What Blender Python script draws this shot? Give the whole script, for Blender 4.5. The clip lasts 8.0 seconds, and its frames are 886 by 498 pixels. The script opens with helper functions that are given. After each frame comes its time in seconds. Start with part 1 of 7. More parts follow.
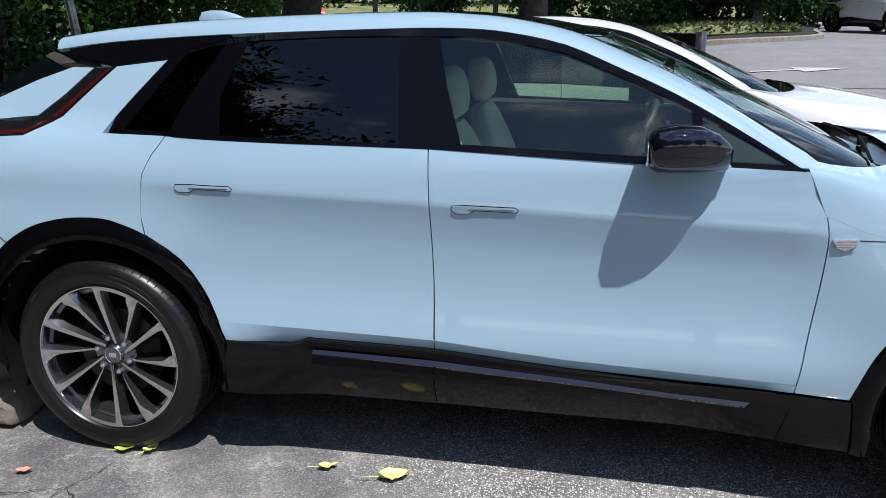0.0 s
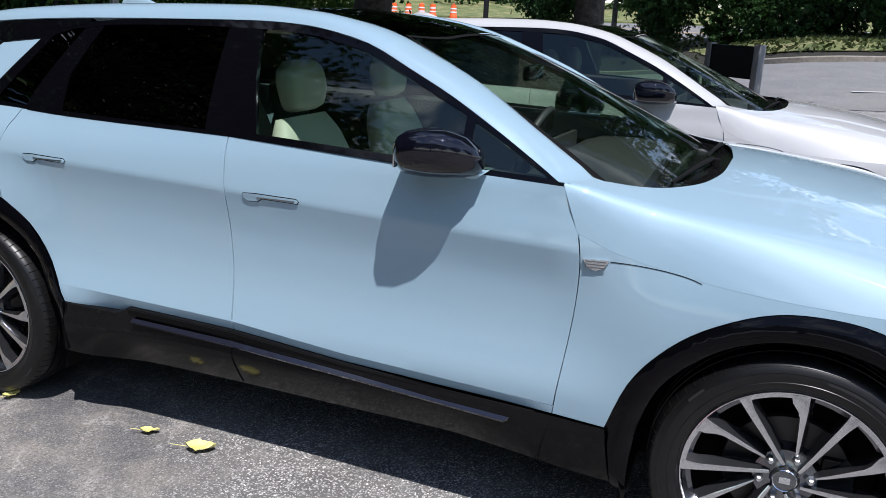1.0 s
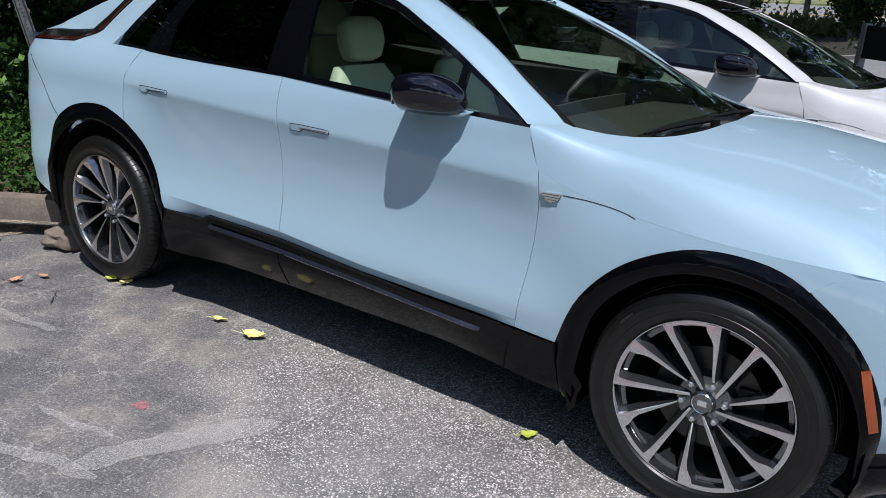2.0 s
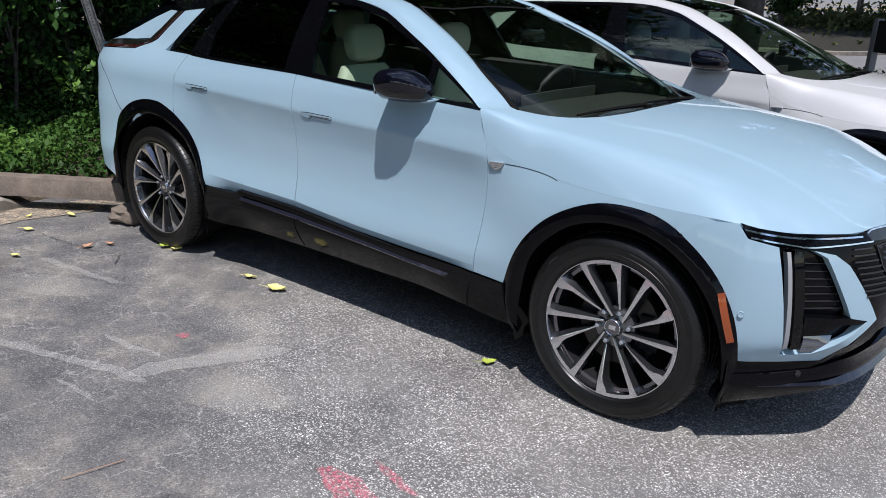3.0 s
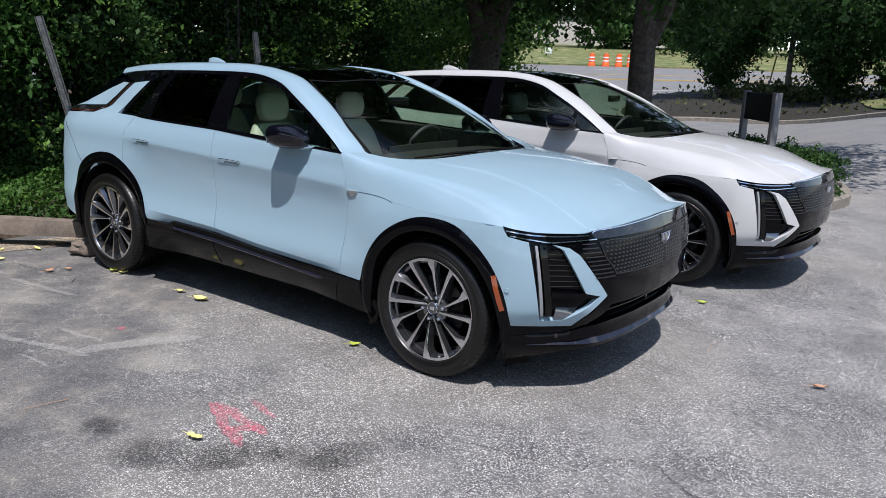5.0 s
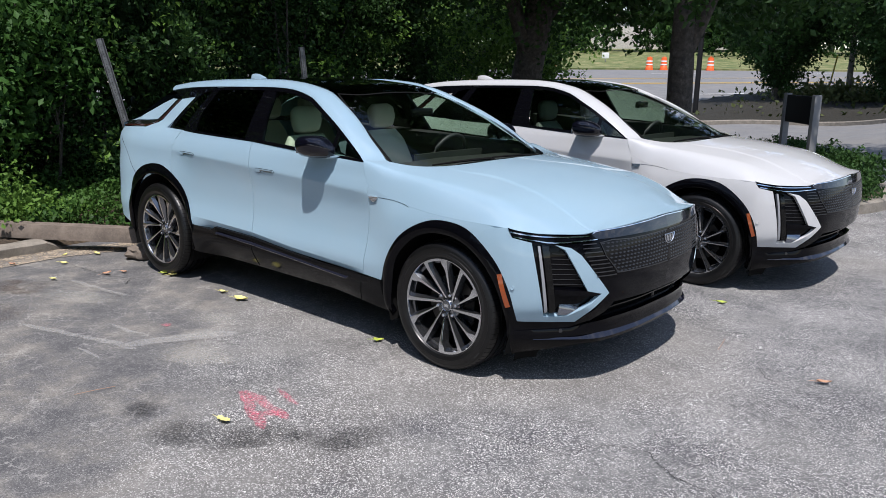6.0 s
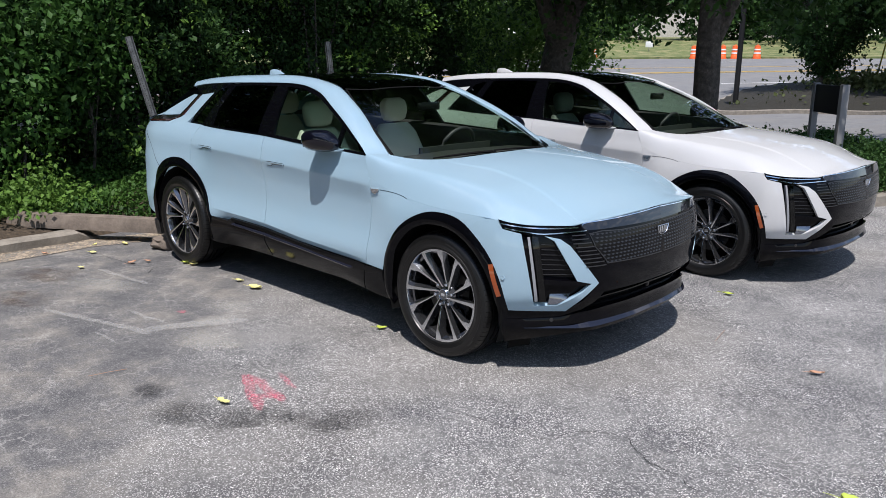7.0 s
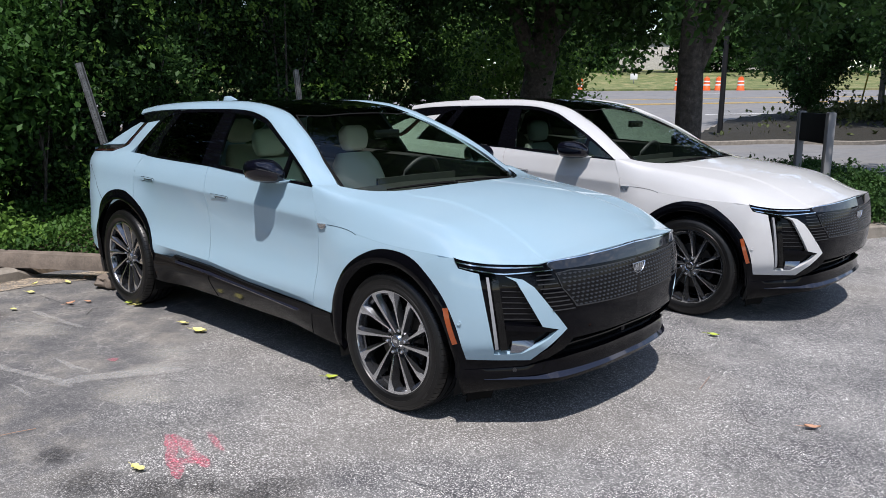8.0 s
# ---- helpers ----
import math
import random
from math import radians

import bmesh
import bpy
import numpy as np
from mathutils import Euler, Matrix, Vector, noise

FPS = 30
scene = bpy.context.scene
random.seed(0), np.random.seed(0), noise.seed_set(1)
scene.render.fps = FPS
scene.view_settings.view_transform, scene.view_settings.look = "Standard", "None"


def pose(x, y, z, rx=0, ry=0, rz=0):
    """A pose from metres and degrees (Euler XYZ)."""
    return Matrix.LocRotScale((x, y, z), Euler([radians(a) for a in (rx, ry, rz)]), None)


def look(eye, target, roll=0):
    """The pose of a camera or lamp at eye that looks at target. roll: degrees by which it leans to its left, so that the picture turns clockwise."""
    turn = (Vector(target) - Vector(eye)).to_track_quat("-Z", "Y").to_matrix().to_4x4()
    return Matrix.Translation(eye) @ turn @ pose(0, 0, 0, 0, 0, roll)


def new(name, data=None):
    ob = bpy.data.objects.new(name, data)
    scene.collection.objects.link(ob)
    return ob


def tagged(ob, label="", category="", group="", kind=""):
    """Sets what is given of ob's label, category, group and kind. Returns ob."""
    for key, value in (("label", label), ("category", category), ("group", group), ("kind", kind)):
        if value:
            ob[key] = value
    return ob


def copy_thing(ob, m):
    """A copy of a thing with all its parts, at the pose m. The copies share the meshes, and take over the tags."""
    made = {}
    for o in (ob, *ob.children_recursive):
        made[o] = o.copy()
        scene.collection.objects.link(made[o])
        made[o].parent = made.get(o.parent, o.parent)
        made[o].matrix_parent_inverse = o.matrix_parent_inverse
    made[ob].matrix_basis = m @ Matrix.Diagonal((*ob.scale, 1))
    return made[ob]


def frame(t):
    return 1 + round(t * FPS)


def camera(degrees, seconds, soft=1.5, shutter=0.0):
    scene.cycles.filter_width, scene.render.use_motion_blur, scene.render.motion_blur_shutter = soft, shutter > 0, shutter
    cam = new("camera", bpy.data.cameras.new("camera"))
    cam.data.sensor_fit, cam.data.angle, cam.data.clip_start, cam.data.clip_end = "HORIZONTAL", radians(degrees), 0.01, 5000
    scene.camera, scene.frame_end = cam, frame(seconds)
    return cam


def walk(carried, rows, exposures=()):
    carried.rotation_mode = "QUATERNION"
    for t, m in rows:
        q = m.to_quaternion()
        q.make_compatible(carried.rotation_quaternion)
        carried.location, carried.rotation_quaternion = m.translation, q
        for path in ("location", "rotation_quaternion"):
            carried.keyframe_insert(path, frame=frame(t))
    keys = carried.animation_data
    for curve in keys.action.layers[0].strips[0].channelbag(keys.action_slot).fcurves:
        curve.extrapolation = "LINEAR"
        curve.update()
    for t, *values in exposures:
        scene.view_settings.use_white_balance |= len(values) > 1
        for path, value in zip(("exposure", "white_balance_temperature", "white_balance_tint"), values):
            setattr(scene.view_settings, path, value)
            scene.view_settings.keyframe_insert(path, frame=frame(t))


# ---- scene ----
from mathutils import geometry, noise

cam = camera(58.5, 8.0, soft=0.7)
PATH = [
    (0, (1.778, -3.406, 1.589), (1.4, -1.521, 1.039), -0.4),
    (0.5, (2.334, -3.348, 1.609), (1.854, -1.485, 1.062), 1.2),
    (1, (2.859, -3.137, 1.604), (2.184, -1.339, 1.046), 2.4),
    (1.5, (3.263, -3.096, 1.589), (2.397, -1.39, 1.005), 3.4),
    (1.7, (3.412, -3.136, 1.584), (2.465, -1.481, 0.98), 3.6),
    (2.8, (4.163, -3.589, 1.611), (2.997, -2.1, 0.96), 2.7),
    (3, (4.328, -3.631, 1.649), (3.164, -2.133, 1.016), 2.3),
    (3.5, (4.677, -3.819, 1.655), (3.546, -2.269, 1.088), 2.5),
    (4, (4.997, -4.031, 1.685), (3.884, -2.45, 1.174), 2.6),
    (4.2, (5.125, -4.078, 1.711), (4.021, -2.49, 1.201), 2.4),
    (5.3, (5.693, -4.277, 1.71), (4.508, -2.729, 1.262), 2.1),
    (5.5, (5.762, -4.293, 1.721), (4.549, -2.767, 1.275), 1.7),
    (6, (5.96, -4.305, 1.753), (4.691, -2.827, 1.3), 1.1),
    (6.5, (6.16, -4.263, 1.782), (4.838, -2.834, 1.323), 0.5),
    (7, (6.256, -4.217, 1.785), (4.909, -2.817, 1.309), 0.5),
    (7.5, (6.159, -4.048, 1.738), (4.831, -2.637, 1.245), 1.9),
    (8, (6.071, -3.739, 1.724), (4.732, -2.308, 1.326), 0.4),
]
EXPOSURES = [(0.0, 0.60, 6150, 14), (1.0, 0.48, 6150, 14), (2.2, 0.36, 6200, 14), (4.0, 0.36, 6250, 14), (8.0, 0.46, 6350, 14)]
walk(cam, [(t, look(eye, target, roll)) for t, eye, target, roll in PATH], EXPOSURES)

SUN_WAY = Vector((-0.31, 0.36, -1.0))
world = bpy.data.worlds.new("sky")
scene.world = world
world.use_nodes = True
_wn = world.node_tree
_sky = _wn.nodes.new("ShaderNodeTexSky")
_sky.sky_type, _sky.sun_disc = "NISHITA", False
_sky.sun_elevation = math.atan2(1.0, math.hypot(0.31, 0.36))
_sky.sun_rotation = math.atan2(0.31, -0.36)
_sky.air_density, _sky.dust_density = 1.0, 0.08
_bg = _wn.nodes["Background"]
_bg.inputs["Strength"].default_value = 0.122
# fair-weather cloud: noise over a flat layer, thinning out overhead to blue gaps
_way = _wn.nodes.new("ShaderNodeTexCoord")
_split = _wn.nodes.new("ShaderNodeSeparateXYZ")
_wn.links.new(_way.outputs["Generated"], _split.inputs[0])
_lift = _wn.nodes.new("ShaderNodeMath")
_lift.operation = "MAXIMUM"
_lift.inputs[1].default_value = 0.06
_wn.links.new(_split.outputs["Z"], _lift.inputs[0])
_layer = _wn.nodes.new("ShaderNodeVectorMath")
_layer.operation = "DIVIDE"
_wn.links.new(_way.outputs["Generated"], _layer.inputs[0])
_wn.links.new(_lift.outputs[0], _layer.inputs[1])
_puff = _wn.nodes.new("ShaderNodeTexNoise")
_puff.inputs["Scale"].default_value, _puff.inputs["Detail"].default_value, _puff.inputs["Roughness"].default_value = 3.2, 9.0, 0.62
_wn.links.new(_layer.outputs[0], _puff.inputs["Vector"])
_cover = _wn.nodes.new("ShaderNodeMapRange")
_cover.interpolation_type = "SMOOTHSTEP"
_cover.inputs["From Min"].default_value, _cover.inputs["From Max"].default_value = 0.49, 0.66
_wn.links.new(_puff.outputs["Fac"], _cover.inputs["Value"])
_cloud = _wn.nodes.new("ShaderNodeMix")
_cloud.data_type = "RGBA"
_cloud.inputs[7].default_value = (8.0, 8.5, 9.4, 1)
_wn.links.new(_cover.outputs["Result"], _cloud.inputs[0])
_wn.links.new(_sky.outputs["Color"], _cloud.inputs[6])
_wn.links.new(_cloud.outputs[2], _bg.inputs["Color"])
sun = new("sun", bpy.data.lights.new("sun", "SUN"))
sun.data.energy, sun.data.angle, sun.data.color = 4.3, radians(0.55), (1.0, 0.96, 0.9)
sun.matrix_world = look((0, 0, 30), Vector((0, 0, 30)) + SUN_WAY)


# ---- materials ----
def material(name, colour=(0.5, 0.5, 0.5), rough=0.5, metal=0.0, **more):
    m = bpy.data.materials.new(name)
    m.use_nodes = True
    b = m.node_tree.nodes["Principled BSDF"]
    b.inputs["Base Color"].default_value = (*colour, 1)
    b.inputs["Roughness"].default_value = rough
    b.inputs["Metallic"].default_value = metal
    for key, value in more.items():
        b.inputs[key.replace("_", " ")].default_value = value
    return m


def node(m, kind, **values):
    n = m.node_tree.nodes.new(kind)
    for key, value in values.items():
        n.inputs[key.replace("_", " ")].default_value = value
    return n


def wire(m, a, out, b, into):
    m.node_tree.links.new(a.outputs[out], b.inputs[into])


def bsdf(m):
    return m.node_tree.nodes["Principled BSDF"]


def coords(m, kind="Object"):
    return m.node_tree.nodes.new("ShaderNodeTexCoord").outputs[kind]


def noise_tex(m, scale, detail=4.0, rough=0.6, kind="Object"):
    n = node(m, "ShaderNodeTexNoise", Scale=scale, Detail=detail, Roughness=rough)
    m.node_tree.links.new(coords(m, kind), n.inputs["Vector"])
    return n


def ramp(m, src, out, stops):
    r = m.node_tree.nodes.new("ShaderNodeValToRGB")
    el = r.color_ramp.elements
    while len(el) < len(stops):
        el.new(0.5)
    for e, (p, c) in zip(el, stops):
        e.position, e.color = p, (*c, 1) if len(c) == 3 else c
    wire(m, src, out, r, "Fac")
    return r


def blend(m, fac, a, b, kind="MIX"):
    """A colour mix; fac, a and b are sockets or values."""
    n = m.node_tree.nodes.new("ShaderNodeMix")
    n.data_type, n.blend_type = "RGBA", kind
    for key, v in ((0, fac), (6, a), (7, b)):
        if isinstance(v, bpy.types.NodeSocket):
            m.node_tree.links.new(v, n.inputs[key])
        elif key == 0:
            n.inputs[0].default_value = v
        else:
            n.inputs[key].default_value = (*v, 1)
    return n.outputs[2]


def bump(m, height, strength=0.3, distance=0.01):
    b = node(m, "ShaderNodeBump", Strength=strength, Distance=distance)
    m.node_tree.links.new(height, b.inputs["Height"])
    wire(m, b, "Normal", bsdf(m), "Normal")
    return b


def paint(name, colour, flake, metal):
    m = material(name, colour, 0.55, metal, Diffuse_Roughness=1.0, Specular_IOR_Level=0.3, Coat_Weight=1.0, Coat_Roughness=0.015, Coat_IOR=1.5)
    n = noise_tex(m, 900, 2)
    big = noise_tex(m, 3.0, 3)
    c = blend(m, ramp(m, n, "Fac", [(0.45, (0, 0, 0)), (0.75, (1, 1, 1))]).outputs["Color"], colour, flake)
    c = blend(m, ramp(m, big, "Fac", [(0.35, (0, 0, 0)), (0.75, (0.06, 0.06, 0.06))]).outputs["Color"], c, (0.5, 0.48, 0.44))
    m.node_tree.links.new(c, bsdf(m).inputs["Base Color"])
    return m


PAINT_BLUE = paint("pale_blue_paint", (0.298, 0.432, 0.522), (0.36, 0.49, 0.575), 0.15)
PAINT_WHITE = paint("white_pearl_paint", (0.56, 0.56, 0.565), (0.63, 0.63, 0.63), 0.12)


def dusty_black(name, colour, rough, coat):
    m = material(name, colour, rough, 0.0, Specular_IOR_Level=0.15)
    n = noise_tex(m, 40, 6)
    f = ramp(m, n, "Fac", [(0.55, (0, 0, 0)), (0.8, (0.03, 0.03, 0.03))])
    m.node_tree.links.new(blend(m, f.outputs["Color"], colour, (0.25, 0.23, 0.2)), bsdf(m).inputs["Base Color"])
    return m


GLOSS_BLACK = material("gloss_black_trim", (0.002, 0.002, 0.003), 0.04, 0.0, Specular_IOR_Level=0.16)
# black shell; the blue in its base colour stands for reflected sky
PIANO_BLACK = material("piano_black_shell", (0.003, 0.003, 0.007), 0.03, 0.0, Specular_IOR_Level=0.6)
# glossy black for sill strip and lip blade, bluish to suggest sky reflection
SILL_GLOSS = material("polished_sill_strip", (0.012, 0.013, 0.022), 0.05, 0.0, Specular_IOR_Level=0.55)
SATIN_BLACK = dusty_black("satin_black_plastic", (0.006, 0.006, 0.0065), 0.11, 0.0)
MATT_BLACK = material("matt_black_liner", (0.006, 0.006, 0.006), 0.9, Specular_IOR_Level=0.1)
CHROME = material("chrome", (0.75, 0.76, 0.78), 0.08, 1.0)
GREY_METAL = material("grey_metal", (0.30, 0.31, 0.32), 0.35, 1.0)
MACHINED = material("machined_alloy", (0.66, 0.67, 0.69), 0.15, 1.0)
DARK_ALLOY = material("dark_grey_alloy", (0.16, 0.165, 0.178), 0.14, 0.9, Coat_Weight=0.5)
AMBER = material("amber_lens", (0.22, 0.040, 0.003), 0.18, Coat_Weight=1.0)
RED_LENS = material("dark_red_lens", (0.045, 0.004, 0.006), 0.12, Coat_Weight=1.0)
LAMP_WHITE = material("frosted_light_guide", (0.26, 0.265, 0.28), 0.25, Coat_Weight=0.6)
EMBLEM = material("brushed_emblem", (0.72, 0.73, 0.75), 0.2, 0.9)
DISC = material("brake_disc_steel", (0.07, 0.066, 0.063), 0.5, 0.8)


def leather(name, colour):
    m = material(name, colour, 0.55)
    n = noise_tex(m, 160, 5)
    bump(m, n.outputs["Fac"], 0.12, 0.003)
    w = noise_tex(m, 6, 3)
    m.node_tree.links.new(blend(m, ramp(m, w, "Fac", [(0.4, (0, 0, 0)), (0.8, (0.2, 0.2, 0.2))]).outputs["Color"], colour, tuple(c * 0.8 for c in colour)), bsdf(m).inputs["Base Color"])
    return m


CREAM = leather("cream_leather", (0.62, 0.60, 0.55))
CHARCOAL = leather("charcoal_dash", (0.028, 0.028, 0.03))
GREY_LEATHER = leather("dark_grey_leather", (0.11, 0.112, 0.115))
DASH = leather("grey_dash_pad", (0.024, 0.026, 0.023))
CARPET = material("dark_carpet", (0.02, 0.02, 0.021), 0.95)


def rubber():
    m = material("tyre_rubber", (0.018, 0.018, 0.019), 0.36, Specular_IOR_Level=0.38)
    n = noise_tex(m, 25, 6)
    m.node_tree.links.new(blend(m, ramp(m, n, "Fac", [(0.42, (0, 0, 0)), (0.72, (0.25, 0.25, 0.25))]).outputs["Color"], (0.004, 0.004, 0.0043), (0.018, 0.017, 0.016)), bsdf(m).inputs["Base Color"])
    return m


TYRE = rubber()
TYRE_WORN = material("tyre_sidewall_lettering", (0.013, 0.013, 0.0135), 0.45)


def glass(name, tint, shine=1.0):
    """A thin tinted pane: light passes straight through it, and it mirrors by Fresnel."""
    m = bpy.data.materials.new(name)
    m.use_nodes = True
    t = m.node_tree
    t.nodes.remove(t.nodes["Principled BSDF"])
    out = t.nodes["Material Output"]
    clear = t.nodes.new("ShaderNodeBsdfTransparent")
    clear.inputs["Color"].default_value = (*tint, 1)
    gloss = t.nodes.new("ShaderNodeBsdfGlossy")
    gloss.inputs["Roughness"].default_value = 0.0
    lw = t.nodes.new("ShaderNodeLayerWeight")
    lw.inputs["Blend"].default_value = 0.5
    power = t.nodes.new("ShaderNodeMath")
    power.operation = "POWER"
    power.inputs[1].default_value = 5.0
    t.links.new(lw.outputs["Facing"], power.inputs[0])
    scale = t.nodes.new("ShaderNodeMath")
    scale.operation = "MULTIPLY_ADD"
    scale.inputs[1].default_value, scale.inputs[2].default_value = 0.955 * shine, 0.045 * shine
    t.links.new(power.outputs[0], scale.inputs[0])
    mix = t.nodes.new("ShaderNodeMixShader")
    t.links.new(scale.outputs[0], mix.inputs[0])
    t.links.new(clear.outputs[0], mix.inputs[1])
    t.links.new(gloss.outputs[0], mix.inputs[2])
    t.links.new(mix.outputs[0], out.inputs["Surface"])
    return m


GLASS = glass("green_tinted_glass", (0.70, 0.80, 0.71))
GLASS_DARK = glass("privacy_glass", (0.03, 0.033, 0.033))
GLASS_ROOF = glass("dark_roof_glass", (0.02, 0.022, 0.022))


# ---- mesh helpers ----
def part(name, bm, mat, parent=None, label="", smooth=True):
    """Links a bmesh as one mesh object under a thing or a part."""
    me = bpy.data.meshes.new(name)
    bm.to_mesh(me)
    bm.free()
    me.materials.append(mat)
    if smooth:
        me.polygons.foreach_set("use_smooth", [True] * len(me.polygons))
    ob = new(name, me)
    if parent is not None:
        ob.parent = parent
    if label:
        ob["label"] = label
    return ob


def thing(name, label, category, group="", kind="", at=(0, 0, 0)):
    ob = tagged(new(name), label, category, group, kind)
    ob.location = at
    return ob


def sharpen(bm, degrees=35):
    for e in bm.edges:
        if len(e.link_faces) == 2 and e.calc_face_angle(0) > radians(degrees):
            e.smooth = False
    return bm


def tidy(bm, degrees=35):
    bmesh.ops.recalc_face_normals(bm, faces=bm.faces[:])
    return sharpen(bm, degrees)


def box(bm, lo, hi, bevel=0.0, m=None):
    made = bmesh.ops.create_cube(bm, size=1)["verts"]
    for v in made:
        v.co = Vector([l + (c + 0.5) * (h - l) for c, l, h in zip(v.co, lo, hi)])
    if bevel:
        edges = list({e for v in made for e in v.link_edges})
        got = bmesh.ops.bevel(bm, geom=edges, offset=bevel, segments=2, affect="EDGES", profile=0.6)
        made = list({v for f in got["faces"] for v in f.verts} | {v for v in made if v.is_valid})
    if m is not None:
        bmesh.ops.transform(bm, matrix=m, verts=[v for v in made if v.is_valid])
    return bm


def new_box(lo, hi, bevel=0.0, m=None):
    return tidy(box(bmesh.new(), lo, hi, bevel, m))


def skin(bm, rows, closed=False, caps=False):
    """Faces between rows of points, each with the same count."""
    vs = [[bm.verts.new(p) for p in row] for row in rows]
    for a, b in zip(vs, vs[1:]):
        n = len(a)
        for i in range(n if closed else n - 1):
            j = (i + 1) % n
            try:
                bm.faces.new((a[i], a[j], b[j], b[i]))
            except ValueError:
                pass
    if caps:
        for row in (vs[0], vs[-1]):
            try:
                bm.faces.new(row)
            except ValueError:
                pass
    return bm


def tube(bm, path, radius, sides=8, flat=1.0):
    """A round bar along a path; radius is a number or a list."""
    rows = []
    for i, p in enumerate(path):
        a, b = Vector(path[max(0, i - 1)]), Vector(path[min(len(path) - 1, i + 1)])
        d = (b - a).normalized()
        u = d.cross(Vector((0, 0, 1)) if abs(d.z) < 0.9 else Vector((1, 0, 0))).normalized()
        v = d.cross(u)
        r = radius[i] if isinstance(radius, (list, tuple)) else radius
        rows.append([Vector(p) + r * (math.cos(t) * u + flat * math.sin(t) * v) for t in [2 * math.pi * k / sides for k in range(sides)]])
    return skin(bm, rows, True, True)


def lathe(bm, profile, sides=64, axis="y"):
    """Turns a profile of (along the axis, radius) round the axis."""
    rows = []
    for k in range(sides + 1):
        t = 2 * math.pi * k / sides
        rows.append([Vector((r * math.cos(t), a, r * math.sin(t))) if axis == "y" else Vector((r * math.cos(t), r * math.sin(t), a)) for a, r in profile])
    skin(bm, rows)
    bmesh.ops.remove_doubles(bm, verts=bm.verts[:], dist=1e-5)
    return bm


def resample(poly, step, closed=True):
    out = []
    n = len(poly)
    for i in range(n if closed else n - 1):
        a, b = Vector(poly[i]), Vector(poly[(i + 1) % n])
        k = max(1, round((b - a).length / step))
        out += [a.lerp(b, j / k) for j in range(k)]
    if not closed:
        out.append(Vector(poly[-1]))
    return out


def rounded(pts, k=4, closed=False):
    """A smooth line (Catmull-Rom) through points."""
    P = [Vector(p) for p in pts]
    n = len(P)
    out = []
    for i in range(n if closed else n - 1):
        a, b, c, d = (P[(i + j) % n] if closed else P[min(max(i + j, 0), n - 1)] for j in (-1, 0, 1, 2))
        for q in range(k):
            u = q / k
            out.append(0.5 * (2 * b + (c - a) * u + (2 * a - 5 * b + 4 * c - d) * u * u + (3 * b - 3 * c + d - a) * u ** 3))
    if not closed:
        out.append(P[-1])
    return [tuple(p) for p in out]


def inside(p, poly):
    hit = False
    j = len(poly) - 1
    for i in range(len(poly)):
        (xi, yi), (xj, yj) = poly[i], poly[j]
        if (yi > p[1]) != (yj > p[1]) and p[0] < (xj - xi) * (p[1] - yi) / (yj - yi) + xi:
            hit = not hit
        j = i
    return hit


def shrink(poly, d):
    """Moves a polygon's edges inwards by d."""
    n = len(poly)
    area = sum(poly[i][0] * poly[(i + 1) % n][1] - poly[(i + 1) % n][0] * poly[i][1] for i in range(n))
    sgn = 1 if area > 0 else -1
    out = []
    for i in range(n):
        a, b, c = Vector(poly[i - 1]), Vector(poly[i]), Vector(poly[(i + 1) % n])
        u, v = (b - a).normalized(), (c - b).normalized()
        nu, nv = Vector((-u.y, u.x)) * sgn, Vector((-v.y, v.x)) * sgn
        m = nu + nv
        k = max(0.5, m.dot(nu))
        out.append(tuple(b + m * (d / k)))
    return out


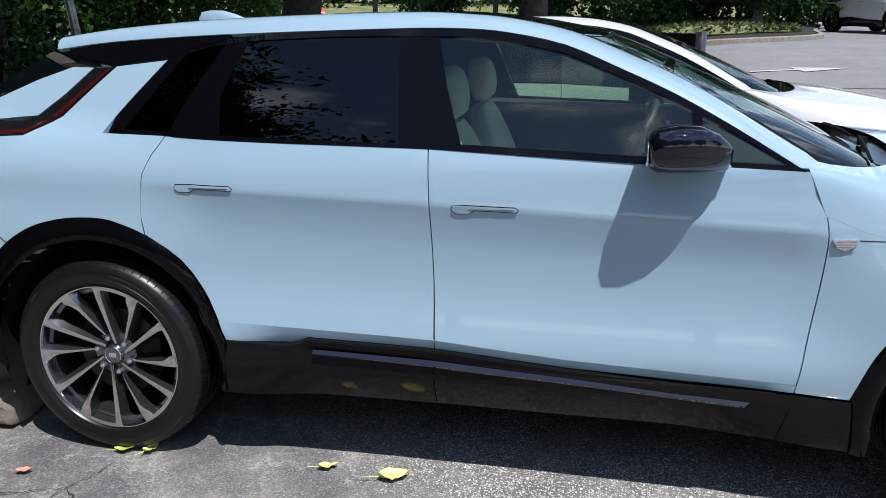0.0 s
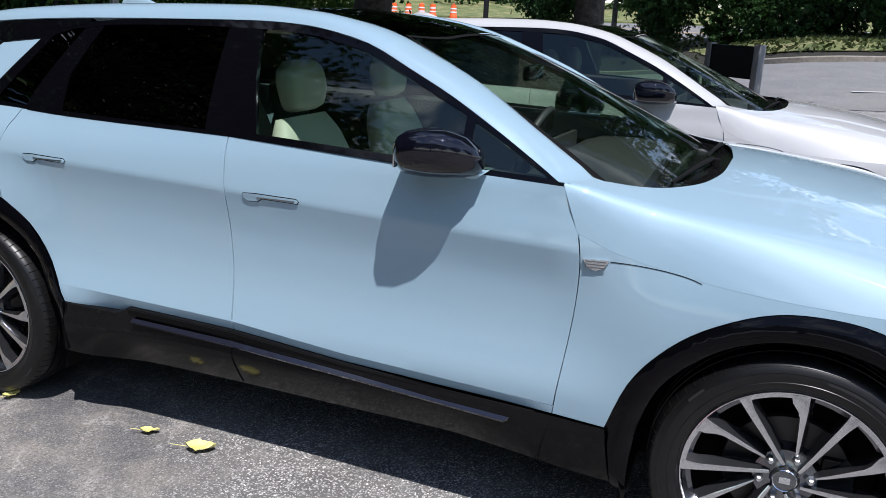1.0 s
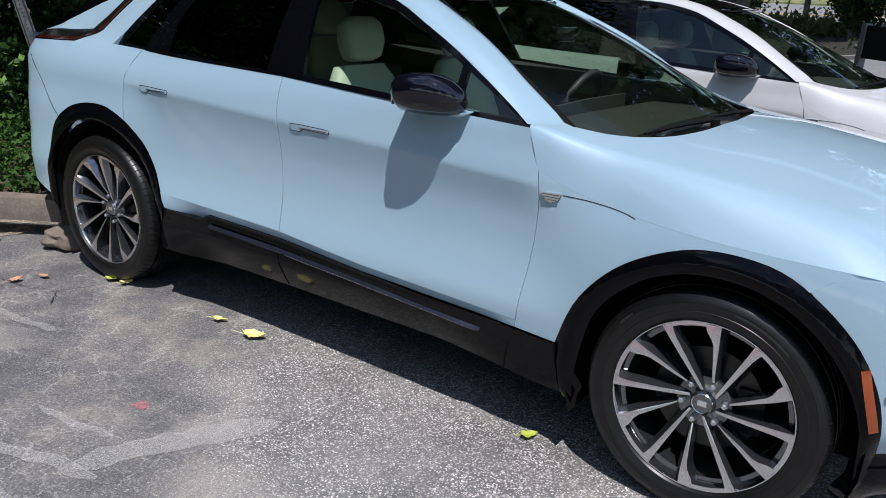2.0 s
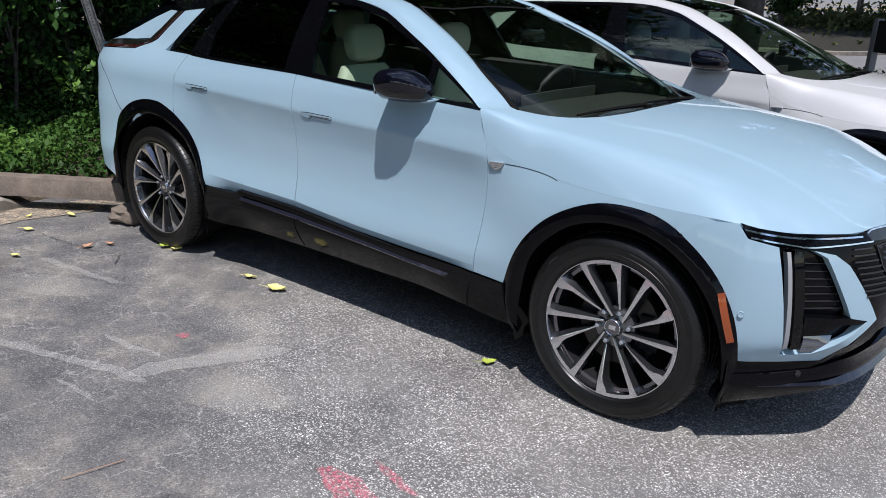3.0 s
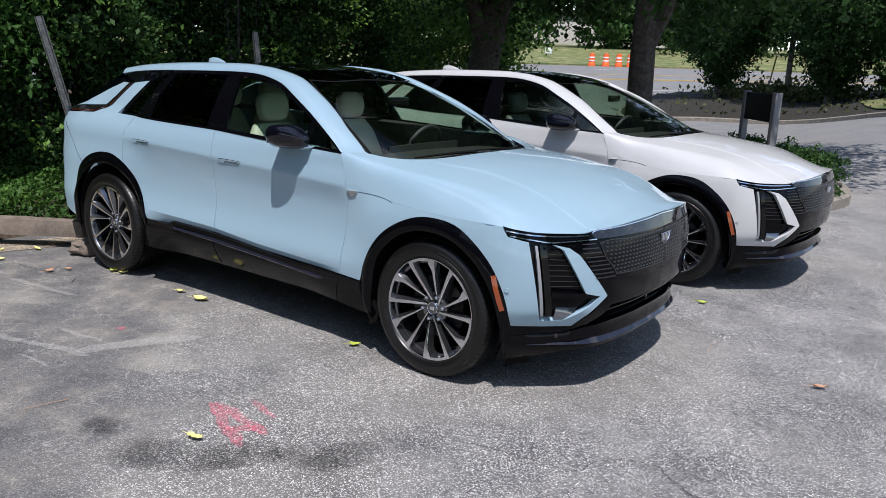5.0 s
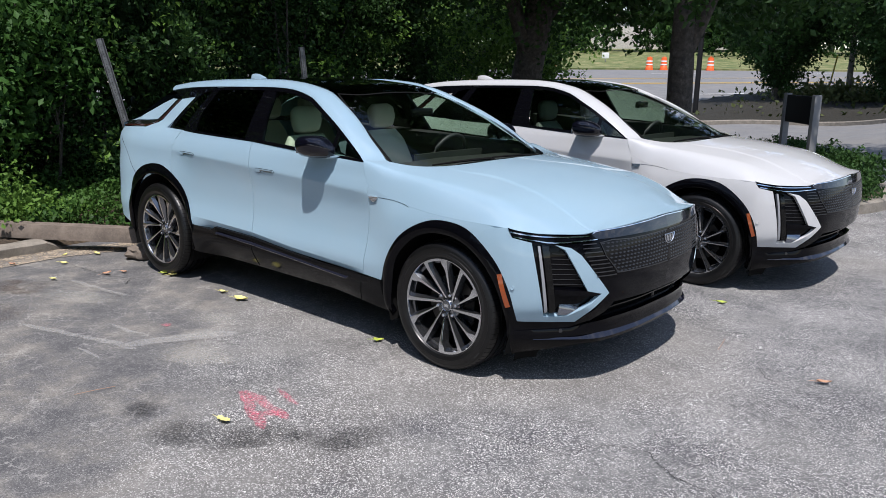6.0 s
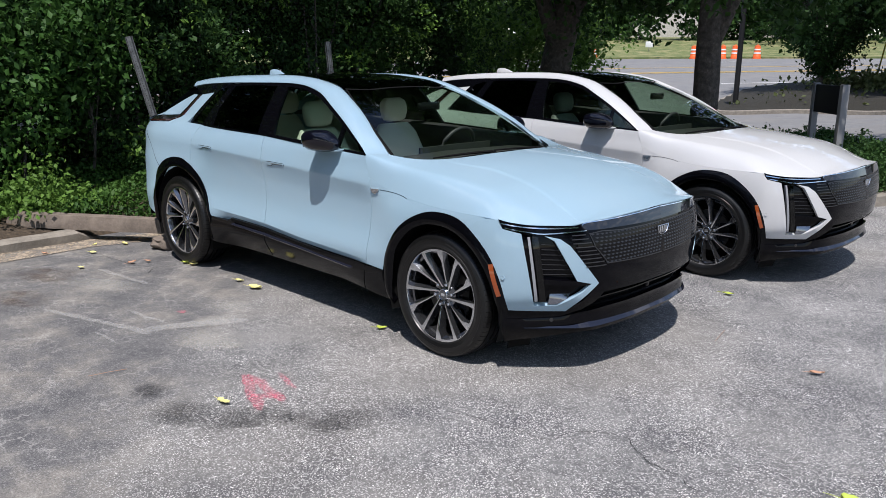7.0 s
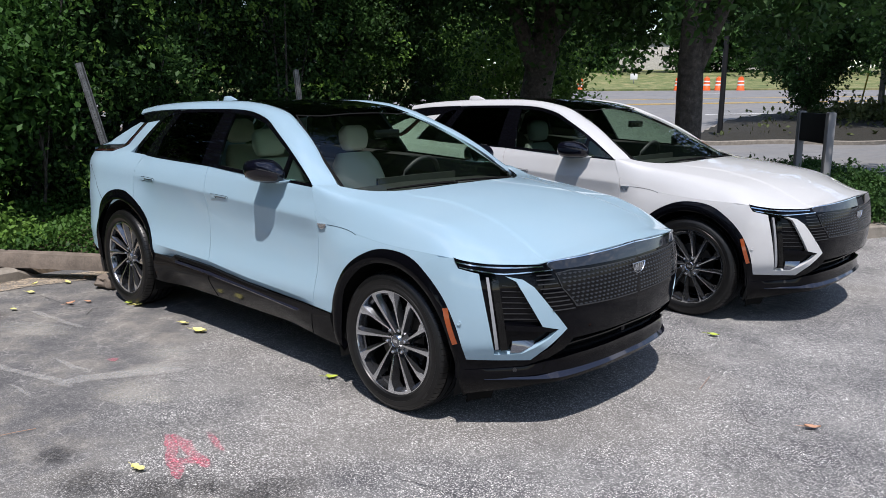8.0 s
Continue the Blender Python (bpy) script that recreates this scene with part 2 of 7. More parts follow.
def panel(poly, surf, step=0.05, thick=0.02, gap=0.0, side=1, folds=()):
    """A sheet cut to a polygon of (u, v), laid on a surface and given thickness inwards."""
    if gap:
        poly = shrink(poly, gap)
    ring = resample(poly, step)
    pts = list(ring)
    edges = [(i, (i + 1) % len(ring)) for i in range(len(ring))]
    flat = [tuple(p) for p in ring]
    us, vs = [p[0] for p in flat], [p[1] for p in flat]
    r2 = (0.45 * step) ** 2
    arr = np.array(flat)
    for fold in folds:
        close = [q for q in resample(fold, 0.5 * step, False) if inside(q, flat) and ((arr - np.array(q)) ** 2).sum(1).min() > 0.3 * r2]
        pts += close
        if close:
            arr = np.concatenate([arr, np.array([tuple(q) for q in close])])
    nu, nv = int((max(us) - min(us)) / step), int((max(vs) - min(vs)) / step)
    for i in range(1, nu + 1):
        for j in range(1, nv + 1):
            q = (min(us) + i * step - step * 0.4 * (j % 2), min(vs) + j * step)
            if inside(q, flat) and ((arr - q) ** 2).sum(1).min() > r2:
                pts.append(Vector(q))
    v2, _, f2, *_ = geometry.delaunay_2d_cdt([Vector((p[0], p[1])) for p in pts], edges, [], 1, 1e-6)
    bm = bmesh.new()
    e = 0.003

    def normal(p):
        du = surf(p[0] + e, p[1]) - surf(p[0] - e, p[1])
        dv = surf(p[0], p[1] + e) - surf(p[0], p[1] - e)
        n = du.cross(dv)
        return n.normalized() if n.length > 1e-9 else Vector((0, -1, 0))

    out, back = [], []
    for p in v2:
        q, n = surf(p.x, p.y), normal(p)
        if side > 0:
            q2 = q - n * thick
            out.append(bm.verts.new(q))
            back.append(bm.verts.new(q2))
        else:
            q2 = q - n * thick
            out.append(bm.verts.new((q.x, -q.y, q.z)))
            back.append(bm.verts.new((q2.x, -q2.y, q2.z)))
    count = {}
    for f in f2:
        a, b, c = f
        if (v2[b] - v2[a]).cross(v2[c] - v2[a]) < 0:
            a, b, c = a, c, b
        if side < 0:
            a, b, c = a, c, b
        bm.faces.new((out[a], out[b], out[c]))
        bm.faces.new((back[c], back[b], back[a]))
        for k in ((a, b), (b, c), (c, a)):
            count[k] = 1
    for (a, b) in count:
        if (b, a) not in count:
            try:
                bm.faces.new((out[b], out[a], back[a], back[b]))
            except ValueError:
                pass
    bm.normal_update()
    for ed in bm.edges:
        if len(ed.link_faces) == 2 and ed.calc_face_angle(0) > radians(50):
            ed.smooth = False
    return bm

# ---- body form: plan outline and side section of the crossover ----
def curve(x, keys):
    """Smooth (monotone cubic) curve through (position, value) pairs."""
    n = len(keys)
    if x <= keys[0][0]:
        return keys[0][1]
    if x >= keys[-1][0]:
        return keys[-1][1]
    i = 0
    while x > keys[i + 1][0]:
        i += 1

    def slope(j):
        if j == 0 or j == n - 1:
            k = 0 if j == 0 else n - 2
            return (keys[k + 1][1] - keys[k][1]) / (keys[k + 1][0] - keys[k][0])
        a = (keys[j][1] - keys[j - 1][1]) / (keys[j][0] - keys[j - 1][0])
        b = (keys[j + 1][1] - keys[j][1]) / (keys[j + 1][0] - keys[j][0])
        return 0.0 if a * b <= 0 else 2 * a * b / (a + b)

    h = keys[i + 1][0] - keys[i][0]
    u = (x - keys[i][0]) / h
    return ((1 + 2 * u) * (1 - u) ** 2 * keys[i][1] + u * (1 - u) ** 2 * h * slope(i)
            + u * u * (3 - 2 * u) * keys[i + 1][1] + u * u * (u - 1) * h * slope(i + 1))


SIDE = [(-0.96, 0.70), (-0.90, 0.82), (-0.75, 0.905), (-0.45, 0.965), (0.0, 0.985), (0.45, 0.968), (1.25, 0.955), (2.3, 0.957), (2.7, 0.972),
        (3.1, 0.985), (3.45, 0.985)]
CORNER = [(3.45, 0.985), (3.54, 0.977), (3.62, 0.945), (3.71, 0.873), (3.80, 0.775), (3.90, 0.65), (3.96, 0.52), (3.995, 0.34), (4.012, 0.17), (4.016, 0.0)]
ARC = [3.45]
for _a, _b in zip(CORNER, CORNER[1:]):
    ARC.append(ARC[-1] + math.hypot(_b[0] - _a[0], _b[1] - _a[1]))
NOSE = ARC[-1]
CX = [(s, c[0]) for s, c in zip(ARC, CORNER)]
CY = [(s, c[1]) for s, c in zip(ARC, CORNER)]
DOOR = [(0.2, 0.06), (0.28, 0.02), (0.36, 0.012), (0.45, 0.010), (0.53, 0.001), (0.60, 0.012), (0.68, 0.026), (0.76, 0.031), (0.86, 0.028), (0.97, 0.0145), (1.026, 0.0025), (1.035, 0.0006), (1.044, 0.0014), (1.065, 0.0046), (1.12, 0.018), (1.2, 0.055)]
FEND = [(0.2, 0.08), (0.3, 0.04), (0.5, 0.012), (0.65, 0.002), (0.75, 0.0), (0.80, 0.002), (0.84, 0.0055), (0.87, 0.0105), (0.90, 0.018), (0.92, 0.025), (0.96, 0.039), (1.0, 0.052), (1.06, 0.066), (1.12, 0.08), (1.2, 0.14)]
FACE = [(0.15, 0.17), (0.20, 0.13), (0.26, 0.085), (0.31, 0.065), (0.36, 0.075), (0.42, 0.05), (0.47, 0.02), (0.55, 0.006), (0.65, 0.0), (0.75, 0.004), (0.85, 0.022), (0.92, 0.045), (1.0, 0.08)]


def mixin(a, b, x):
    """How far x has come from a to b, eased, 0 to 1."""
    u = min(1, max(0, (x - a) / (b - a)))
    return u * u * (3 - 2 * u)


def outline(s):
    if s <= 3.45:
        return s, curve(s, SIDE)
    return curve(s, CX), curve(s, CY)


def shoulder(s):
    """Height of the doors' shoulder line, falling towards the front."""
    return 1.056 - 0.036 * (min(max(s, 0.0), 2.6) - 0.3)


def inset(s, z):
    zz = min(z, 1.2)
    d = curve(zz + (1.035 - shoulder(s)) * mixin(0.80, 0.97, zz) * mixin(1.16, 1.07, zz), DOOR)
    f = curve(zz, FEND)
    if s < 1.3:
        k = mixin(0.55, 0.15, s)
    else:
        k = mixin(2.35, 2.75, s)
    v = d * (1 - k) + (f if s > 1.3 else 0.5 * f + 0.5 * d) * k
    if s > 3.35:
        k = mixin(3.35, 3.75, s)
        v = v * (1 - k) + curve(z, FACE) * k
    if z > 1.2:
        v += 0.50 * (z - 1.2) + 0.45 * (z - 1.2) ** 2
    return v


def belt(s, z, out=0.0):
    """A point of the body's right flank or front, at s along the outline and height z, out metres proud of it."""
    x, w = outline(s)
    e = 0.004
    xa, wa = outline(s - e)
    xb, wb = outline(min(s + e, NOSE))
    tx, ty = xb - xa, wb - wa
    n = math.hypot(tx, ty) or 1
    nx, ny = -ty / n, tx / n
    if s > NOSE - 0.01:
        nx, ny = 1.0, 0.0
    d = out - inset(s, z)
    return Vector((x + nx * d, -(w + ny * d), z))


def sill_out(s, z):
    """How far the sill stands out: proud under its groove, then cut under towards the ground, less so by the front wheel."""
    return 0.004 + 0.012 * mixin(0.47, 0.43, z) - (0.5 - 0.40 * mixin(2.0, 2.5, s) - 0.40 * mixin(0.85, 0.52, s)) * max(0.0, 0.415 - z)


def arch_lip(ax, r0, r1):
    """The rounded surface of an arch's cladding round a wheel at ax."""
    def surf(s, z):
        u = min(1.0, max(0.0, (math.hypot(s - ax, z - 0.3835) - r0) / (r1 - r0)))
        return belt(s, z, 0.002 + 0.020 * math.sin(math.pi * min(1.0, 0.12 + 0.88 * u)) - 0.016 * (1 - u) ** 2)
    return surf


ZS = [(2.2, 1.045), (2.42, 1.035), (2.55, 0.987), (2.65, 0.962), (2.8, 0.937), (3.0, 0.921), (3.1, 0.917), (3.25, 0.914), (3.42, 0.915), (3.53, 0.910), (3.6, 0.900), (3.69, 0.891), (3.79, 0.887), (3.84, 0.889), (3.875, 0.903), (3.94, 0.919), (3.967, 0.930)]
ZC = [(2.2, 1.195), (2.45, 1.182), (2.65, 1.165), (3.0, 1.132), (3.4, 1.068), (3.68, 1.002), (3.84, 0.957), (3.93, 0.938), (3.967, 0.930)]


RIDGE_U = [(2.40, 0.965), (2.55, 0.925), (2.68, 0.895), (2.93, 0.855), (3.18, 0.820), (3.40, 0.805), (3.6, 0.80)]
RIDGE_H = [(2.40, 0.86), (2.68, 0.76), (3.18, 0.77), (3.40, 0.78)]


def bonnet_rise(x, u):
    """The bonnet's cross-section: a leaning flank up to a soft ridge, then a shallow crown; u is 1 at the edge, 0 in the middle."""
    uc, hc = curve(x, RIDGE_U), curve(x, RIDGE_H)
    if u > uc:
        v = (u - uc) / (1 - uc)
        c = (1 - uc) * 2 * (1 - hc) / (uc * hc)
        h = hc * (1 - (c * v + (1 - c) * v ** 2.2))
    else:
        h = hc + (1 - hc) * (1 - (u / uc) ** 2)
    k = mixin(3.32, 3.82, x)
    return (1 - k) * h + k * (1 - u * u)


def top(x, a):
    """The bonnet's skin: a runs from 0 at the shoulder to 1 at the middle."""
    zs, zc = curve(x, ZS), curve(x, ZC)
    if x <= 3.45:
        w = curve(x, SIDE) - inset(x, zs)
    else:
        lo, hi = 3.45, NOSE
        for _ in range(30):
            mid = (lo + hi) / 2
            lo, hi = (mid, hi) if belt(mid, zs).x < x else (lo, mid)
        p = belt(lo, zs)
        w = -p.y
    u = max(0.0, math.cos(a * math.pi / 2)) ** (2 / 2.7)
    return Vector((x, -w * u, zs + (zc - zs) * bonnet_rise(x, u)))


def bonnet_z(x, y):
    """The bonnet's height over a place of the plan."""
    edge, mid = top(x, 0.0), top(x, 1.0)
    u = min(1.0, abs(y) / abs(edge.y))
    return edge.z + (mid.z - edge.z) * bonnet_rise(x, u)

# ---- the crossover ----
ARCH_R_OUT = [(-0.505, 0.36), (-0.50, 0.50), (-0.455, 0.68), (-0.396, 0.79), (-0.267, 0.875), (-0.14, 0.914), (-0.024, 0.927), (0.087, 0.919), (0.215, 0.873), (0.336, 0.785), (0.431, 0.643), (0.490, 0.497)]
ARCH_R_IN = [(-0.455, 0.30), (-0.45, 0.45), (-0.415, 0.62), (-0.339, 0.715), (-0.205, 0.806), (-0.059, 0.846), (0.077, 0.842), (0.206, 0.80), (0.327, 0.70), (0.405, 0.55), (0.443, 0.43), (0.456, 0.29)]
ARCH_F_OUT = [(2.580, 0.442), (2.635, 0.60), (2.715, 0.715), (2.82, 0.805), (2.965, 0.874), (3.10, 0.894), (3.25, 0.878), (3.38, 0.812), (3.49, 0.712), (3.567, 0.575), (3.612, 0.395)]
ARCH_F_IN = [(2.655, 0.235), (2.667, 0.42), (2.722, 0.61), (2.85, 0.745), (2.98, 0.806), (3.10, 0.82), (3.22, 0.806), (3.34, 0.752), (3.455, 0.645), (3.535, 0.47), (3.565, 0.17)]
SEAM_R = [(0.288, 1.2155), (0.245, 1.15), (0.217, 1.09), (0.202, 1.0), (0.20, 0.934), (0.212, 0.874)]
SEAM_B = [(1.252, 0.512), (1.248, 0.754), (1.239, 1.043), (1.229, 1.199)]
SEAM_F = [(2.417, 0.451), (2.437, 0.63), (2.455, 0.80), (2.461, 0.94), (2.450, 1.02), (2.428, 1.086), (2.392, 1.158)]
BELT = [(0.035, 1.220), (0.288, 1.2155), (0.767, 1.205), (1.229, 1.199), (1.67, 1.182), (2.0, 1.170), (2.392, 1.158)]
DLO_TOP = [(0.227, 1.466), (0.30, 1.503), (0.455, 1.534), (0.60, 1.550), (0.86, 1.561), (1.15, 1.567), (1.32, 1.564), (1.46, 1.551), (1.65, 1.512), (1.83, 1.440), (2.0, 1.366), (2.18, 1.270), (2.38, 1.152)]


SHOULDER = [[(0.1 + 0.1 * k, shoulder(0.1 + 0.1 * k) + e) for k in range(25)] for e in (-0.012, 0.0, 0.012)]
TUCK_R = [(0.466, 0.566), (0.53, 0.563), (0.80, 0.556), (1.25, 0.545)]
TUCK_F = [(1.253, 0.545), (1.7, 0.508), (2.06, 0.493), (2.419, 0.476)]


def tucked(s, z):
    """The doors' lower edge, turned under below a crease."""
    return belt(s, z, -0.40 * mixin(0.46, 0.75, s) * mixin(2.50, 2.2, s) * max(0.0, curve(s, TUCK_R[:3] + TUCK_F) - z))


def cabin(x, z, out=0.0):
    """The right side of the glasshouse, leaning in towards the roof and drawn in towards the windscreen."""
    w = curve(min(x, 2.5), SIDE) - inset(min(x, 2.5), 1.199) - 0.50 * (z - 1.2) - 0.45 * max(0, z - 1.2) ** 2
    if z < 1.2:
        w -= 0.2 * (z - 1.2)
    w -= 0.03 * mixin(1.9, 2.45, x)
    w -= 0.10 * mixin(0.35, -0.45, x)
    return Vector((x, -(w + out), z))


def body(x, z):
    if z > 1.2:
        k = mixin(1.2, 1.26, z)
        return belt(x, z).lerp(cabin(x, z), k)
    return belt(x, z)


RAIL_OUT = [(-0.30, 1.500), (-0.05, 1.528), (0.30, 1.549), (0.60, 1.560), (0.86, 1.567), (1.15, 1.573), (1.32, 1.570), (1.46, 1.557), (1.65, 1.518), (1.83, 1.446), (2.0, 1.372), (2.18, 1.276), (2.37, 1.164), (2.405, 1.145)]
RAIL_IN = [(-0.3, 0.5, 1.532), (-0.05, 0.5, 1.566), (0.3, 0.505, 1.594), (0.6, 0.505, 1.608), (0.86, 0.505, 1.615), (1.15, 0.505, 1.617), (1.32, 0.505, 1.606), (1.465, 0.516, 1.593), (1.665, 0.536, 1.556), (1.86, 0.594, 1.484), (2.036, 0.646, 1.406), (2.213, 0.703, 1.306), (2.407, 0.767, 1.192), (2.485, 0.785, 1.15)]
COWL = [(0.0, 2.825), (0.3, 2.807), (0.5, 2.762), (0.65, 2.672), (0.73, 2.583), (0.785, 2.483)]
HEAD = [(0.0, 1.80), (0.3, 1.785), (0.52, 1.70)]


def glass_foot(y):
    """Where the windscreen meets the cowl."""
    return curve(abs(y), COWL) - 0.014 - 0.115 * mixin(0.72, 0.28, abs(y))


def roof_z(x, y):
    mid = curve(x, [(-0.36, 1.53), (-0.05, 1.585), (0.4, 1.612), (0.86, 1.632), (1.2, 1.632), (1.5, 1.606), (1.8, 1.553)])
    edge = curve(x, [(k[0], k[2]) for k in RAIL_IN])
    u = min(1, abs(y) / 0.505)
    return mid + (edge - mid) * u ** 2.2


def rail_pair(i, out=0.0):
    return cabin(*RAIL_OUT[i], out), Vector((RAIL_IN[i][0], -RAIL_IN[i][1], RAIL_IN[i][2]))


def flip(points, side):
    return [Vector((p[0], p[1] * side, p[2])) for p in points]


def mirror_y(bm, side):
    if side < 0:
        for v in bm.verts:
            v.co.y = -v.co.y
        bmesh.ops.reverse_faces(bm, faces=bm.faces[:])
    return bm


def sheet(rows, thick=0.015):
    """A closed sheet from rows of points: front, back and rim."""
    bm = skin(bmesh.new(), rows)
    bmesh.ops.recalc_face_normals(bm, faces=bm.faces[:])
    bmesh.ops.solidify(bm, geom=bm.faces[:], thickness=thick)
    return tidy(bm, 50)


def strip(path, widths, out, surf, thick=0.006):
    """A thin raised line on a surface, along (u, v) points."""
    pts = [Vector(p) for p in path]
    left, right = [], []
    for i, p in enumerate(pts):
        d = (pts[min(i + 1, len(pts) - 1)] - pts[max(i - 1, 0)]).normalized()
        n = Vector((-d.y, d.x))
        w = widths if not isinstance(widths, (list, tuple)) else widths[i]
        left.append(tuple(p + n * w / 2))
        right.append(tuple(p - n * w / 2))
    return panel(left + right[::-1], lambda s, z: surf(s, z, out), 0.04, thick)


def build_wheel(parent, at, side, turn):
    """One alloy wheel: a tyre with treads, a rim with twelve spokes, hub cap, nuts and brake disc. side -1 is the right side."""
    hub = new("wheel", None)
    hub.parent = parent
    hub.location = at
    bm = bmesh.new()
    prof = [(0.112, 0.284), (0.119, 0.289), (0.1265, 0.294), (0.1260, 0.297), (0.1325, 0.308), (0.1355, 0.319), (0.1340, 0.3205), (0.1350, 0.333), (0.1330, 0.345), (0.1340, 0.3465), (0.130, 0.357), (0.125, 0.3635), (0.1255, 0.365), (0.119, 0.3725), (0.105, 0.380), (0.075, 0.3845), (0.074, 0.377), (0.066, 0.377), (0.065, 0.386), (0.026, 0.3865), (0.025, 0.378), (0.016, 0.378), (0.015, 0.3865)]
    lathe(bm, prof + [(-a, r) for a, r in reversed(prof)], 96)
    tyre = part("tyre", tidy(bm, 40), TYRE, hub, "black low-profile rubber tyre with grooved tread")
    bm = bmesh.new()
    for k in range(72):
        for sd in (1, -1):
            t = 2 * math.pi * (k + 0.5 * (sd < 0)) / 72
            for r0, y0, tip, half in ((0.3815, 0.0905, 0.15, 0.0150), (0.3758, 0.1120, 0.50, 0.0095)):
                m = Matrix.Rotation(-t, 4, "Y") @ Matrix.Translation((r0, sd * y0, 0)) @ Matrix.Rotation(sd * tip, 4, "Z")
                box(bm, (-0.004, -half, -0.0019), (0.0008, half, 0.0019), 0, m)
    part("tread_slit", tidy(bm), MATT_BLACK, tyre)["kind"] = "stuff"
    bm = bmesh.new()
    for t0, span, r0, y0 in ((0.85, 0.55, 0.339, 0.1342), (3.85, 0.42, 0.339, 0.1342), (2.35, 0.16, 0.3525, 0.1322), (5.5, 0.16, 0.3525, 0.1322)):
        skin(bm, [[Vector((r * math.cos(t), side * (y0 + 0.0012 - 0.16 * (r - r0)), r * math.sin(t))) for r in (r0 - 0.004, r0 + 0.004)] for t in [t0 + span * k / 10 for k in range(11)]])
    part("sidewall_bar", tidy(bm), TYRE_WORN, tyre)["kind"] = "stuff"
    f = -1  # outer face towards -y for the right side; mirrored for the left
    bm = bmesh.new()
    lathe(bm, [(f * 0.116, 0.2885), (f * 0.1205, 0.2850), (f * 0.1205, 0.2815), (f * 0.112, 0.2780), (f * 0.06, 0.2700), (f * -0.08, 0.2650), (f * -0.11, 0.2750), (f * -0.118, 0.2860)], 96)
    part("rim", mirror_y(tidy(bm, 40), -side), MACHINED, hub)
    bm = bmesh.new()
    lathe(bm, [(f * 0.111, 0.2770), (f * 0.085, 0.2700), (f * 0.082, 0.2560), (f * 0.055, 0.2540), (f * -0.10, 0.2500)], 72)
    part("rim_barrel", mirror_y(tidy(bm, 40), -side), DARK_ALLOY, hub)

    def wheel_point(r, a, d):
        return Vector((r * math.cos(a), f * d, r * math.sin(a)))

    def wheel_spoke(keys, t, lean):
        """One spoke: a machined face of (radius, half-width before, half-width after, depth) stations, and its painted flanks."""
        rows_f, rows_d = [], []
        r0, r1 = keys[0][0], keys[-1][0]
        A = Vector((r0 * math.cos(t - lean), r0 * math.sin(t - lean)))
        B = Vector((r1 * math.cos(t), r1 * math.sin(t)))
        along = (B - A).normalized()
        n = Vector((-along.y, along.x))
        for r, w0, w1, d in keys:
            k = (r - r0) / (r1 - r0)
            p = A.lerp(B, k)
            deep = 0.024 + 0.018 * (1 - k)
            rows_f.append([Vector((p.x + n.x * u, f * v, p.y + n.y * u)) for u, v in ((-w0, d), (0.5 * (w1 - w0), d + 0.0016), (w1, d))])
            rows_d.append([Vector((p.x + n.x * u, f * v, p.y + n.y * u)) for u, v in ((-w0, d - 0.001), (-w0 - 0.0150, d - deep), (-w0 - 0.004, d - deep - 0.03), (w1 + 0.002, d - deep - 0.03), (w1 + 0.0035, d - deep), (w1, d - 0.001))])
        return rows_f, rows_d

    long_keys = ((0.046, 0.0040, 0.0050, 0.080), (0.075, 0.0055, 0.0060, 0.087), (0.12, 0.0068, 0.0068, 0.096), (0.18, 0.0086, 0.0086, 0.107), (0.235, 0.0105, 0.0105, 0.1165), (0.262, 0.0150, 0.0115, 0.1195), (0.2815, 0.0230, 0.0130, 0.1205))
    short_keys = ((0.082, 0.0030, 0.0030, 0.080), (0.12, 0.0048, 0.0048, 0.091), (0.17, 0.0066, 0.0066, 0.102), (0.212, 0.0085, 0.0085, 0.1115), (0.232, 0.0090, 0.0150, 0.1160), (0.256, 0.0095, 0.0310, 0.1195), (0.2815, 0.0100, 0.0380, 0.1205))
    for k in range(6):
        t = 2 * math.pi * k / 6 + turn
        for keys, a, lean in ((long_keys, t, 0.36), (short_keys, t - 0.58, 0.20)):
            rows_f, rows_d = wheel_spoke(keys, a, lean)
            flank = part("spoke", mirror_y(tidy(skin(bmesh.new(), rows_d), 30), -side), DARK_ALLOY, hub, "dark grey painted wheel spoke")
            part("spoke_face", mirror_y(tidy(skin(bmesh.new(), rows_f), 60), -side), MACHINED, flank, "machined silver spoke face")
        arc = [[wheel_point(0.2705, b, 0.1192), wheel_point(0.2820, b, 0.1207)] for b in [t - 0.46 + 0.43 * q / 8 for q in range(9)]]
        part("rim_arc", mirror_y(tidy(skin(bmesh.new(), arc), 60), -side), MACHINED, hub)
    bm = bmesh.new()
    lathe(bm, [(f * 0.086, 0.0001), (f * 0.088, 0.020), (f * 0.087, 0.034), (f * 0.076, 0.041), (f * 0.070, 0.058), (f * 0.066, 0.086), (f * 0.03, 0.098)], 36)
    part("hub", mirror_y(tidy(bm, 35), -side), DARK_ALLOY, hub)
    bm = bmesh.new()
    lathe(bm, [(f * 0.0885, 0.0310), (f * 0.0900, 0.0328), (f * 0.0880, 0.0345)], 32)
    part("cap_ring", mirror_y(tidy(bm, 60), -side), CHROME, hub)
    bm = new_box((-0.015, f * 0.0905, -0.009), (0.015, f * 0.085, 0.010), 0.002)
    part("cap_emblem", mirror_y(bm, -side), EMBLEM, hub)
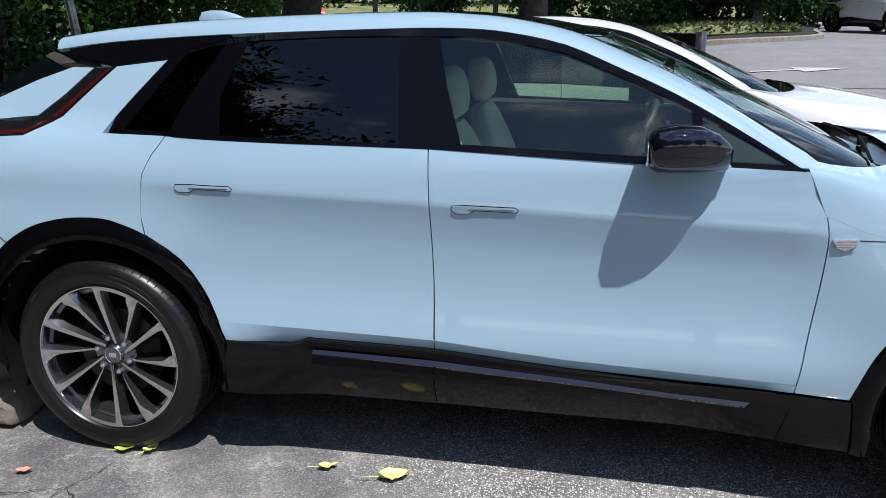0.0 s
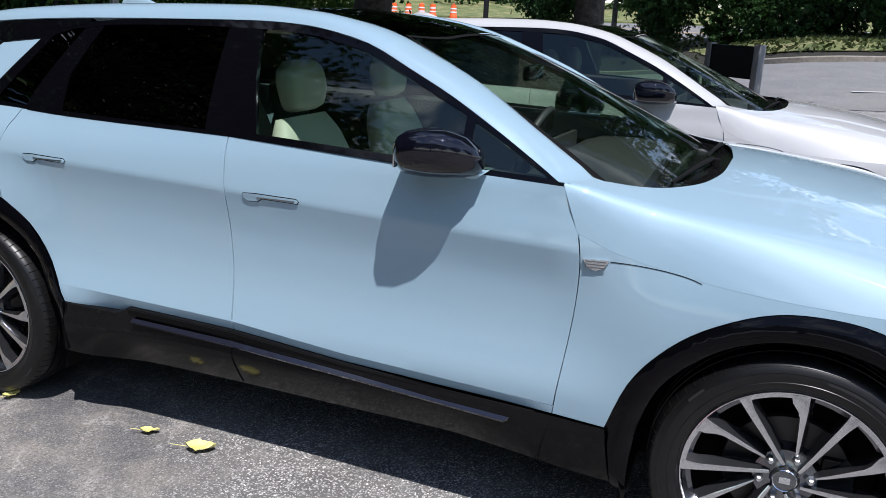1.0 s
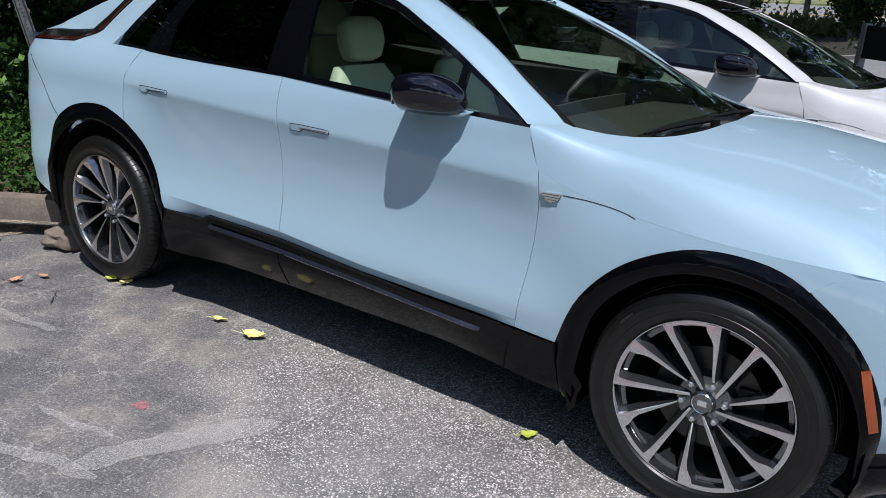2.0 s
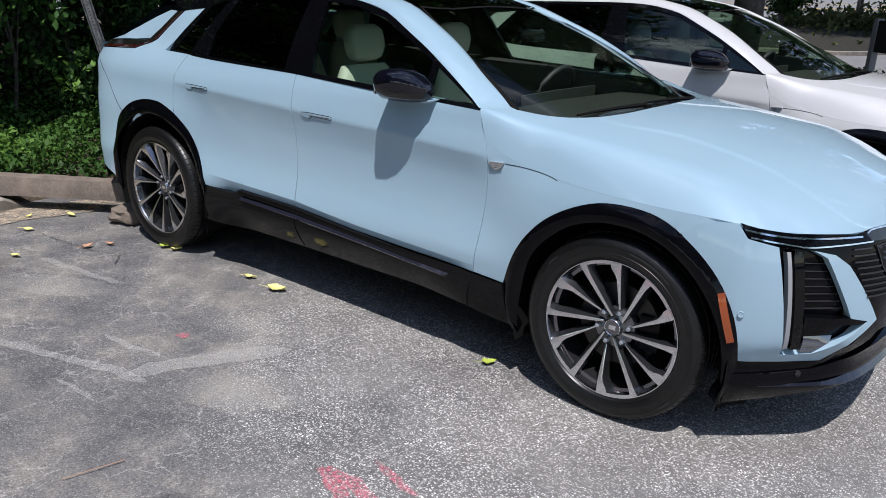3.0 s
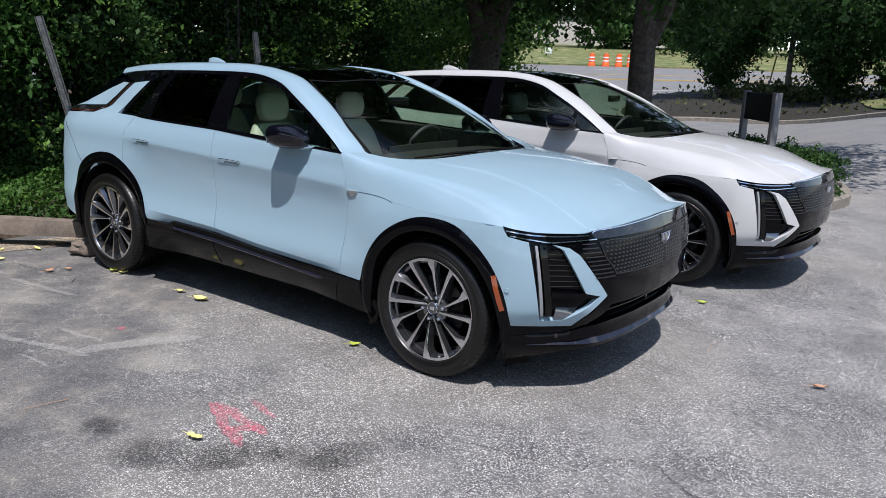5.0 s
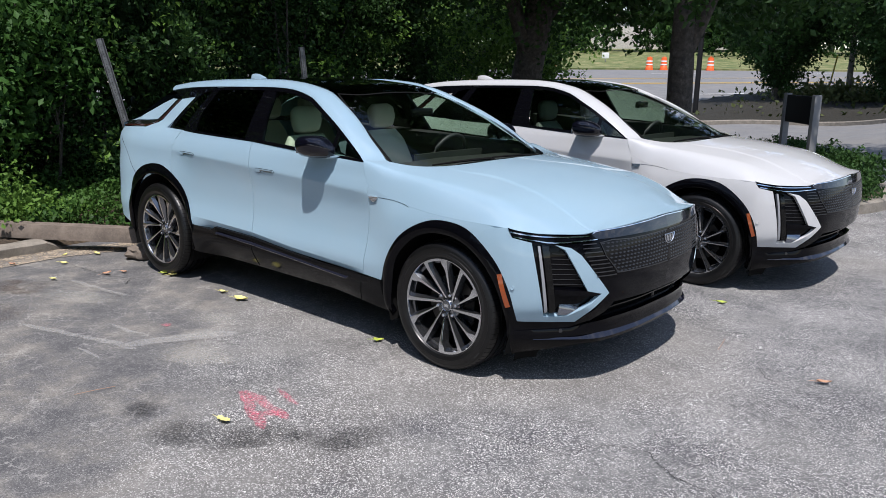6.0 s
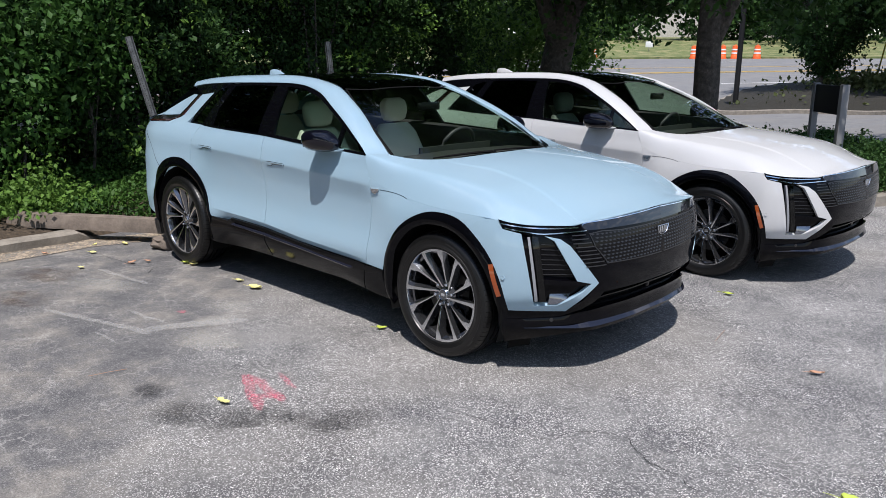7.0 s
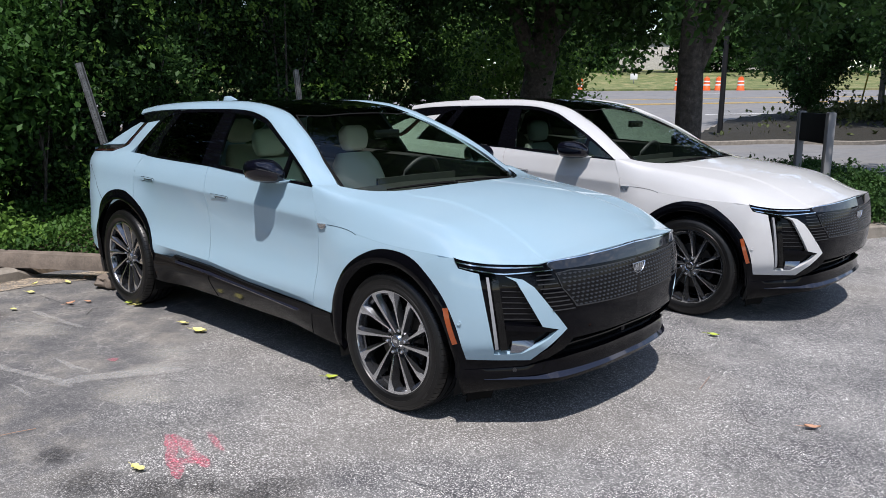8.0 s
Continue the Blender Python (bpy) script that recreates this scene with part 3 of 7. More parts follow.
    for k in range(6):
        t = 2 * math.pi * k / 6 + turn + 0.17
        bm = bmesh.new()
        lathe(bm, [(f * 0.0930, 0.0001), (f * 0.0930, 0.0065), (f * 0.0890, 0.0105), (f * 0.065, 0.0125)], 6)
        for v in bm.verts:
            v.co += Vector((0.0685 * math.cos(t), 0, 0.0685 * math.sin(t)))
        part("wheel_nut", mirror_y(tidy(bm, 30), -side), NUT, hub)
    bm = bmesh.new()
    lathe(bm, [(f * 0.03, 0.06), (f * 0.03, 0.172), (f * 0.0, 0.172), (f * 0.0, 0.06)], 48)
    part("brake_disc", mirror_y(tidy(bm, 40), -side), DISC, hub)
    bm = new_box((0.09, f * 0.05, -0.075), (0.18, f * -0.03, 0.075), 0.012)
    part("brake_caliper", mirror_y(bm, -side), SATIN_BLACK, hub)
    bm = bmesh.new()
    lathe(bm, [(f * -0.06, 0.0001), (f * -0.05, 0.250)], 36)
    part("brake_shield", mirror_y(tidy(bm), -side), MATT_BLACK, hub)
    return hub


def build_seat(parent, at, trim, wide=0.27, name="front_seat"):
    seat = new(name, None)
    seat.parent = parent
    seat.location = at

    def cushion(nm, spec, label=""):
        rows = []
        fine = [[*c, hw, ht] for c, hw, ht in spec]
        n = len(fine)
        for i in range((n - 1) * 3 + 1):
            j, q = min(i // 3, n - 2), (i - 3 * min(i // 3, n - 2)) / 3
            e0, e1 = fine[j], fine[j + 1]
            v = [p + (w - p) * q for p, w in zip(e0, e1)]
            bulge = 1.0 + 0.10 * math.sin(math.pi * q)
            ring = []
            for k in range(20):
                g = 2 * math.pi * k / 20
                u = math.copysign(abs(math.cos(g)) ** 0.55, math.cos(g))
                w = math.copysign(abs(math.sin(g)) ** 0.75, math.sin(g))
                w -= 0.22 * max(0.0, w) * (1 - u * u)
                ring.append(Vector((v[0] + v[6] * bulge * w * v[3], v[5] * u, v[2] + v[6] * bulge * w * v[4])))
            rows.append(ring)
        return part(nm, tidy(skin(bmesh.new(), rows, True, True), 60), trim, seat, label)

    cushion("seat_cushion", [((-0.22, 0, 0.30, 0, 1), wide * 0.9, 0.05), ((-0.15, 0, 0.32, 0, 1), wide, 0.08), ((0.15, 0, 0.35, 0, 1), wide, 0.08), ((0.27, 0, 0.34, 0, 1), wide * 0.92, 0.05)])
    cushion("backrest", [((-0.20, 0, 0.36, 1, 0.2), wide * 0.85, 0.05), ((-0.23, 0, 0.45, 1, 0.25), wide * 0.98, 0.075), ((-0.31, 0, 0.70, 1, 0.25), wide, 0.075), ((-0.38, 0, 0.90, 1, 0.25), wide * 0.84, 0.06), ((-0.41, 0, 0.985, 1, 0.25), wide * 0.6, 0.04)])
    cushion("headrest", [((-0.400, 0, 1.005, 1, 0.2), 0.07, 0.025), ((-0.395, 0, 1.022, 1, 0.2), 0.108, 0.050), ((-0.400, 0, 1.09, 1, 0.2), 0.132, 0.060), ((-0.415, 0, 1.165, 1, 0.2), 0.126, 0.055), ((-0.425, 0, 1.198, 1, 0.2), 0.085, 0.030)])
    return seat


def build_car(name, label, shell, trim):
    car = thing(name, label, "car", "parked cars")

    def add(nm, bm, mat, parent=car, lab="", smooth=True):
        return part(nm, bm, mat, parent, lab, smooth)

    for side in (-1, 1):
        sd = -side
        # flank panels
        poly = list(SEAM_R) + [p for p in rounded(ARCH_R_OUT[8:], 3)[1:] if p[1] > 0.568] + TUCK_R + SEAM_B[1:] + [(0.767, 1.205)]
        rear_door = add("rear_door", panel(poly, belt, 0.032, 0.03, 0.0022, sd, SHOULDER), shell)
        add("door_tuck", panel([(x, z + 0.002) for x, z in TUCK_R] + [(1.250, 0.512), (1.0, 0.519), (0.797, 0.524), (0.765, 0.506), (0.732, 0.493), (0.56, 0.494), (0.490, 0.497)], tucked, 0.03, 0.02, 0.0, sd), shell, rear_door)
        poly = SEAM_B[1:][::-1] + TUCK_F[:-1] + [(2.419, 0.478)] + [p for p in rounded(SEAM_F, 3) if p[1] > 0.49] + [(2.0, 1.170), (1.67, 1.182)]
        front_door = add("front_door", panel(poly, belt, 0.032, 0.03, 0.0022, sd, SHOULDER), shell)
        add("door_tuck", panel([(x, z + 0.002) for x, z in TUCK_F] + [(2.415, 0.451), (2.06, 0.46), (1.7, 0.475), (1.254, 0.512)], tucked, 0.03, 0.02, 0.0, sd), shell, front_door)
        fender_top = [(x, curve(x, ZS)) for x in (3.40, 3.33, 3.25, 3.18, 3.1, 3.03, 2.95, 2.88, 2.8, 2.73, 2.65, 2.6, 2.55, 2.5, 2.475, 2.449)]
        arch = rounded(ARCH_F_OUT, 4)
        poly = [p for p in rounded(SEAM_F, 3) if p[1] < 1.022] + fender_top[::-1] + [(3.459, 0.906)] + [(3.392, 0.885), (3.335, 0.839)] + [p for p in arch[::-1] if p[0] < 3.33]
        fender = add("front_wing", panel(poly, belt, 0.032, 0.03, 0.0015, sd), shell)
        quarter = [(0.035, 1.220)] + SEAM_R + [p for p in rounded(ARCH_R_OUT[:9], 3)[::-1]] + [(-0.80, 0.40), (-0.90, 0.62), (-0.93, 0.85), (-0.90, 1.05), (-0.84, 1.175), (-0.60, 1.190), (-0.467, 1.197), (-0.295, 1.206), (-0.186, 1.266), (0.011, 1.443), (0.227, 1.466), (0.064, 1.275)]
        add("rear_quarter", panel(quarter, body, 0.045, 0.03, 0.0015, sd), shell)
        add("bumper_seam", mirror_y(strip(rounded([(-0.36, 0.815), (-0.42, 0.862), (-0.48, 0.918), (-0.56, 0.99), (-0.72, 1.10)], 3), 0.0035, 0.0008, belt, 0.004), sd), MATT_BLACK)
        # arch cladding and sill, proud of the body
        ring = rounded(ARCH_R_OUT, 4) + [(0.48, 0.40), (0.472, 0.29)] + rounded(ARCH_R_IN, 4)[::-1]
        add("rear_arch_trim", panel(ring, arch_lip(0.0, 0.445, 0.53), 0.022, 0.05, 0, sd), GLOSS_BLACK)
        ring = arch + [(3.60, 0.19)] + rounded(ARCH_F_IN, 4)[::-1] + [(2.612, 0.238), (2.590, 0.43)]
        add("front_arch_trim", panel(ring, arch_lip(3.094, 0.425, 0.51), 0.022, 0.05, 0, sd), GLOSS_BLACK)
        low = [(0.49, 0.494), (0.732, 0.490), (0.765, 0.503), (0.797, 0.521), (1.25, 0.509), (1.7, 0.472), (2.06, 0.457), (2.417, 0.448), (2.582, 0.440)]
        sill = add("sill", panel(low + [(2.605, 0.243), (2.38, 0.272), (1.70, 0.272), (1.248, 0.276), (0.80, 0.276), (0.468, 0.284)], lambda s, z: belt(s, z, sill_out(s, z)), 0.03, 0.06, 0, sd), SATIN_BLACK, car, "dusty satin black sill cladding")
        add("sill_strip", panel([(0.82, 0.487), (1.25, 0.474), (1.7, 0.446), (2.24, 0.414), (2.31, 0.426), (2.27, 0.403), (1.7, 0.436), (1.25, 0.461), (0.82, 0.476)], lambda s, z: belt(s, z, 0.028 - 1.3 * (z - curve(s, [(0.82, 0.476), (1.25, 0.461), (1.7, 0.433), (2.27, 0.402)]))), 0.04, 0.012, 0, sd), SILL_GLOSS, sill, "polished black sill strip, tinted blue for reflected sky")
        add("sill_recess", panel([(0.80, 0.518), (1.25, 0.506), (1.7, 0.469), (2.06, 0.454), (2.36, 0.446), (2.25, 0.428), (1.7, 0.456), (1.25, 0.486), (0.80, 0.498)], lambda s, z: belt(s, z, 0.008), 0.04, 0.01, 0, sd), MATT_BLACK, sill)
        for seam_line in ([(1.252, 0.506), (1.25, 0.46), (1.25, 0.42), (1.248, 0.35), (1.247, 0.285)], [(2.417, 0.446), (2.405, 0.39), (2.39, 0.33), (2.38, 0.275)]):
            add("sill_seam", mirror_y(strip(seam_line, 0.004, 0.0025, lambda s, z, o: belt(s, z, o + sill_out(s, z)), 0.004), sd), MATT_BLACK, sill)
        # glasshouse: black frame, panes
        door_pane = [(1.335, 1.211), (1.67, 1.198), (2.0, 1.185), (2.062, 1.183), (2.052, 1.325), (2.0, 1.349), (1.83, 1.421), (1.65, 1.492), (1.46, 1.530), (1.32, 1.543), (1.225, 1.545), (1.27, 1.39)]
        quarter_pane = [(2.092, 1.182), (2.345, 1.169), (2.18, 1.257), (2.082, 1.309)]
        rear_pane = [(0.494, 1.224), (0.767, 1.216), (1.129, 1.208), (1.086, 1.546), (0.86, 1.545), (0.60, 1.535), (0.536, 1.530), (0.474, 1.349)]
        back_pane = [(0.107, 1.231), (0.295, 1.227), (0.327, 1.30), (0.449, 1.517), (0.40, 1.514), (0.30, 1.487)]
        for nm, poly, mat, own, lab in (("front_window", door_pane, GLASS, front_door, "clear green-tinted side glass"), ("corner_window", quarter_pane, GLASS, front_door, ""), ("rear_window", rear_pane, GLASS_DARK, rear_door, "dark privacy glass"), ("quarter_window", back_pane, GLASS_DARK, car, "dark privacy glass")):
            pane = add(nm, panel(shrink(poly, -0.004), lambda x, z: cabin(x, z, -0.004), 0.08, 0.004, 0, sd), mat, own, lab)
            pane.visible_shadow = False
        # frame bars round the panes
        bars = [("b_pillar_trim", [(1.129, 1.208), (1.335, 1.211), (1.27, 1.39), (1.225, 1.545), (1.22, 1.566), (1.09, 1.565), (1.086, 1.546)], 0.0),
                ("pillar_trim", [(0.295, 1.227), (0.494, 1.224), (0.474, 1.349), (0.536, 1.530), (0.53, 1.542), (0.455, 1.534), (0.449, 1.517), (0.327, 1.30)], -0.001),
                ("rear_pillar_trim", [(0.035, 1.220), (0.107, 1.231), (0.30, 1.487), (0.40, 1.514), (0.455, 1.534), (0.30, 1.503), (0.227, 1.466), (0.064, 1.275)], 0.0),
                ("mirror_pillar", [(2.062, 1.183), (2.092, 1.182), (2.082, 1.309), (2.052, 1.325)], 0.0)]
        for nm, poly, o in bars:
            add(nm, panel(poly, lambda x, z: cabin(x, z, o), 0.06, 0.02, 0, sd), GLOSS_BLACK)
        lower = [(0.107, 1.231), (0.295, 1.227), (0.494, 1.224), (0.767, 1.216), (1.129, 1.208), (1.335, 1.211), (1.67, 1.198), (2.0, 1.185), (2.345, 1.169), (2.39, 1.152)]
        upper = [(0.40, 1.514), (0.449, 1.517), (0.536, 1.530), (0.60, 1.535), (0.86, 1.545), (1.086, 1.546), (1.225, 1.545), (1.32, 1.543), (1.46, 1.530), (1.65, 1.492), (1.83, 1.421), (2.0, 1.349), (2.18, 1.257), (2.345, 1.169)]
        add("belt_trim", panel([(0.035, 1.216)] + [(x, z - 0.004) for x, z in BELT[1:]] + lower[::-1], lambda x, z: cabin(x, z, 0.001), 0.06, 0.02, 0, sd), GLOSS_BLACK)
        add("roof_trim", panel(upper + [(2.40, 1.148)] + [(x, z + 0.005) for x, z in DLO_TOP[2:][::-1]], lambda x, z: cabin(x, z, 0.001), 0.06, 0.02, 0, sd), GLOSS_BLACK)
        add("spoiler_trim", panel([(0.225, 1.468), (0.30, 1.505), (0.455, 1.537), (0.46, 1.556), (0.30, 1.549), (-0.05, 1.528), (-0.25, 1.50), (-0.147, 1.465), (-0.061, 1.456), (0.01, 1.446)], lambda x, z: cabin(x, z, -0.004), 0.06, 0.02, 0, sd), GLOSS_BLACK)
        tail = add("tail_lamp", panel([(-0.84, 1.177), (-0.60, 1.192), (-0.467, 1.199), (-0.295, 1.208), (-0.186, 1.268), (0.009, 1.443), (-0.093, 1.433), (-0.20, 1.335), (-0.308, 1.258), (-0.48, 1.243), (-0.65, 1.236), (-0.82, 1.222)], lambda x, z: body(x, z), 0.05, 0.03, 0, sd), SATIN_BLACK, car, "slim dark tail lamp")
        add("lens", panel([(-0.82, 1.183), (-0.60, 1.197), (-0.467, 1.204), (-0.299, 1.213), (-0.192, 1.272), (-0.005, 1.439), (-0.02, 1.438), (-0.205, 1.285), (-0.305, 1.224), (-0.467, 1.215), (-0.62, 1.208), (-0.82, 1.194)], lambda x, z: body(x, z) + Vector((0, -0.006, 0)), 0.04, 0.008, 0, sd), RED_LENS, tail)
        add("tailgate_flank", panel([(-0.80, 1.226), (-0.65, 1.240), (-0.48, 1.248), (-0.312, 1.263), (-0.205, 1.340), (-0.098, 1.436), (-0.20, 1.437), (-0.35, 1.39), (-0.52, 1.32), (-0.70, 1.26)], lambda x, z: body(x, z) + Vector((0, 0.004, 0)), 0.05, 0.02, 0, sd), shell)
        # roof rail and windscreen pillar
        rows = []
        n = len(RAIL_OUT)
        fine_o = [Vector((x, 0, z)) for x, z in RAIL_OUT]
        fine_o = rounded(fine_o, 3)
        fine_i = rounded([Vector(p) for p in RAIL_IN], 3)
        for o, i in zip(fine_o, fine_i):
            a = cabin(o[0], o[2], 0.004)
            b = Vector((i[0], -i[1], i[2]))
            k = mixin(1.3, 1.9, o[0])
            lift = Vector((0.012 * k, -0.012 - 0.010 * k, 0.026 - 0.018 * k)) * mixin(2.42, 2.15, o[0])
            if o[0] > 2.39:
                a.z, b.z = bonnet_z(a.x, a.y), bonnet_z(b.x, b.y)
            inn = Vector((0, 0.02, -0.012))
            row = [a + inn, a]
            for u in (0.15, 0.35, 0.55, 0.75, 0.9):
                row.append(a.lerp(b, u) + lift * (4 * u * (1 - u)) ** 0.8)
            row += [b, b + Vector((0, 0.01, -0.02))]
            rows.append(flip(row, sd))
        rows.append([p + Vector((0.03, 0, -0.03)) for p in rows[-1]])
        add("roof_rail", tidy(skin(bmesh.new(), rows), 60), shell)
        lining = [[p + Vector((-0.008, 0.020 * (1 if p.y < 0 else -1), -0.016)) for p in row] for row in rows[3:24]]
        add("pillar_lining", tidy(skin(bmesh.new(), lining), 60), CHARCOAL)
        # bonnet half merged below; door furniture
        for door, hx, hz in ((front_door, 1.311, 1.003), (rear_door, 0.339, 1.042)):
            def grip(s, z, o=0.0):
                return belt(s, z, 0.002 + o)
            out = [(hx, hz + 0.008), (hx + 0.006, hz + 0.018), (hx + 0.05, hz + 0.021), (hx + 0.21, hz + 0.019), (hx + 0.222, hz + 0.010), (hx + 0.215, hz + 0.0), (hx + 0.08, hz + 0.002), (hx + 0.06, hz - 0.010), (hx + 0.02, hz - 0.012), (hx + 0.004, hz - 0.002)]
            seam = add("handle_seam", panel(out, lambda s, z: belt(s, z, 0.0006), 0.02, 0.004, 0, sd), SATIN_BLACK, door)
            add("door_handle", panel(shrink(out, 0.0028), lambda s, z: belt(s, z, 0.003), 0.02, 0.004, 0, sd), shell, door)
            add("handle_groove", panel([(hx + 0.06, hz + 0.008), (hx + 0.205, hz + 0.011), (hx + 0.205, hz + 0.007), (hx + 0.06, hz + 0.004)], lambda s, z: belt(s, z, 0.0036), 0.03, 0.002, 0, sd), GREY_METAL, door)
        badge = add("wing_badge", panel([(2.470, 0.958), (2.545, 0.962), (2.532, 0.938), (2.508, 0.927), (2.485, 0.934)], lambda s, z: belt(s, z, 0.007), 0.02, 0.008, 0, sd), EMBLEM, fender, "silver crest badge")
        for q in (0.936, 0.945, 0.954):
            add("badge_line", strip([(2.478, q), (2.536, q + 0.002)], 0.0025, 0.0085, belt, 0.003), GREY_METAL, fender) if side < 0 else None
        line = rounded([(2.547, 0.958), (2.62, 0.957), (2.70, 0.951), (2.765, 0.942), (2.80, 0.932)], 3)
        bm = strip(line, 0.0020, 0.0016, belt, 0.005)
        add("wing_groove", mirror_y(bm, sd), SATIN_BLACK, fender)
        # door mirror
        rows = []
        for u, (x, hz0, hh, hw, y) in enumerate(((1.918, 1.222, 0.036, 0.056, 1.005), (1.924, 1.222, 0.056, 0.076, 1.005), (1.945, 1.224, 0.068, 0.086, 1.006), (2.00, 1.227, 0.073, 0.087, 1.004), (2.06, 1.227, 0.070, 0.078, 1.000), (2.11, 1.220, 0.058, 0.062, 0.99), (2.145, 1.210, 0.038, 0.045, 0.98), (2.160, 1.204, 0.014, 0.022, 0.975))):
            rows.append([Vector((x, -y + hw * math.copysign(abs(math.cos(t)) ** 0.62, math.cos(t)), hz0 + 0.016 * max(0, -math.cos(t)) + hh * (1 - 0.22 * max(0, -math.cos(t))) * math.copysign(abs(math.sin(t)) ** 0.7, math.sin(t)))) for t in [2 * math.pi * k / 24 for k in range(24)]])
        mir = add("door_mirror", mirror_y(tidy(skin(bmesh.new(), rows, True, True), 50), sd), PIANO_BLACK, car, "gloss black door mirror, tinted blue for reflected sky")
        glass_bm = new_box((1.911, -1.062, 1.183), (1.917, -0.948, 1.258), 0.004)
        add("mirror_glass", mirror_y(glass_bm, sd), CHROME, mir)
        arm = skin(bmesh.new(), [[Vector((x0, y, z0)) for x0, z0 in ((1.99, 1.158), (2.14, 1.160), (2.16, 1.176), (2.0, 1.18))] for y in (-0.98, -0.86)], True, True)
        add("mirror_arm", mirror_y(tidy(arm), sd), shell, mir)
        # front corner, painted
        arch_low = [p for p in arch if p[0] > 3.34]
        poly = [(3.529, 0.914), (3.571, 0.868), (3.683, 0.846), (3.770, 0.428), (3.905, 0.430), (4.036, 0.508), (4.088, 0.558), (4.001, 0.578), (3.866, 0.806), (3.812, 0.834), (3.898, 0.818), (3.955, 0.780), (4.140, 0.558), (3.960, 0.386)] + arch_low[::-1] + [(3.336, 0.843), (3.392, 0.888), (3.459, 0.909)]
        corner = add("bumper_corner", panel(poly, lambda s, z: belt(s, z, 0.0015), 0.035, 0.03, 0.001, sd), shell)
        nose = [(3.612, 0.395), (3.960, 0.384), (4.06, 0.46), (4.139, 0.556), (4.05, 0.67), (3.955, 0.778), (3.90, 0.816), (3.812, 0.833), (3.683, 0.845), (3.571, 0.866), (3.535, 0.914), (3.60, 0.902), (3.731, 0.888), (3.978, 0.884), (4.04, 0.90), (4.3, 0.915), (4.702, 0.928), (4.702, 0.56), (4.702, 0.50), (4.189, 0.50), (4.143, 0.44), (4.06, 0.385), (3.93, 0.345), (3.60, 0.33)]
        fascia = add("front_fascia", panel(nose, lambda s, z: belt(s, z, -0.002), 0.04, 0.02, 0, sd), GLOSS_BLACK)
        # lamp cluster behind the painted frame
        well = [(3.678, 0.85), (3.812, 0.836), (3.868, 0.80), (3.998, 0.58), (4.088, 0.56), (4.03, 0.50), (3.905, 0.425), (3.762, 0.422)]
        lamp = add("driving_lamp", panel(well, lambda s, z: belt(s, z, -0.035), 0.04, 0.01, 0, sd), GLOSS_BLACK, car, "vertical lamp cluster in black housing")
        add("light_guide", panel([(3.716, 0.828), (3.730, 0.827), (3.789, 0.458), (3.772, 0.453)], lambda s, z: belt(s, z, -0.006), 0.03, 0.03, 0, sd), LAMP_WHITE, lamp)
        add("lamp_lens", panel([(3.738, 0.832), (3.775, 0.828), (3.835, 0.455), (3.80, 0.452)], lambda s, z: belt(s, z, -0.004), 0.03, 0.02, 0, sd), GLASS_DARK, lamp)
        for k in range(9):
            z0 = 0.80 - 0.039 * k
            s0 = 3.757 + (0.828 - z0) * 0.163
            add("lamp_bead", panel([(s0 - 0.010, z0 + 0.010), (s0 + 0.010, z0 + 0.010), (s0 + 0.012, z0 - 0.010), (s0 - 0.008, z0 - 0.010)], lambda s, z: belt(s, z, -0.010 - 0.35 * abs(z - z0)), 0.01, 0.006, 0, sd), LENS_CLEAR, lamp)
        for k in range(7):
            z0 = 0.61 + 0.028 * k
            s1 = 3.985 - (z0 - 0.60) * 0.60
            add("lamp_fin", strip([(3.80, z0 + 0.004), (s1, z0)], 0.003, -0.029, belt, 0.006), GREY_METAL_DARK, lamp) if side < 0 else add("lamp_fin", mirror_y(strip([(3.80, z0 + 0.004), (s1, z0)], 0.003, -0.029, belt, 0.006), -1), GREY_METAL_DARK, lamp)
        add("lamp_bar", panel([(3.815, 0.592), (4.08, 0.570), (4.12, 0.561), (4.06, 0.548), (3.82, 0.562)], lambda s, z: belt(s, z, 0.0), 0.04, 0.03, 0, sd), GLOSS_BLACK, lamp)
        add("lamp_lens_lower", panel([(3.87, 0.545), (4.0, 0.548), (3.965, 0.47), (3.90, 0.436), (3.85, 0.436)], lambda s, z: belt(s, z, -0.002 - 0.55 * (z - 0.436)), 0.04, 0.02, 0, sd), LENS_CLEAR, lamp, "clear lower lens")
        # slim headlamp strip
        strip_poly = [(3.533, 0.916), (3.575, 0.872), (3.683, 0.854), (3.807, 0.840), (4.046, 0.858), (4.02, 0.888), (3.978, 0.886), (3.731, 0.891), (3.60, 0.905)]
        head = add("headlamp", panel(strip_poly, lambda s, z: belt(s, z, 0.003), 0.03, 0.02, 0, sd), GLOSS_BLACK, car, "slim headlamp strip")
        for path, w in (([(3.555, 0.896), (3.70, 0.880), (3.85, 0.874), (4.0, 0.878)], 0.006), ([(3.58, 0.873), (3.70, 0.857), (3.81, 0.845), (4.0, 0.857), (4.05, 0.860)], 0.005)):
            add("bright_line", mirror_y(strip(rounded(path, 3), w, 0.0055, belt, 0.004), sd), CHROME, head)
        # light bar above the shield grille
        bar = [(4.046, 0.861), (4.254, 0.863), (4.702, 0.858), (4.702, 0.929), (4.327, 0.917), (4.06, 0.905), (4.015, 0.888)]
        add("light_bar", panel(bar, lambda s, z: belt(s, z, 0.004), 0.04, 0.02, 0, sd), GLASS_SILVER, fascia, "smoked light bar")
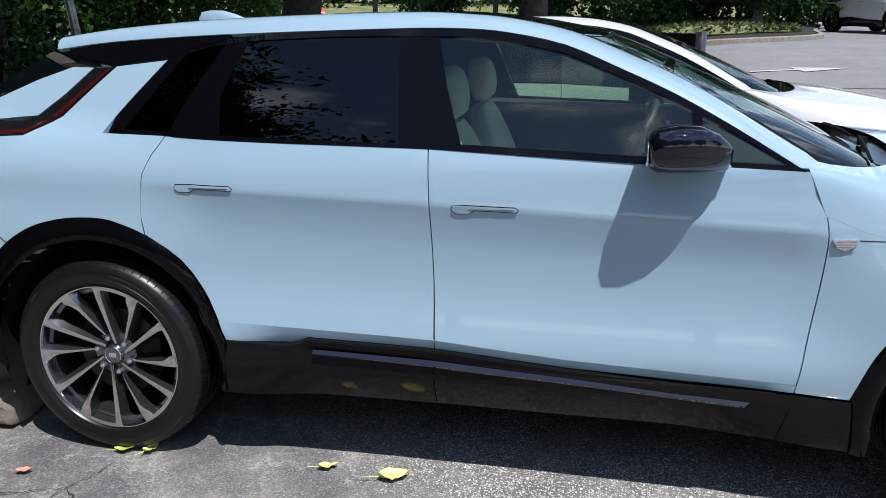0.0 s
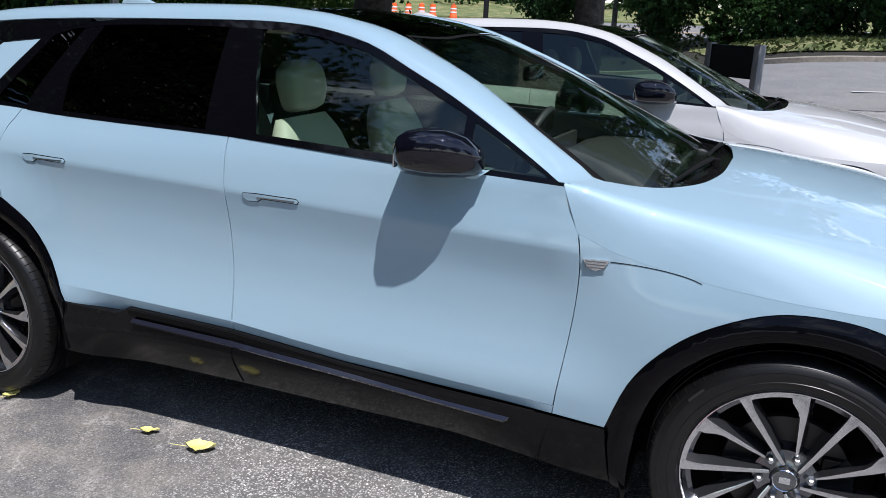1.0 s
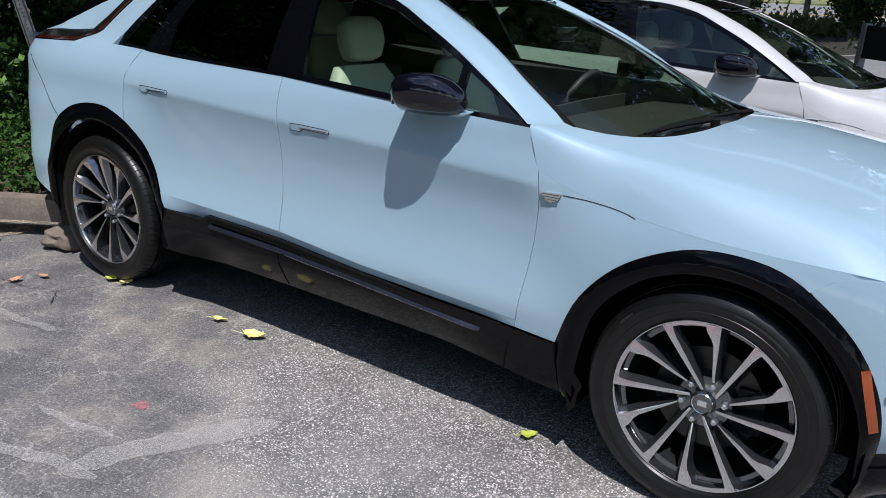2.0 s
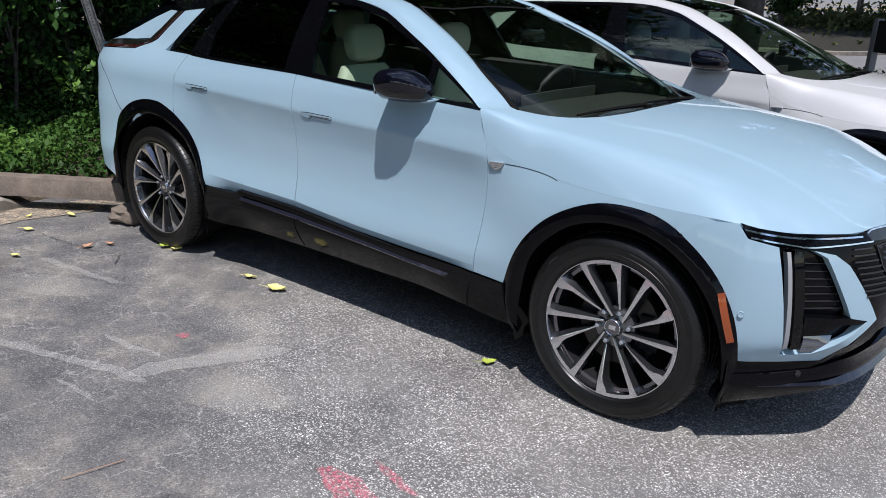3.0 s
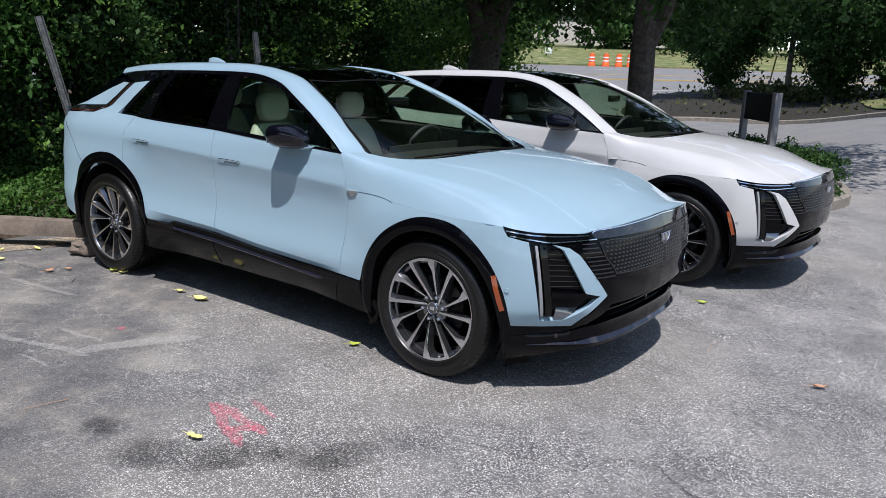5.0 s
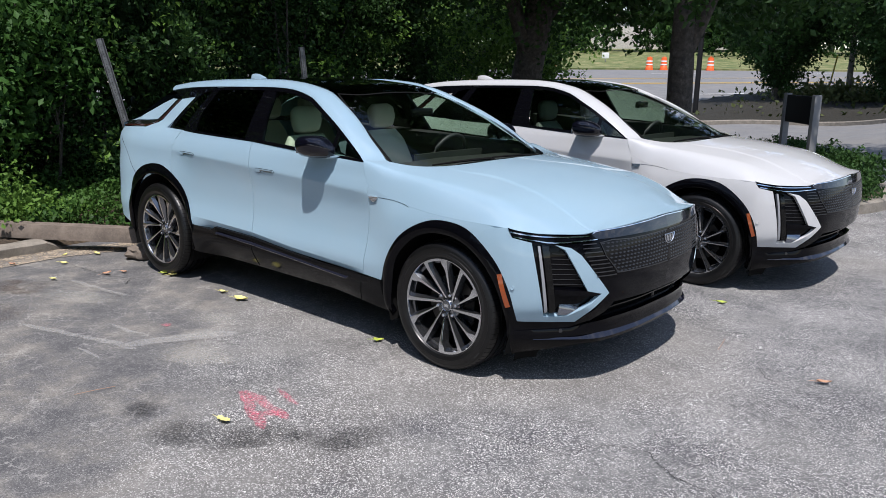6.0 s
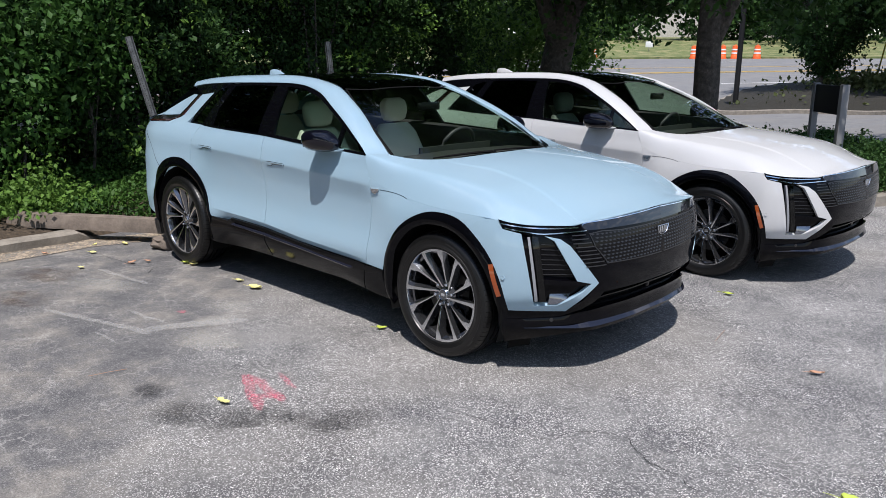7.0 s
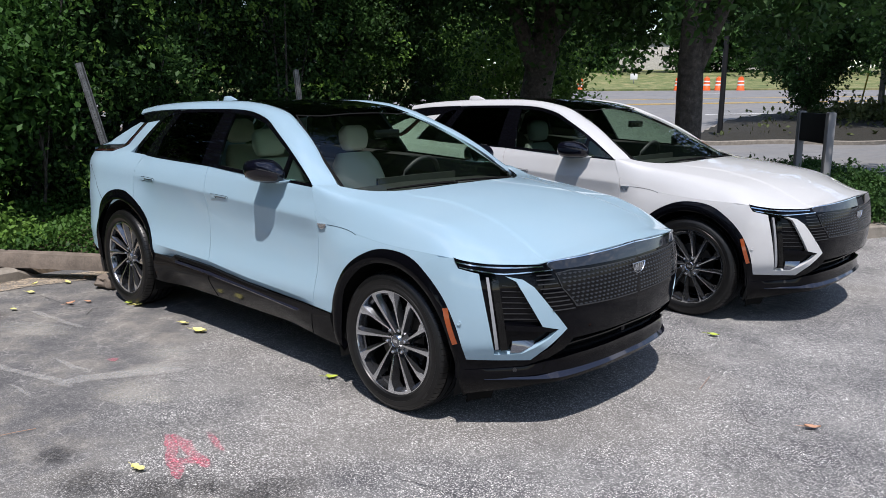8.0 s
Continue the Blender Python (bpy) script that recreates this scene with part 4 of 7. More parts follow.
        # added chrome strip in place of the sky's reflection along the bar's top
        add("bright_line", mirror_y(strip(rounded([(4.022, 0.889), (4.07, 0.904), (4.327, 0.914), (4.70, 0.926)], 3), 0.005, 0.0075, belt, 0.004), sd), CHROME, fascia)
        for k in range(9):
            z0 = 0.835 - 0.022 * k
            add("grille_fin", mirror_y(strip([(3.965 + 0.6 * (0.80 - z0 if z0 < 0.8 else 0.0), z0), (4.045 + 0.75 * max(0, 0.835 - z0), z0 + 0.003)], 0.005, 0.005, belt, 0.006), sd), GREY_METAL_DARK, fascia)
        shield = [(4.06, 0.846), (4.30, 0.848), (4.702, 0.848), (4.702, 0.655), (4.22, 0.665), (4.165, 0.685)]
        add("shield_grille", panel(shield, lambda s, z: belt(s, z, 0.001), 0.04, 0.01, 0, sd), SATIN_BLACK, fascia, "textured black shield grille")
        add("grille_border", mirror_y(strip(rounded([(4.69, 0.660), (4.24, 0.669), (4.175, 0.69), (4.07, 0.842), (4.30, 0.844), (4.69, 0.844)], 2), 0.005, 0.0035, belt, 0.004), sd), GREY_METAL_DARK, fascia)
        teeth = bmesh.new()
        for r in range(9):
            z0 = 0.838 - 0.020 * r
            s0 = 4.085 + 0.62 * (0.842 - z0)
            c = s0 + (0.016 if r % 2 else 0)
            while c < 4.69:
                p0, p1, p2, p3 = belt(c - 0.014, z0, 0.0015), belt(c, z0 - 0.007, 0.0045), belt(c + 0.014, z0, 0.0015), belt(c, z0 + 0.004, 0.001)
                vs = [teeth.verts.new((p.x, p.y, p.z)) for p in (p0, p1, p2, p3)]
                teeth.faces.new(vs)
                c += 0.032
        add("grille_relief", mirror_y(teeth, sd), GRILLE_TOOTH, fascia, smooth=False)["kind"] = "stuff"
        # lower intake and lip
        add("lower_intake", panel([(4.13, 0.44), (4.19, 0.505), (4.702, 0.51), (4.702, 0.30), (4.0, 0.30)], lambda s, z: belt(s, z, -0.06), 0.05, 0.01, 0, sd), MATT_BLACK, fascia)
        for z0 in (0.36, 0.41, 0.46):
            add("intake_bar", mirror_y(strip([(4.08, z0 - 0.02), (4.25, z0), (4.70, z0 + 0.01)], 0.008, -0.03, belt, 0.02), sd), SATIN_BLACK, fascia)
        lip = [(3.59, 0.34), (3.93, 0.352), (4.05, 0.375), (4.25, 0.392), (4.702, 0.40), (4.702, 0.262), (4.3, 0.255), (4.0, 0.25), (3.80, 0.215), (3.58, 0.19)]
        add("front_lip", panel(lip, lambda s, z: belt(s, z, 0.006), 0.035, 0.03, 0, sd), GLOSS_BLACK, car, "gloss black front lip")
        add("lip_blade", panel([(3.72, 0.296), (3.98, 0.304), (4.12, 0.316), (4.30, 0.320), (4.702, 0.324), (4.702, 0.297), (4.3, 0.291), (4.12, 0.288), (3.98, 0.291), (3.72, 0.290)], lambda s, z: belt(s, z, 0.012 + 0.016 * mixin(3.75, 4.05, s) - 0.8 * (z - 0.285)), 0.03, 0.02, 0, sd), SILL_GLOSS, fascia)
        add("air_deflector", panel([(3.52, 0.20), (3.80, 0.22), (3.78, 0.13), (3.55, 0.12)], lambda s, z: belt(s, z, -0.05), 0.05, 0.01, 0, sd), MATT_BLACK)
        for s0, z0, mt in ((3.880, 0.338, GLOSS_BLACK), (3.586, 0.597, shell)):
            pc, pn = belt(s0, z0, 0.0045 if s0 < 3.7 else 0.007), belt(s0, z0, 0.10) - belt(s0, z0)
            bm = bmesh.new()
            lathe(bm, [(-0.004, 0.011), (0.0022, 0.011), (0.0022, 0.009), (0.0008, 0.0085), (0.0008, 0.0001)], 16, "z")
            bmesh.ops.transform(bm, matrix=Matrix.Translation(pc) @ pn.to_track_quat("Z", "Y").to_matrix().to_4x4(), verts=bm.verts[:])
            add("parking_sensor", mirror_y(tidy(bm), sd), mt if mt != GLOSS_BLACK else GREY_METAL_DARK, corner)
        add("side_reflector", panel([(3.502, 0.662), (3.524, 0.668), (3.580, 0.49), (3.556, 0.483)], lambda s, z: arch_lip(3.094, 0.425, 0.51)(s, z) + (belt(s, z, 0.006) - belt(s, z)), 0.02, 0.008, 0, sd), AMBER, car, "amber side reflector")
        # wheel housings
        for ax, wd in ((0.0, 0.47), (3.094, 0.47)):
            rows = []
            for k in range(17):
                t = math.pi * (-0.12 + 1.24 * k / 16)
                rows.append(flip([Vector((ax + 0.47 * math.cos(t), y, 0.37 + 0.475 * math.sin(t))) for y in (-0.945, -0.58)], sd))
            add("arch_liner", tidy(skin(bmesh.new(), rows), 80), MATT_BLACK)
            add("arch_liner", new_box((ax - 0.47, sd * -0.60 - 0.01, 0.20), (ax + 0.47, sd * -0.60 + 0.01, 0.84)), MATT_BLACK)
    # bonnet, with a crease either side of its raised middle
    rows = []
    CREASE = [(2.6, 0.56), (3.0, 0.50), (3.4, 0.525), (3.7, 0.58), (3.86, 0.62), (3.97, 0.40)]
    xs = [2.40 + (3.50 - 2.40) * k / 26 for k in range(26)] + [3.50 + 0.4655 * math.sin(math.pi / 2 * k / 20) for k in range(21)]
    angles = [0.0, 0.02, 0.05, 0.09, 0.14] + [0.17 + 0.02 * k for k in range(21)] + [0.58 + 0.008 * k for k in range(23)] + [0.78, 0.80, 0.83, 0.86] + [0.90, 0.94, 0.97, 1.0]

    def seam_x(z):
        return curve(z, [(c, b) for b, c in SEAM_F])

    for x in xs:
        half = []
        ridge = curve(x, CREASE) / -top(x, 0.0).y
        at = math.acos(min(1.0, ridge) ** 1.35) * 2 / math.pi
        for col in angles:
            a = col * at / 0.66 if col < 0.66 else at + (col - 0.66) * (1 - at) / 0.34
            p = top(x, a)
            start = curve(abs(p.y), COWL) if abs(p.y) < 0.785 else seam_x(p.z) - 0.0015 + max(0.0, 2.483 - seam_x(p.z)) * min(1, max(0, (0.90 - abs(p.y)) / 0.115))
            q = p
            if x < 3.3:
                xx = start + (x - 2.40) / 0.9 * (3.3 - start)
                q = top(xx, a)
                q = Vector((xx, q.y, q.z))
            k = mixin(2.65, 3.1, q.x) * mixin(3.95, 3.78, q.x)
            q.z += 0.005 * k * mixin(0.640, 0.672, col) * (0.6 + 0.4 * mixin(0.0, 0.4, abs(q.y)))
            half.append(q)
        half.insert(0, half[0] + Vector((-0.002, 0.004, -0.012)))
        rows.append(half + [Vector((p.x, -p.y, p.z)) for p in half[-2::-1]])
    bm = skin(bmesh.new(), rows)
    bmesh.ops.remove_doubles(bm, verts=bm.verts[:], dist=1e-5)
    bonnet = add("bonnet", tidy(bm, 60), shell)
    # cowl, wipers, windscreen
    ys = [-0.74 + 1.48 * k / 36 for k in range(37)]
    cw = []
    for y in ys:
        x1, x0 = curve(abs(y), COWL), glass_foot(y)
        z1, z0 = bonnet_z(x1, y), bonnet_z(x0 + 0.05, y) - 0.014
        cw.append([Vector((x1 + 0.010, y, z1 - 0.012)), Vector((x1 - 0.012, y, z1 - 0.022)), Vector(((x0 + x1) / 2, y, min(z0, z1) - 0.022)), Vector((x0 + 0.004, y, z0 - 0.008)), Vector((x0 - 0.06, y, z0 - 0.03))])
    cowl = add("cowl", tidy(skin(bmesh.new(), cw)), SATIN_BLACK)
    ws = []
    for k in range(17):
        u = k / 16
        row = []
        for j in range(25):
            v = -1 + 2 * j / 24
            y0, y1 = 0.518 * v, 0.775 * v
            a = Vector((curve(abs(y0), HEAD), y0, roof_z(min(curve(abs(y0), HEAD), 1.8), y0) - 0.004))
            xb = glass_foot(y1)
            b = Vector((xb, y1, bonnet_z(xb + 0.05, y1) - 0.014))
            p = a.lerp(b, u)
            p += Vector((0.006, 0, 0.010)) * (4 * u * (1 - u)) * (1 - 0.75 * v * v)
            p += Vector((0.036, 0.041 * v, 0.004)) * (4 * u * (1 - u)) * abs(v) ** 3
            row.append(p)
        ws.append(row)
    screen = add("windscreen", tidy(skin(bmesh.new(), ws), 80), GLASS, car, "green-tinted windscreen")
    screen.visible_shadow = False
    for i0 in (0, 24):
        sgn = 1 if i0 == 0 else -1
        edge = [r[i0] + Vector((0.002, 0, 0.004)) for r in ws]
        inner = [r[i0 + sgn] + Vector((0.002, 0, 0.004)) for r in ws]
        add("screen_border", tidy(skin(bmesh.new(), [[a, a.lerp(b, 0.22)] for a, b in zip(edge, inner)])), MATT_BLACK)
    add("screen_border", tidy(skin(bmesh.new(), [[p + Vector((0.003, 0, 0.004)), p.lerp(q, 0.25) + Vector((0.003, 0, 0.004))] for p, q in zip(ws[0], ws[1])])), MATT_BLACK)
    for (xa, ya), (xb, yb) in (((2.765, 0.46), (2.735, -0.06)), ((2.755, -0.10), (2.662, -0.58))):
        line = [(xa + (xb - xa) * k / 6, ya + (yb - ya) * k / 6) for k in range(7)]
        bm = tube(bmesh.new(), [Vector((x, y, bonnet_z(x + 0.04, y) + 0.001)) for x, y in line], [0.010, 0.010, 0.009, 0.008, 0.007, 0.006, 0.005], 6)
        foot = Vector((xa + 0.012, ya, bonnet_z(xa, ya) - 0.03))
        tube(bm, [foot, foot + Vector((0, 0, 0.03))], 0.018, 10)
        add("wiper", tidy(bm), MATT_BLACK)
    # roof glass
    rows = [[Vector((x, y, roof_z(x, y) + 0.002)) for y in [-0.51 + 1.02 * j / 16 for j in range(17)]] for x in [-0.02 + 1.60 * k / 24 for k in range(25)]]
    for j, y in enumerate([-0.51 + 1.02 * q / 16 for q in range(17)]):
        x = curve(abs(y), HEAD)
        rows.append([]) if j == 0 else None
        rows[-1].append(Vector((x, y, roof_z(x, y) + 0.002)))
    add("roof_glass", tidy(skin(bmesh.new(), rows), 60), GLASS_ROOF, car, "black panoramic roof glass")
    add("headliner", tidy(skin(bmesh.new(), [[p - Vector((0, 0, 0.045)) for p in r] for r in rows[:-3]]), 60), CHARCOAL)
    rows = [[Vector((x, y, roof_z(x, y) + 0.001)) for y in [-0.51 + 1.02 * j / 8 for j in range(9)]] for x in (-0.36, -0.2, -0.1, -0.02)]
    add("spoiler", sheet(rows, 0.03), shell)
    # rear end
    prof = [(-0.33, 1.49), (-0.55, 1.36), (-0.80, 1.245), (-0.87, 1.20), (-0.93, 1.0), (-0.955, 0.82), (-0.93, 0.60), (-0.86, 0.40), (-0.75, 0.32)]
    rows = []
    for x, z in prof:
        w = (-body(max(x, -0.95), z).y) - 0.005
        rows.append([Vector((x - 0.05 * (1 - (v * v)) * mixin(1.45, 1.2, z), w * v, z)) for v in [-1 + 2 * j / 12 for j in range(13)]])
    bm = skin(bmesh.new(), rows[:4])
    add("rear_screen", tidy(bm, 60), GLASS_DARK)
    add("tailgate", tidy(skin(bmesh.new(), rows[3:7]), 60), shell)
    add("rear_bumper", tidy(skin(bmesh.new(), rows[6:]), 60), SATIN_BLACK)
    # roof aerial
    rows = []
    for u, hw, h in ((-0.06, 0.006, 0.030), (-0.045, 0.016, 0.052), (0.0, 0.024, 0.056), (0.06, 0.026, 0.050), (0.12, 0.022, 0.030), (0.16, 0.012, 0.012), (0.175, 0.003, 0.002)):
        x = 0.05 + u
        z0 = roof_z(x, 0) - 0.01
        rows.append([Vector((x, hw * math.cos(t) * (1 if math.sin(t) < 0.3 else 0.75), z0 + 0.01 + (h if math.sin(t) > 0 else 0.008) * math.sin(t))) for t in [2 * math.pi * q / 12 for q in range(12)]])
    add("roof_aerial", tidy(skin(bmesh.new(), rows, True, True), 50), shell)
    # crest on the shield
    crest_edge = [(-0.066, 0.822), (0.066, 0.822), (0.054, 0.787), (0.034, 0.770), (0.0, 0.762), (-0.034, 0.770), (-0.054, 0.787)]
    rings = [[Vector((x, y * k, 0.795 + (z - 0.795) * k)) for y, z in crest_edge] for x, k in ((4.006, 1.0), (4.013, 1.0), (4.0145, 0.93), (4.0105, 0.88))]
    crest = add("front_crest", tidy(skin(bmesh.new(), rings, True), 30), EMBLEM, car, "silver crest on the grille")
    add("crest_field", tidy(skin(bmesh.new(), [rings[3], [p * 1.0 + Vector((-0.003, 0, 0)) for p in rings[3]]], True, True), 30), GREY_METAL_DARK, crest)
    for q in (-0.032, -0.011, 0.011, 0.032):
        add("crest_bar", new_box((4.008, q - 0.0045, 0.774 + 0.25 * abs(q)), (4.0128, q + 0.0045, 0.816), 0.001), EMBLEM, crest)
    add("intake_post", new_box((3.88, -0.018, 0.34), (3.935, 0.018, 0.50), 0.004), GLOSS_BLACK)
    # floor pan and bulkheads
    add("underbody", new_box((-0.80, -0.60, 0.21), (3.70, 0.60, 0.27), 0.02), MATT_BLACK)
    add("floor_pan", new_box((0.48, -0.83, 0.25), (2.60, 0.83, 0.33), 0.02), MATT_BLACK)
    add("bulkhead", new_box((2.56, -0.88, 0.26), (2.60, 0.88, 1.05)), MATT_BLACK)
    add("boot_floor", new_box((-0.80, -0.59, 0.56), (0.10, 0.59, 0.60)), CARPET)
    for sd in (-1, 1):
        door_card = new_box((0.50, sd * 0.87 - 0.012, 0.33), (2.36, sd * 0.87 + 0.012, 1.145), 0.01)
        add("door_card", door_card, CHARCOAL)
        rows = []
        for x, z in BELT[1:]:
            y1 = -cabin(x, z).y - 0.016
            rows.append(flip([Vector((x, -y1 + 0.085, z - 0.11)), Vector((x, -y1 + 0.080, z - 0.012)), Vector((x, -y1 + 0.060, z + 0.003)), Vector((x, -y1, z + 0.003)), Vector((x, -y1, z - 0.11))], sd))
        add("window_ledge", tidy(skin(bmesh.new(), rows, True, True), 40), CHARCOAL)
    # cabin
    build_seat(car, (1.62, -0.40, 0.23), trim)
    build_seat(car, (1.62, 0.40, 0.23), trim)
    for y in (-0.48, 0.0, 0.48):
        build_seat(car, (0.62, y, 0.26), trim, 0.25 if y else 0.18, "rear_seat")
    dash_rows = []
    for x, z0, z1 in ((2.10, 0.72, 0.88), (2.08, 0.80, 1.02), (2.12, 0.82, 1.075), (2.20, 0.82, 1.10), (2.36, 0.80, 1.105), (2.56, 0.70, 1.10)):
        dash_rows.append([Vector((x, y, z1 - 0.02 * abs(y))) for y in (-0.84, -0.5, 0, 0.5, 0.84)] + [Vector((x + 0.03, y, z0)) for y in (0.84, 0, -0.84)])
    add("dashboard", tidy(skin(bmesh.new(), dash_rows, True, True), 45), DASH, car, "charcoal dashboard with hooded display")
    display = skin(bmesh.new(), [[Vector((2.06 + 0.05 * abs(y - 0.25), y, z)) for z in (1.02, 1.118)] for y in [-0.12 + 0.74 * k / 10 for k in range(11)]])
    add("display_screen", sheet([[v.co.copy() for v in display.verts][i * 2:i * 2 + 2] for i in range(11)], 0.02), GLOSS_BLACK)
    add("display_housing", sheet([[Vector((2.085 + 0.05 * abs(y - 0.25), y, z)) for z in (1.0, 1.08, 1.122)] for y in [-0.13 + 0.76 * k / 10 for k in range(11)]], 0.02), DASH)
    display.free()
    wheel = bmesh.new()
    cen, tilt = Vector((1.95, 0.40, 1.06)), Matrix.Rotation(radians(-68), 3, "Y")
    ringp = [cen + tilt @ Vector((0.185 * math.cos(t), 0.185 * math.sin(t), 0)) for t in [2 * math.pi * k / 28 for k in range(29)]]
    tube(wheel, ringp, 0.016, 8)
    steer = add("steering_wheel", tidy(wheel, 60), CHARCOAL)
    spoke = bmesh.new()
    tube(spoke, [cen + tilt @ Vector((0, -0.18, 0)), cen, cen + tilt @ Vector((0, 0.18, 0))], [0.014, 0.05, 0.014], 8, 0.4)
    tube(spoke, [cen, cen + tilt @ Vector((-0.17, 0, 0))], [0.04, 0.016], 8, 0.4)
    tube(spoke, [cen, Vector((2.15, 0.40, 0.92))], 0.035, 8)
    add("wheel_spokes", tidy(spoke), CHARCOAL, steer)
    add("centre_console", new_box((1.30, -0.13, 0.33), (2.16, 0.13, 0.72), 0.03), CHARCOAL)
    rear_mirror = new_box((2.02, -0.11, 1.385), (2.05, 0.11, 1.445), 0.012)
    add("rear_view_mirror", rear_mirror, GLOSS_BLACK)
    for ax in (0.0, 3.094):
        for sd in (-1, 1):
            build_wheel(car, (ax, sd * 0.840, 0.3835), sd, 2.10 if ax else 1.62)
    return car


NUT = material("wheel_nut_steel", (0.55, 0.56, 0.58), 0.25, 0.9)
LENS_CLEAR = material("clear_lamp_lens", (0.16, 0.17, 0.20), 0.06, 0.8, Coat_Weight=1.0)
GREY_METAL_DARK = material("dark_grille_metal", (0.05, 0.05, 0.053), 0.35, 0.6)
GRILLE_TOOTH = material("dark_grille_tooth", (0.020, 0.020, 0.022), 0.32, 0.3)
GLASS_SILVER = material("smoked_light_bar", (0.014, 0.015, 0.019), 0.06, 0.0, Coat_Weight=0.3)

blue_car = build_car("crossover", "pale blue electric crossover with black roof and trim, parked on asphalt", PAINT_BLUE, CREAM)
white_car = build_car("crossover", "white electric crossover with black roof, parked beside the blue one", PAINT_WHITE, GREY_LEATHER)
white_car.location = (0.275, 2.874, 0.0)

# ---- ground ----
RISE_WEST = [(4.5, 0.0), (20, 0.0), (25, 0.10), (35, 0.75), (57, 1.70), (80, 2.0), (400, 2.2)]
RISE_EAST = [(4.5, 0.0), (8, 0.20), (12, 0.58), (18.5, 1.0), (25, 1.15), (45, 1.5), (57, 1.70), (80, 2.0), (400, 2.2)]


def ground_z(x, y):
    """The car park is level; the land beyond rises, sooner to the east."""
    k = mixin(-2, 5, x)
    return curve(y, RISE_WEST) * (1 - k) + curve(y, RISE_EAST) * k


def asphalt(name, dark, light, speck, amount, sealed=False):
    """Weathered asphalt with pale stone specks; the sealed stretch is smooth, brownish and scratched."""
    m = material(name, dark, 0.88)
    t = m.node_tree
    fine = noise_tex(m, 150, 6, 0.7)
    mid = noise_tex(m, 16, 7, 0.72)
    big = noise_tex(m, 1.3, 7, 0.68)
    huge = noise_tex(m, 0.42, 5, 0.6)
    c = blend(m, ramp(m, big, "Fac", [(0.40, (0, 0, 0)), (0.62, (1, 1, 1))]).outputs["Color"], dark, light)
    c = blend(m, ramp(m, mid, "Fac", [(0.36, (0.4, 0.4, 0.4)), (0.52, (0, 0, 0))]).outputs["Color"], c, tuple(0.5 * k for k in dark))
    c = blend(m, ramp(m, huge, "Fac", [(0.48, (0, 0, 0)), (0.62, (0.4, 0.4, 0.4))]).outputs["Color"], c, (0.185, 0.170, 0.15))
    # stones of three sizes, each with its own tone
    f, stone = None, None
    for size, lo, r0, r1 in ((155.0, 0.46, 0.40, 0.56), (105.0, 0.54, 0.34, 0.48), (62.0, 0.66, 0.24, 0.36)):
        v = node(m, "ShaderNodeTexVoronoi", Scale=size, Randomness=0.95)
        t.links.new(coords(m), v.inputs["Vector"])
        tone_split = t.nodes.new("ShaderNodeSeparateColor")
        wire(m, v, "Color", tone_split, 0)
        pick = ramp(m, tone_split, "Red", [(lo, (0, 0, 0)), (lo + 0.05, (1, 1, 1))])
        near = ramp(m, v, "Distance", [(r0, (1, 1, 1)), (r1, (0, 0, 0))])
        one = blend(m, 1.0, pick.outputs["Color"], near.outputs["Color"], "MULTIPLY")
        shade = ramp(m, tone_split, "Green", [(0.0, tuple(0.30 * k for k in speck)), (0.55, tuple(0.62 * k for k in speck)), (0.9, speck), (1.0, tuple(min(0.9, 1.4 * k) for k in speck))]).outputs["Color"]
        stone = shade if stone is None else blend(m, one, stone, shade)
        f = one if f is None else blend(m, 1.0, f, one, "LIGHTEN")
    wear = ramp(m, noise_tex(m, 1.9, 6, 0.7), "Fac", [(0.36, (0.45 * amount,) * 3), (0.58, (amount,) * 3)])
    f = blend(m, 1.0, f, wear.outputs["Color"], "MULTIPLY")
    if sealed:
        xyz = t.nodes.new("ShaderNodeSeparateXYZ")
        t.links.new(coords(m), xyz.inputs[0])
        line = t.nodes.new("ShaderNodeMath")
        line.operation = "ADD"
        t.links.new(xyz.outputs["X"], line.inputs[0])
        t.links.new(xyz.outputs["Y"], line.inputs[1])
        ragged = t.nodes.new("ShaderNodeMath")
        ragged.operation = "MULTIPLY_ADD"
        wire(m, noise_tex(m, 0.9, 7, 0.7), "Fac", ragged, 0)
        ragged.inputs[1].default_value = 2.2
        t.links.new(line.outputs[0], ragged.inputs[2])
        span = t.nodes.new("ShaderNodeMapRange")
        span.inputs["From Min"].default_value, span.inputs["From Max"].default_value = 1.65, 0.95
        t.links.new(ragged.outputs[0], span.inputs["Value"])
        mask = span.outputs["Result"]
        tone = ramp(m, noise_tex(m, 2.1, 9, 0.72), "Fac", [(0.38, (0.066, 0.065, 0.068)), (0.47, (0.100, 0.097, 0.097)), (0.53, (0.128, 0.121, 0.113)), (0.61, (0.180, 0.166, 0.148))])
        grain = ramp(m, noise_tex(m, 90, 4, 0.7), "Fac", [(0.3, (0.55, 0.55, 0.55)), (0.7, (1.45, 1.45, 1.45))])
        smooth = blend(m, 1.0, tone.outputs["Color"], grain.outputs["Color"], "MULTIPLY")
        net = node(m, "ShaderNodeTexVoronoi", Scale=9.0)
        net.feature = "DISTANCE_TO_EDGE"
        warp = blend(m, 0.16, coords(m), noise_tex(m, 5.0, 6, 0.75).outputs["Color"])
        t.links.new(warp, net.inputs["Vector"])
        lines = ramp(m, net, "Distance", [(0.008, (1, 1, 1)), (0.040, (0, 0, 0))])
        patchy = ramp(m, noise_tex(m, 4.0, 6, 0.7), "Fac", [(0.46, (0, 0, 0)), (0.60, (0.6, 0.6, 0.6))])
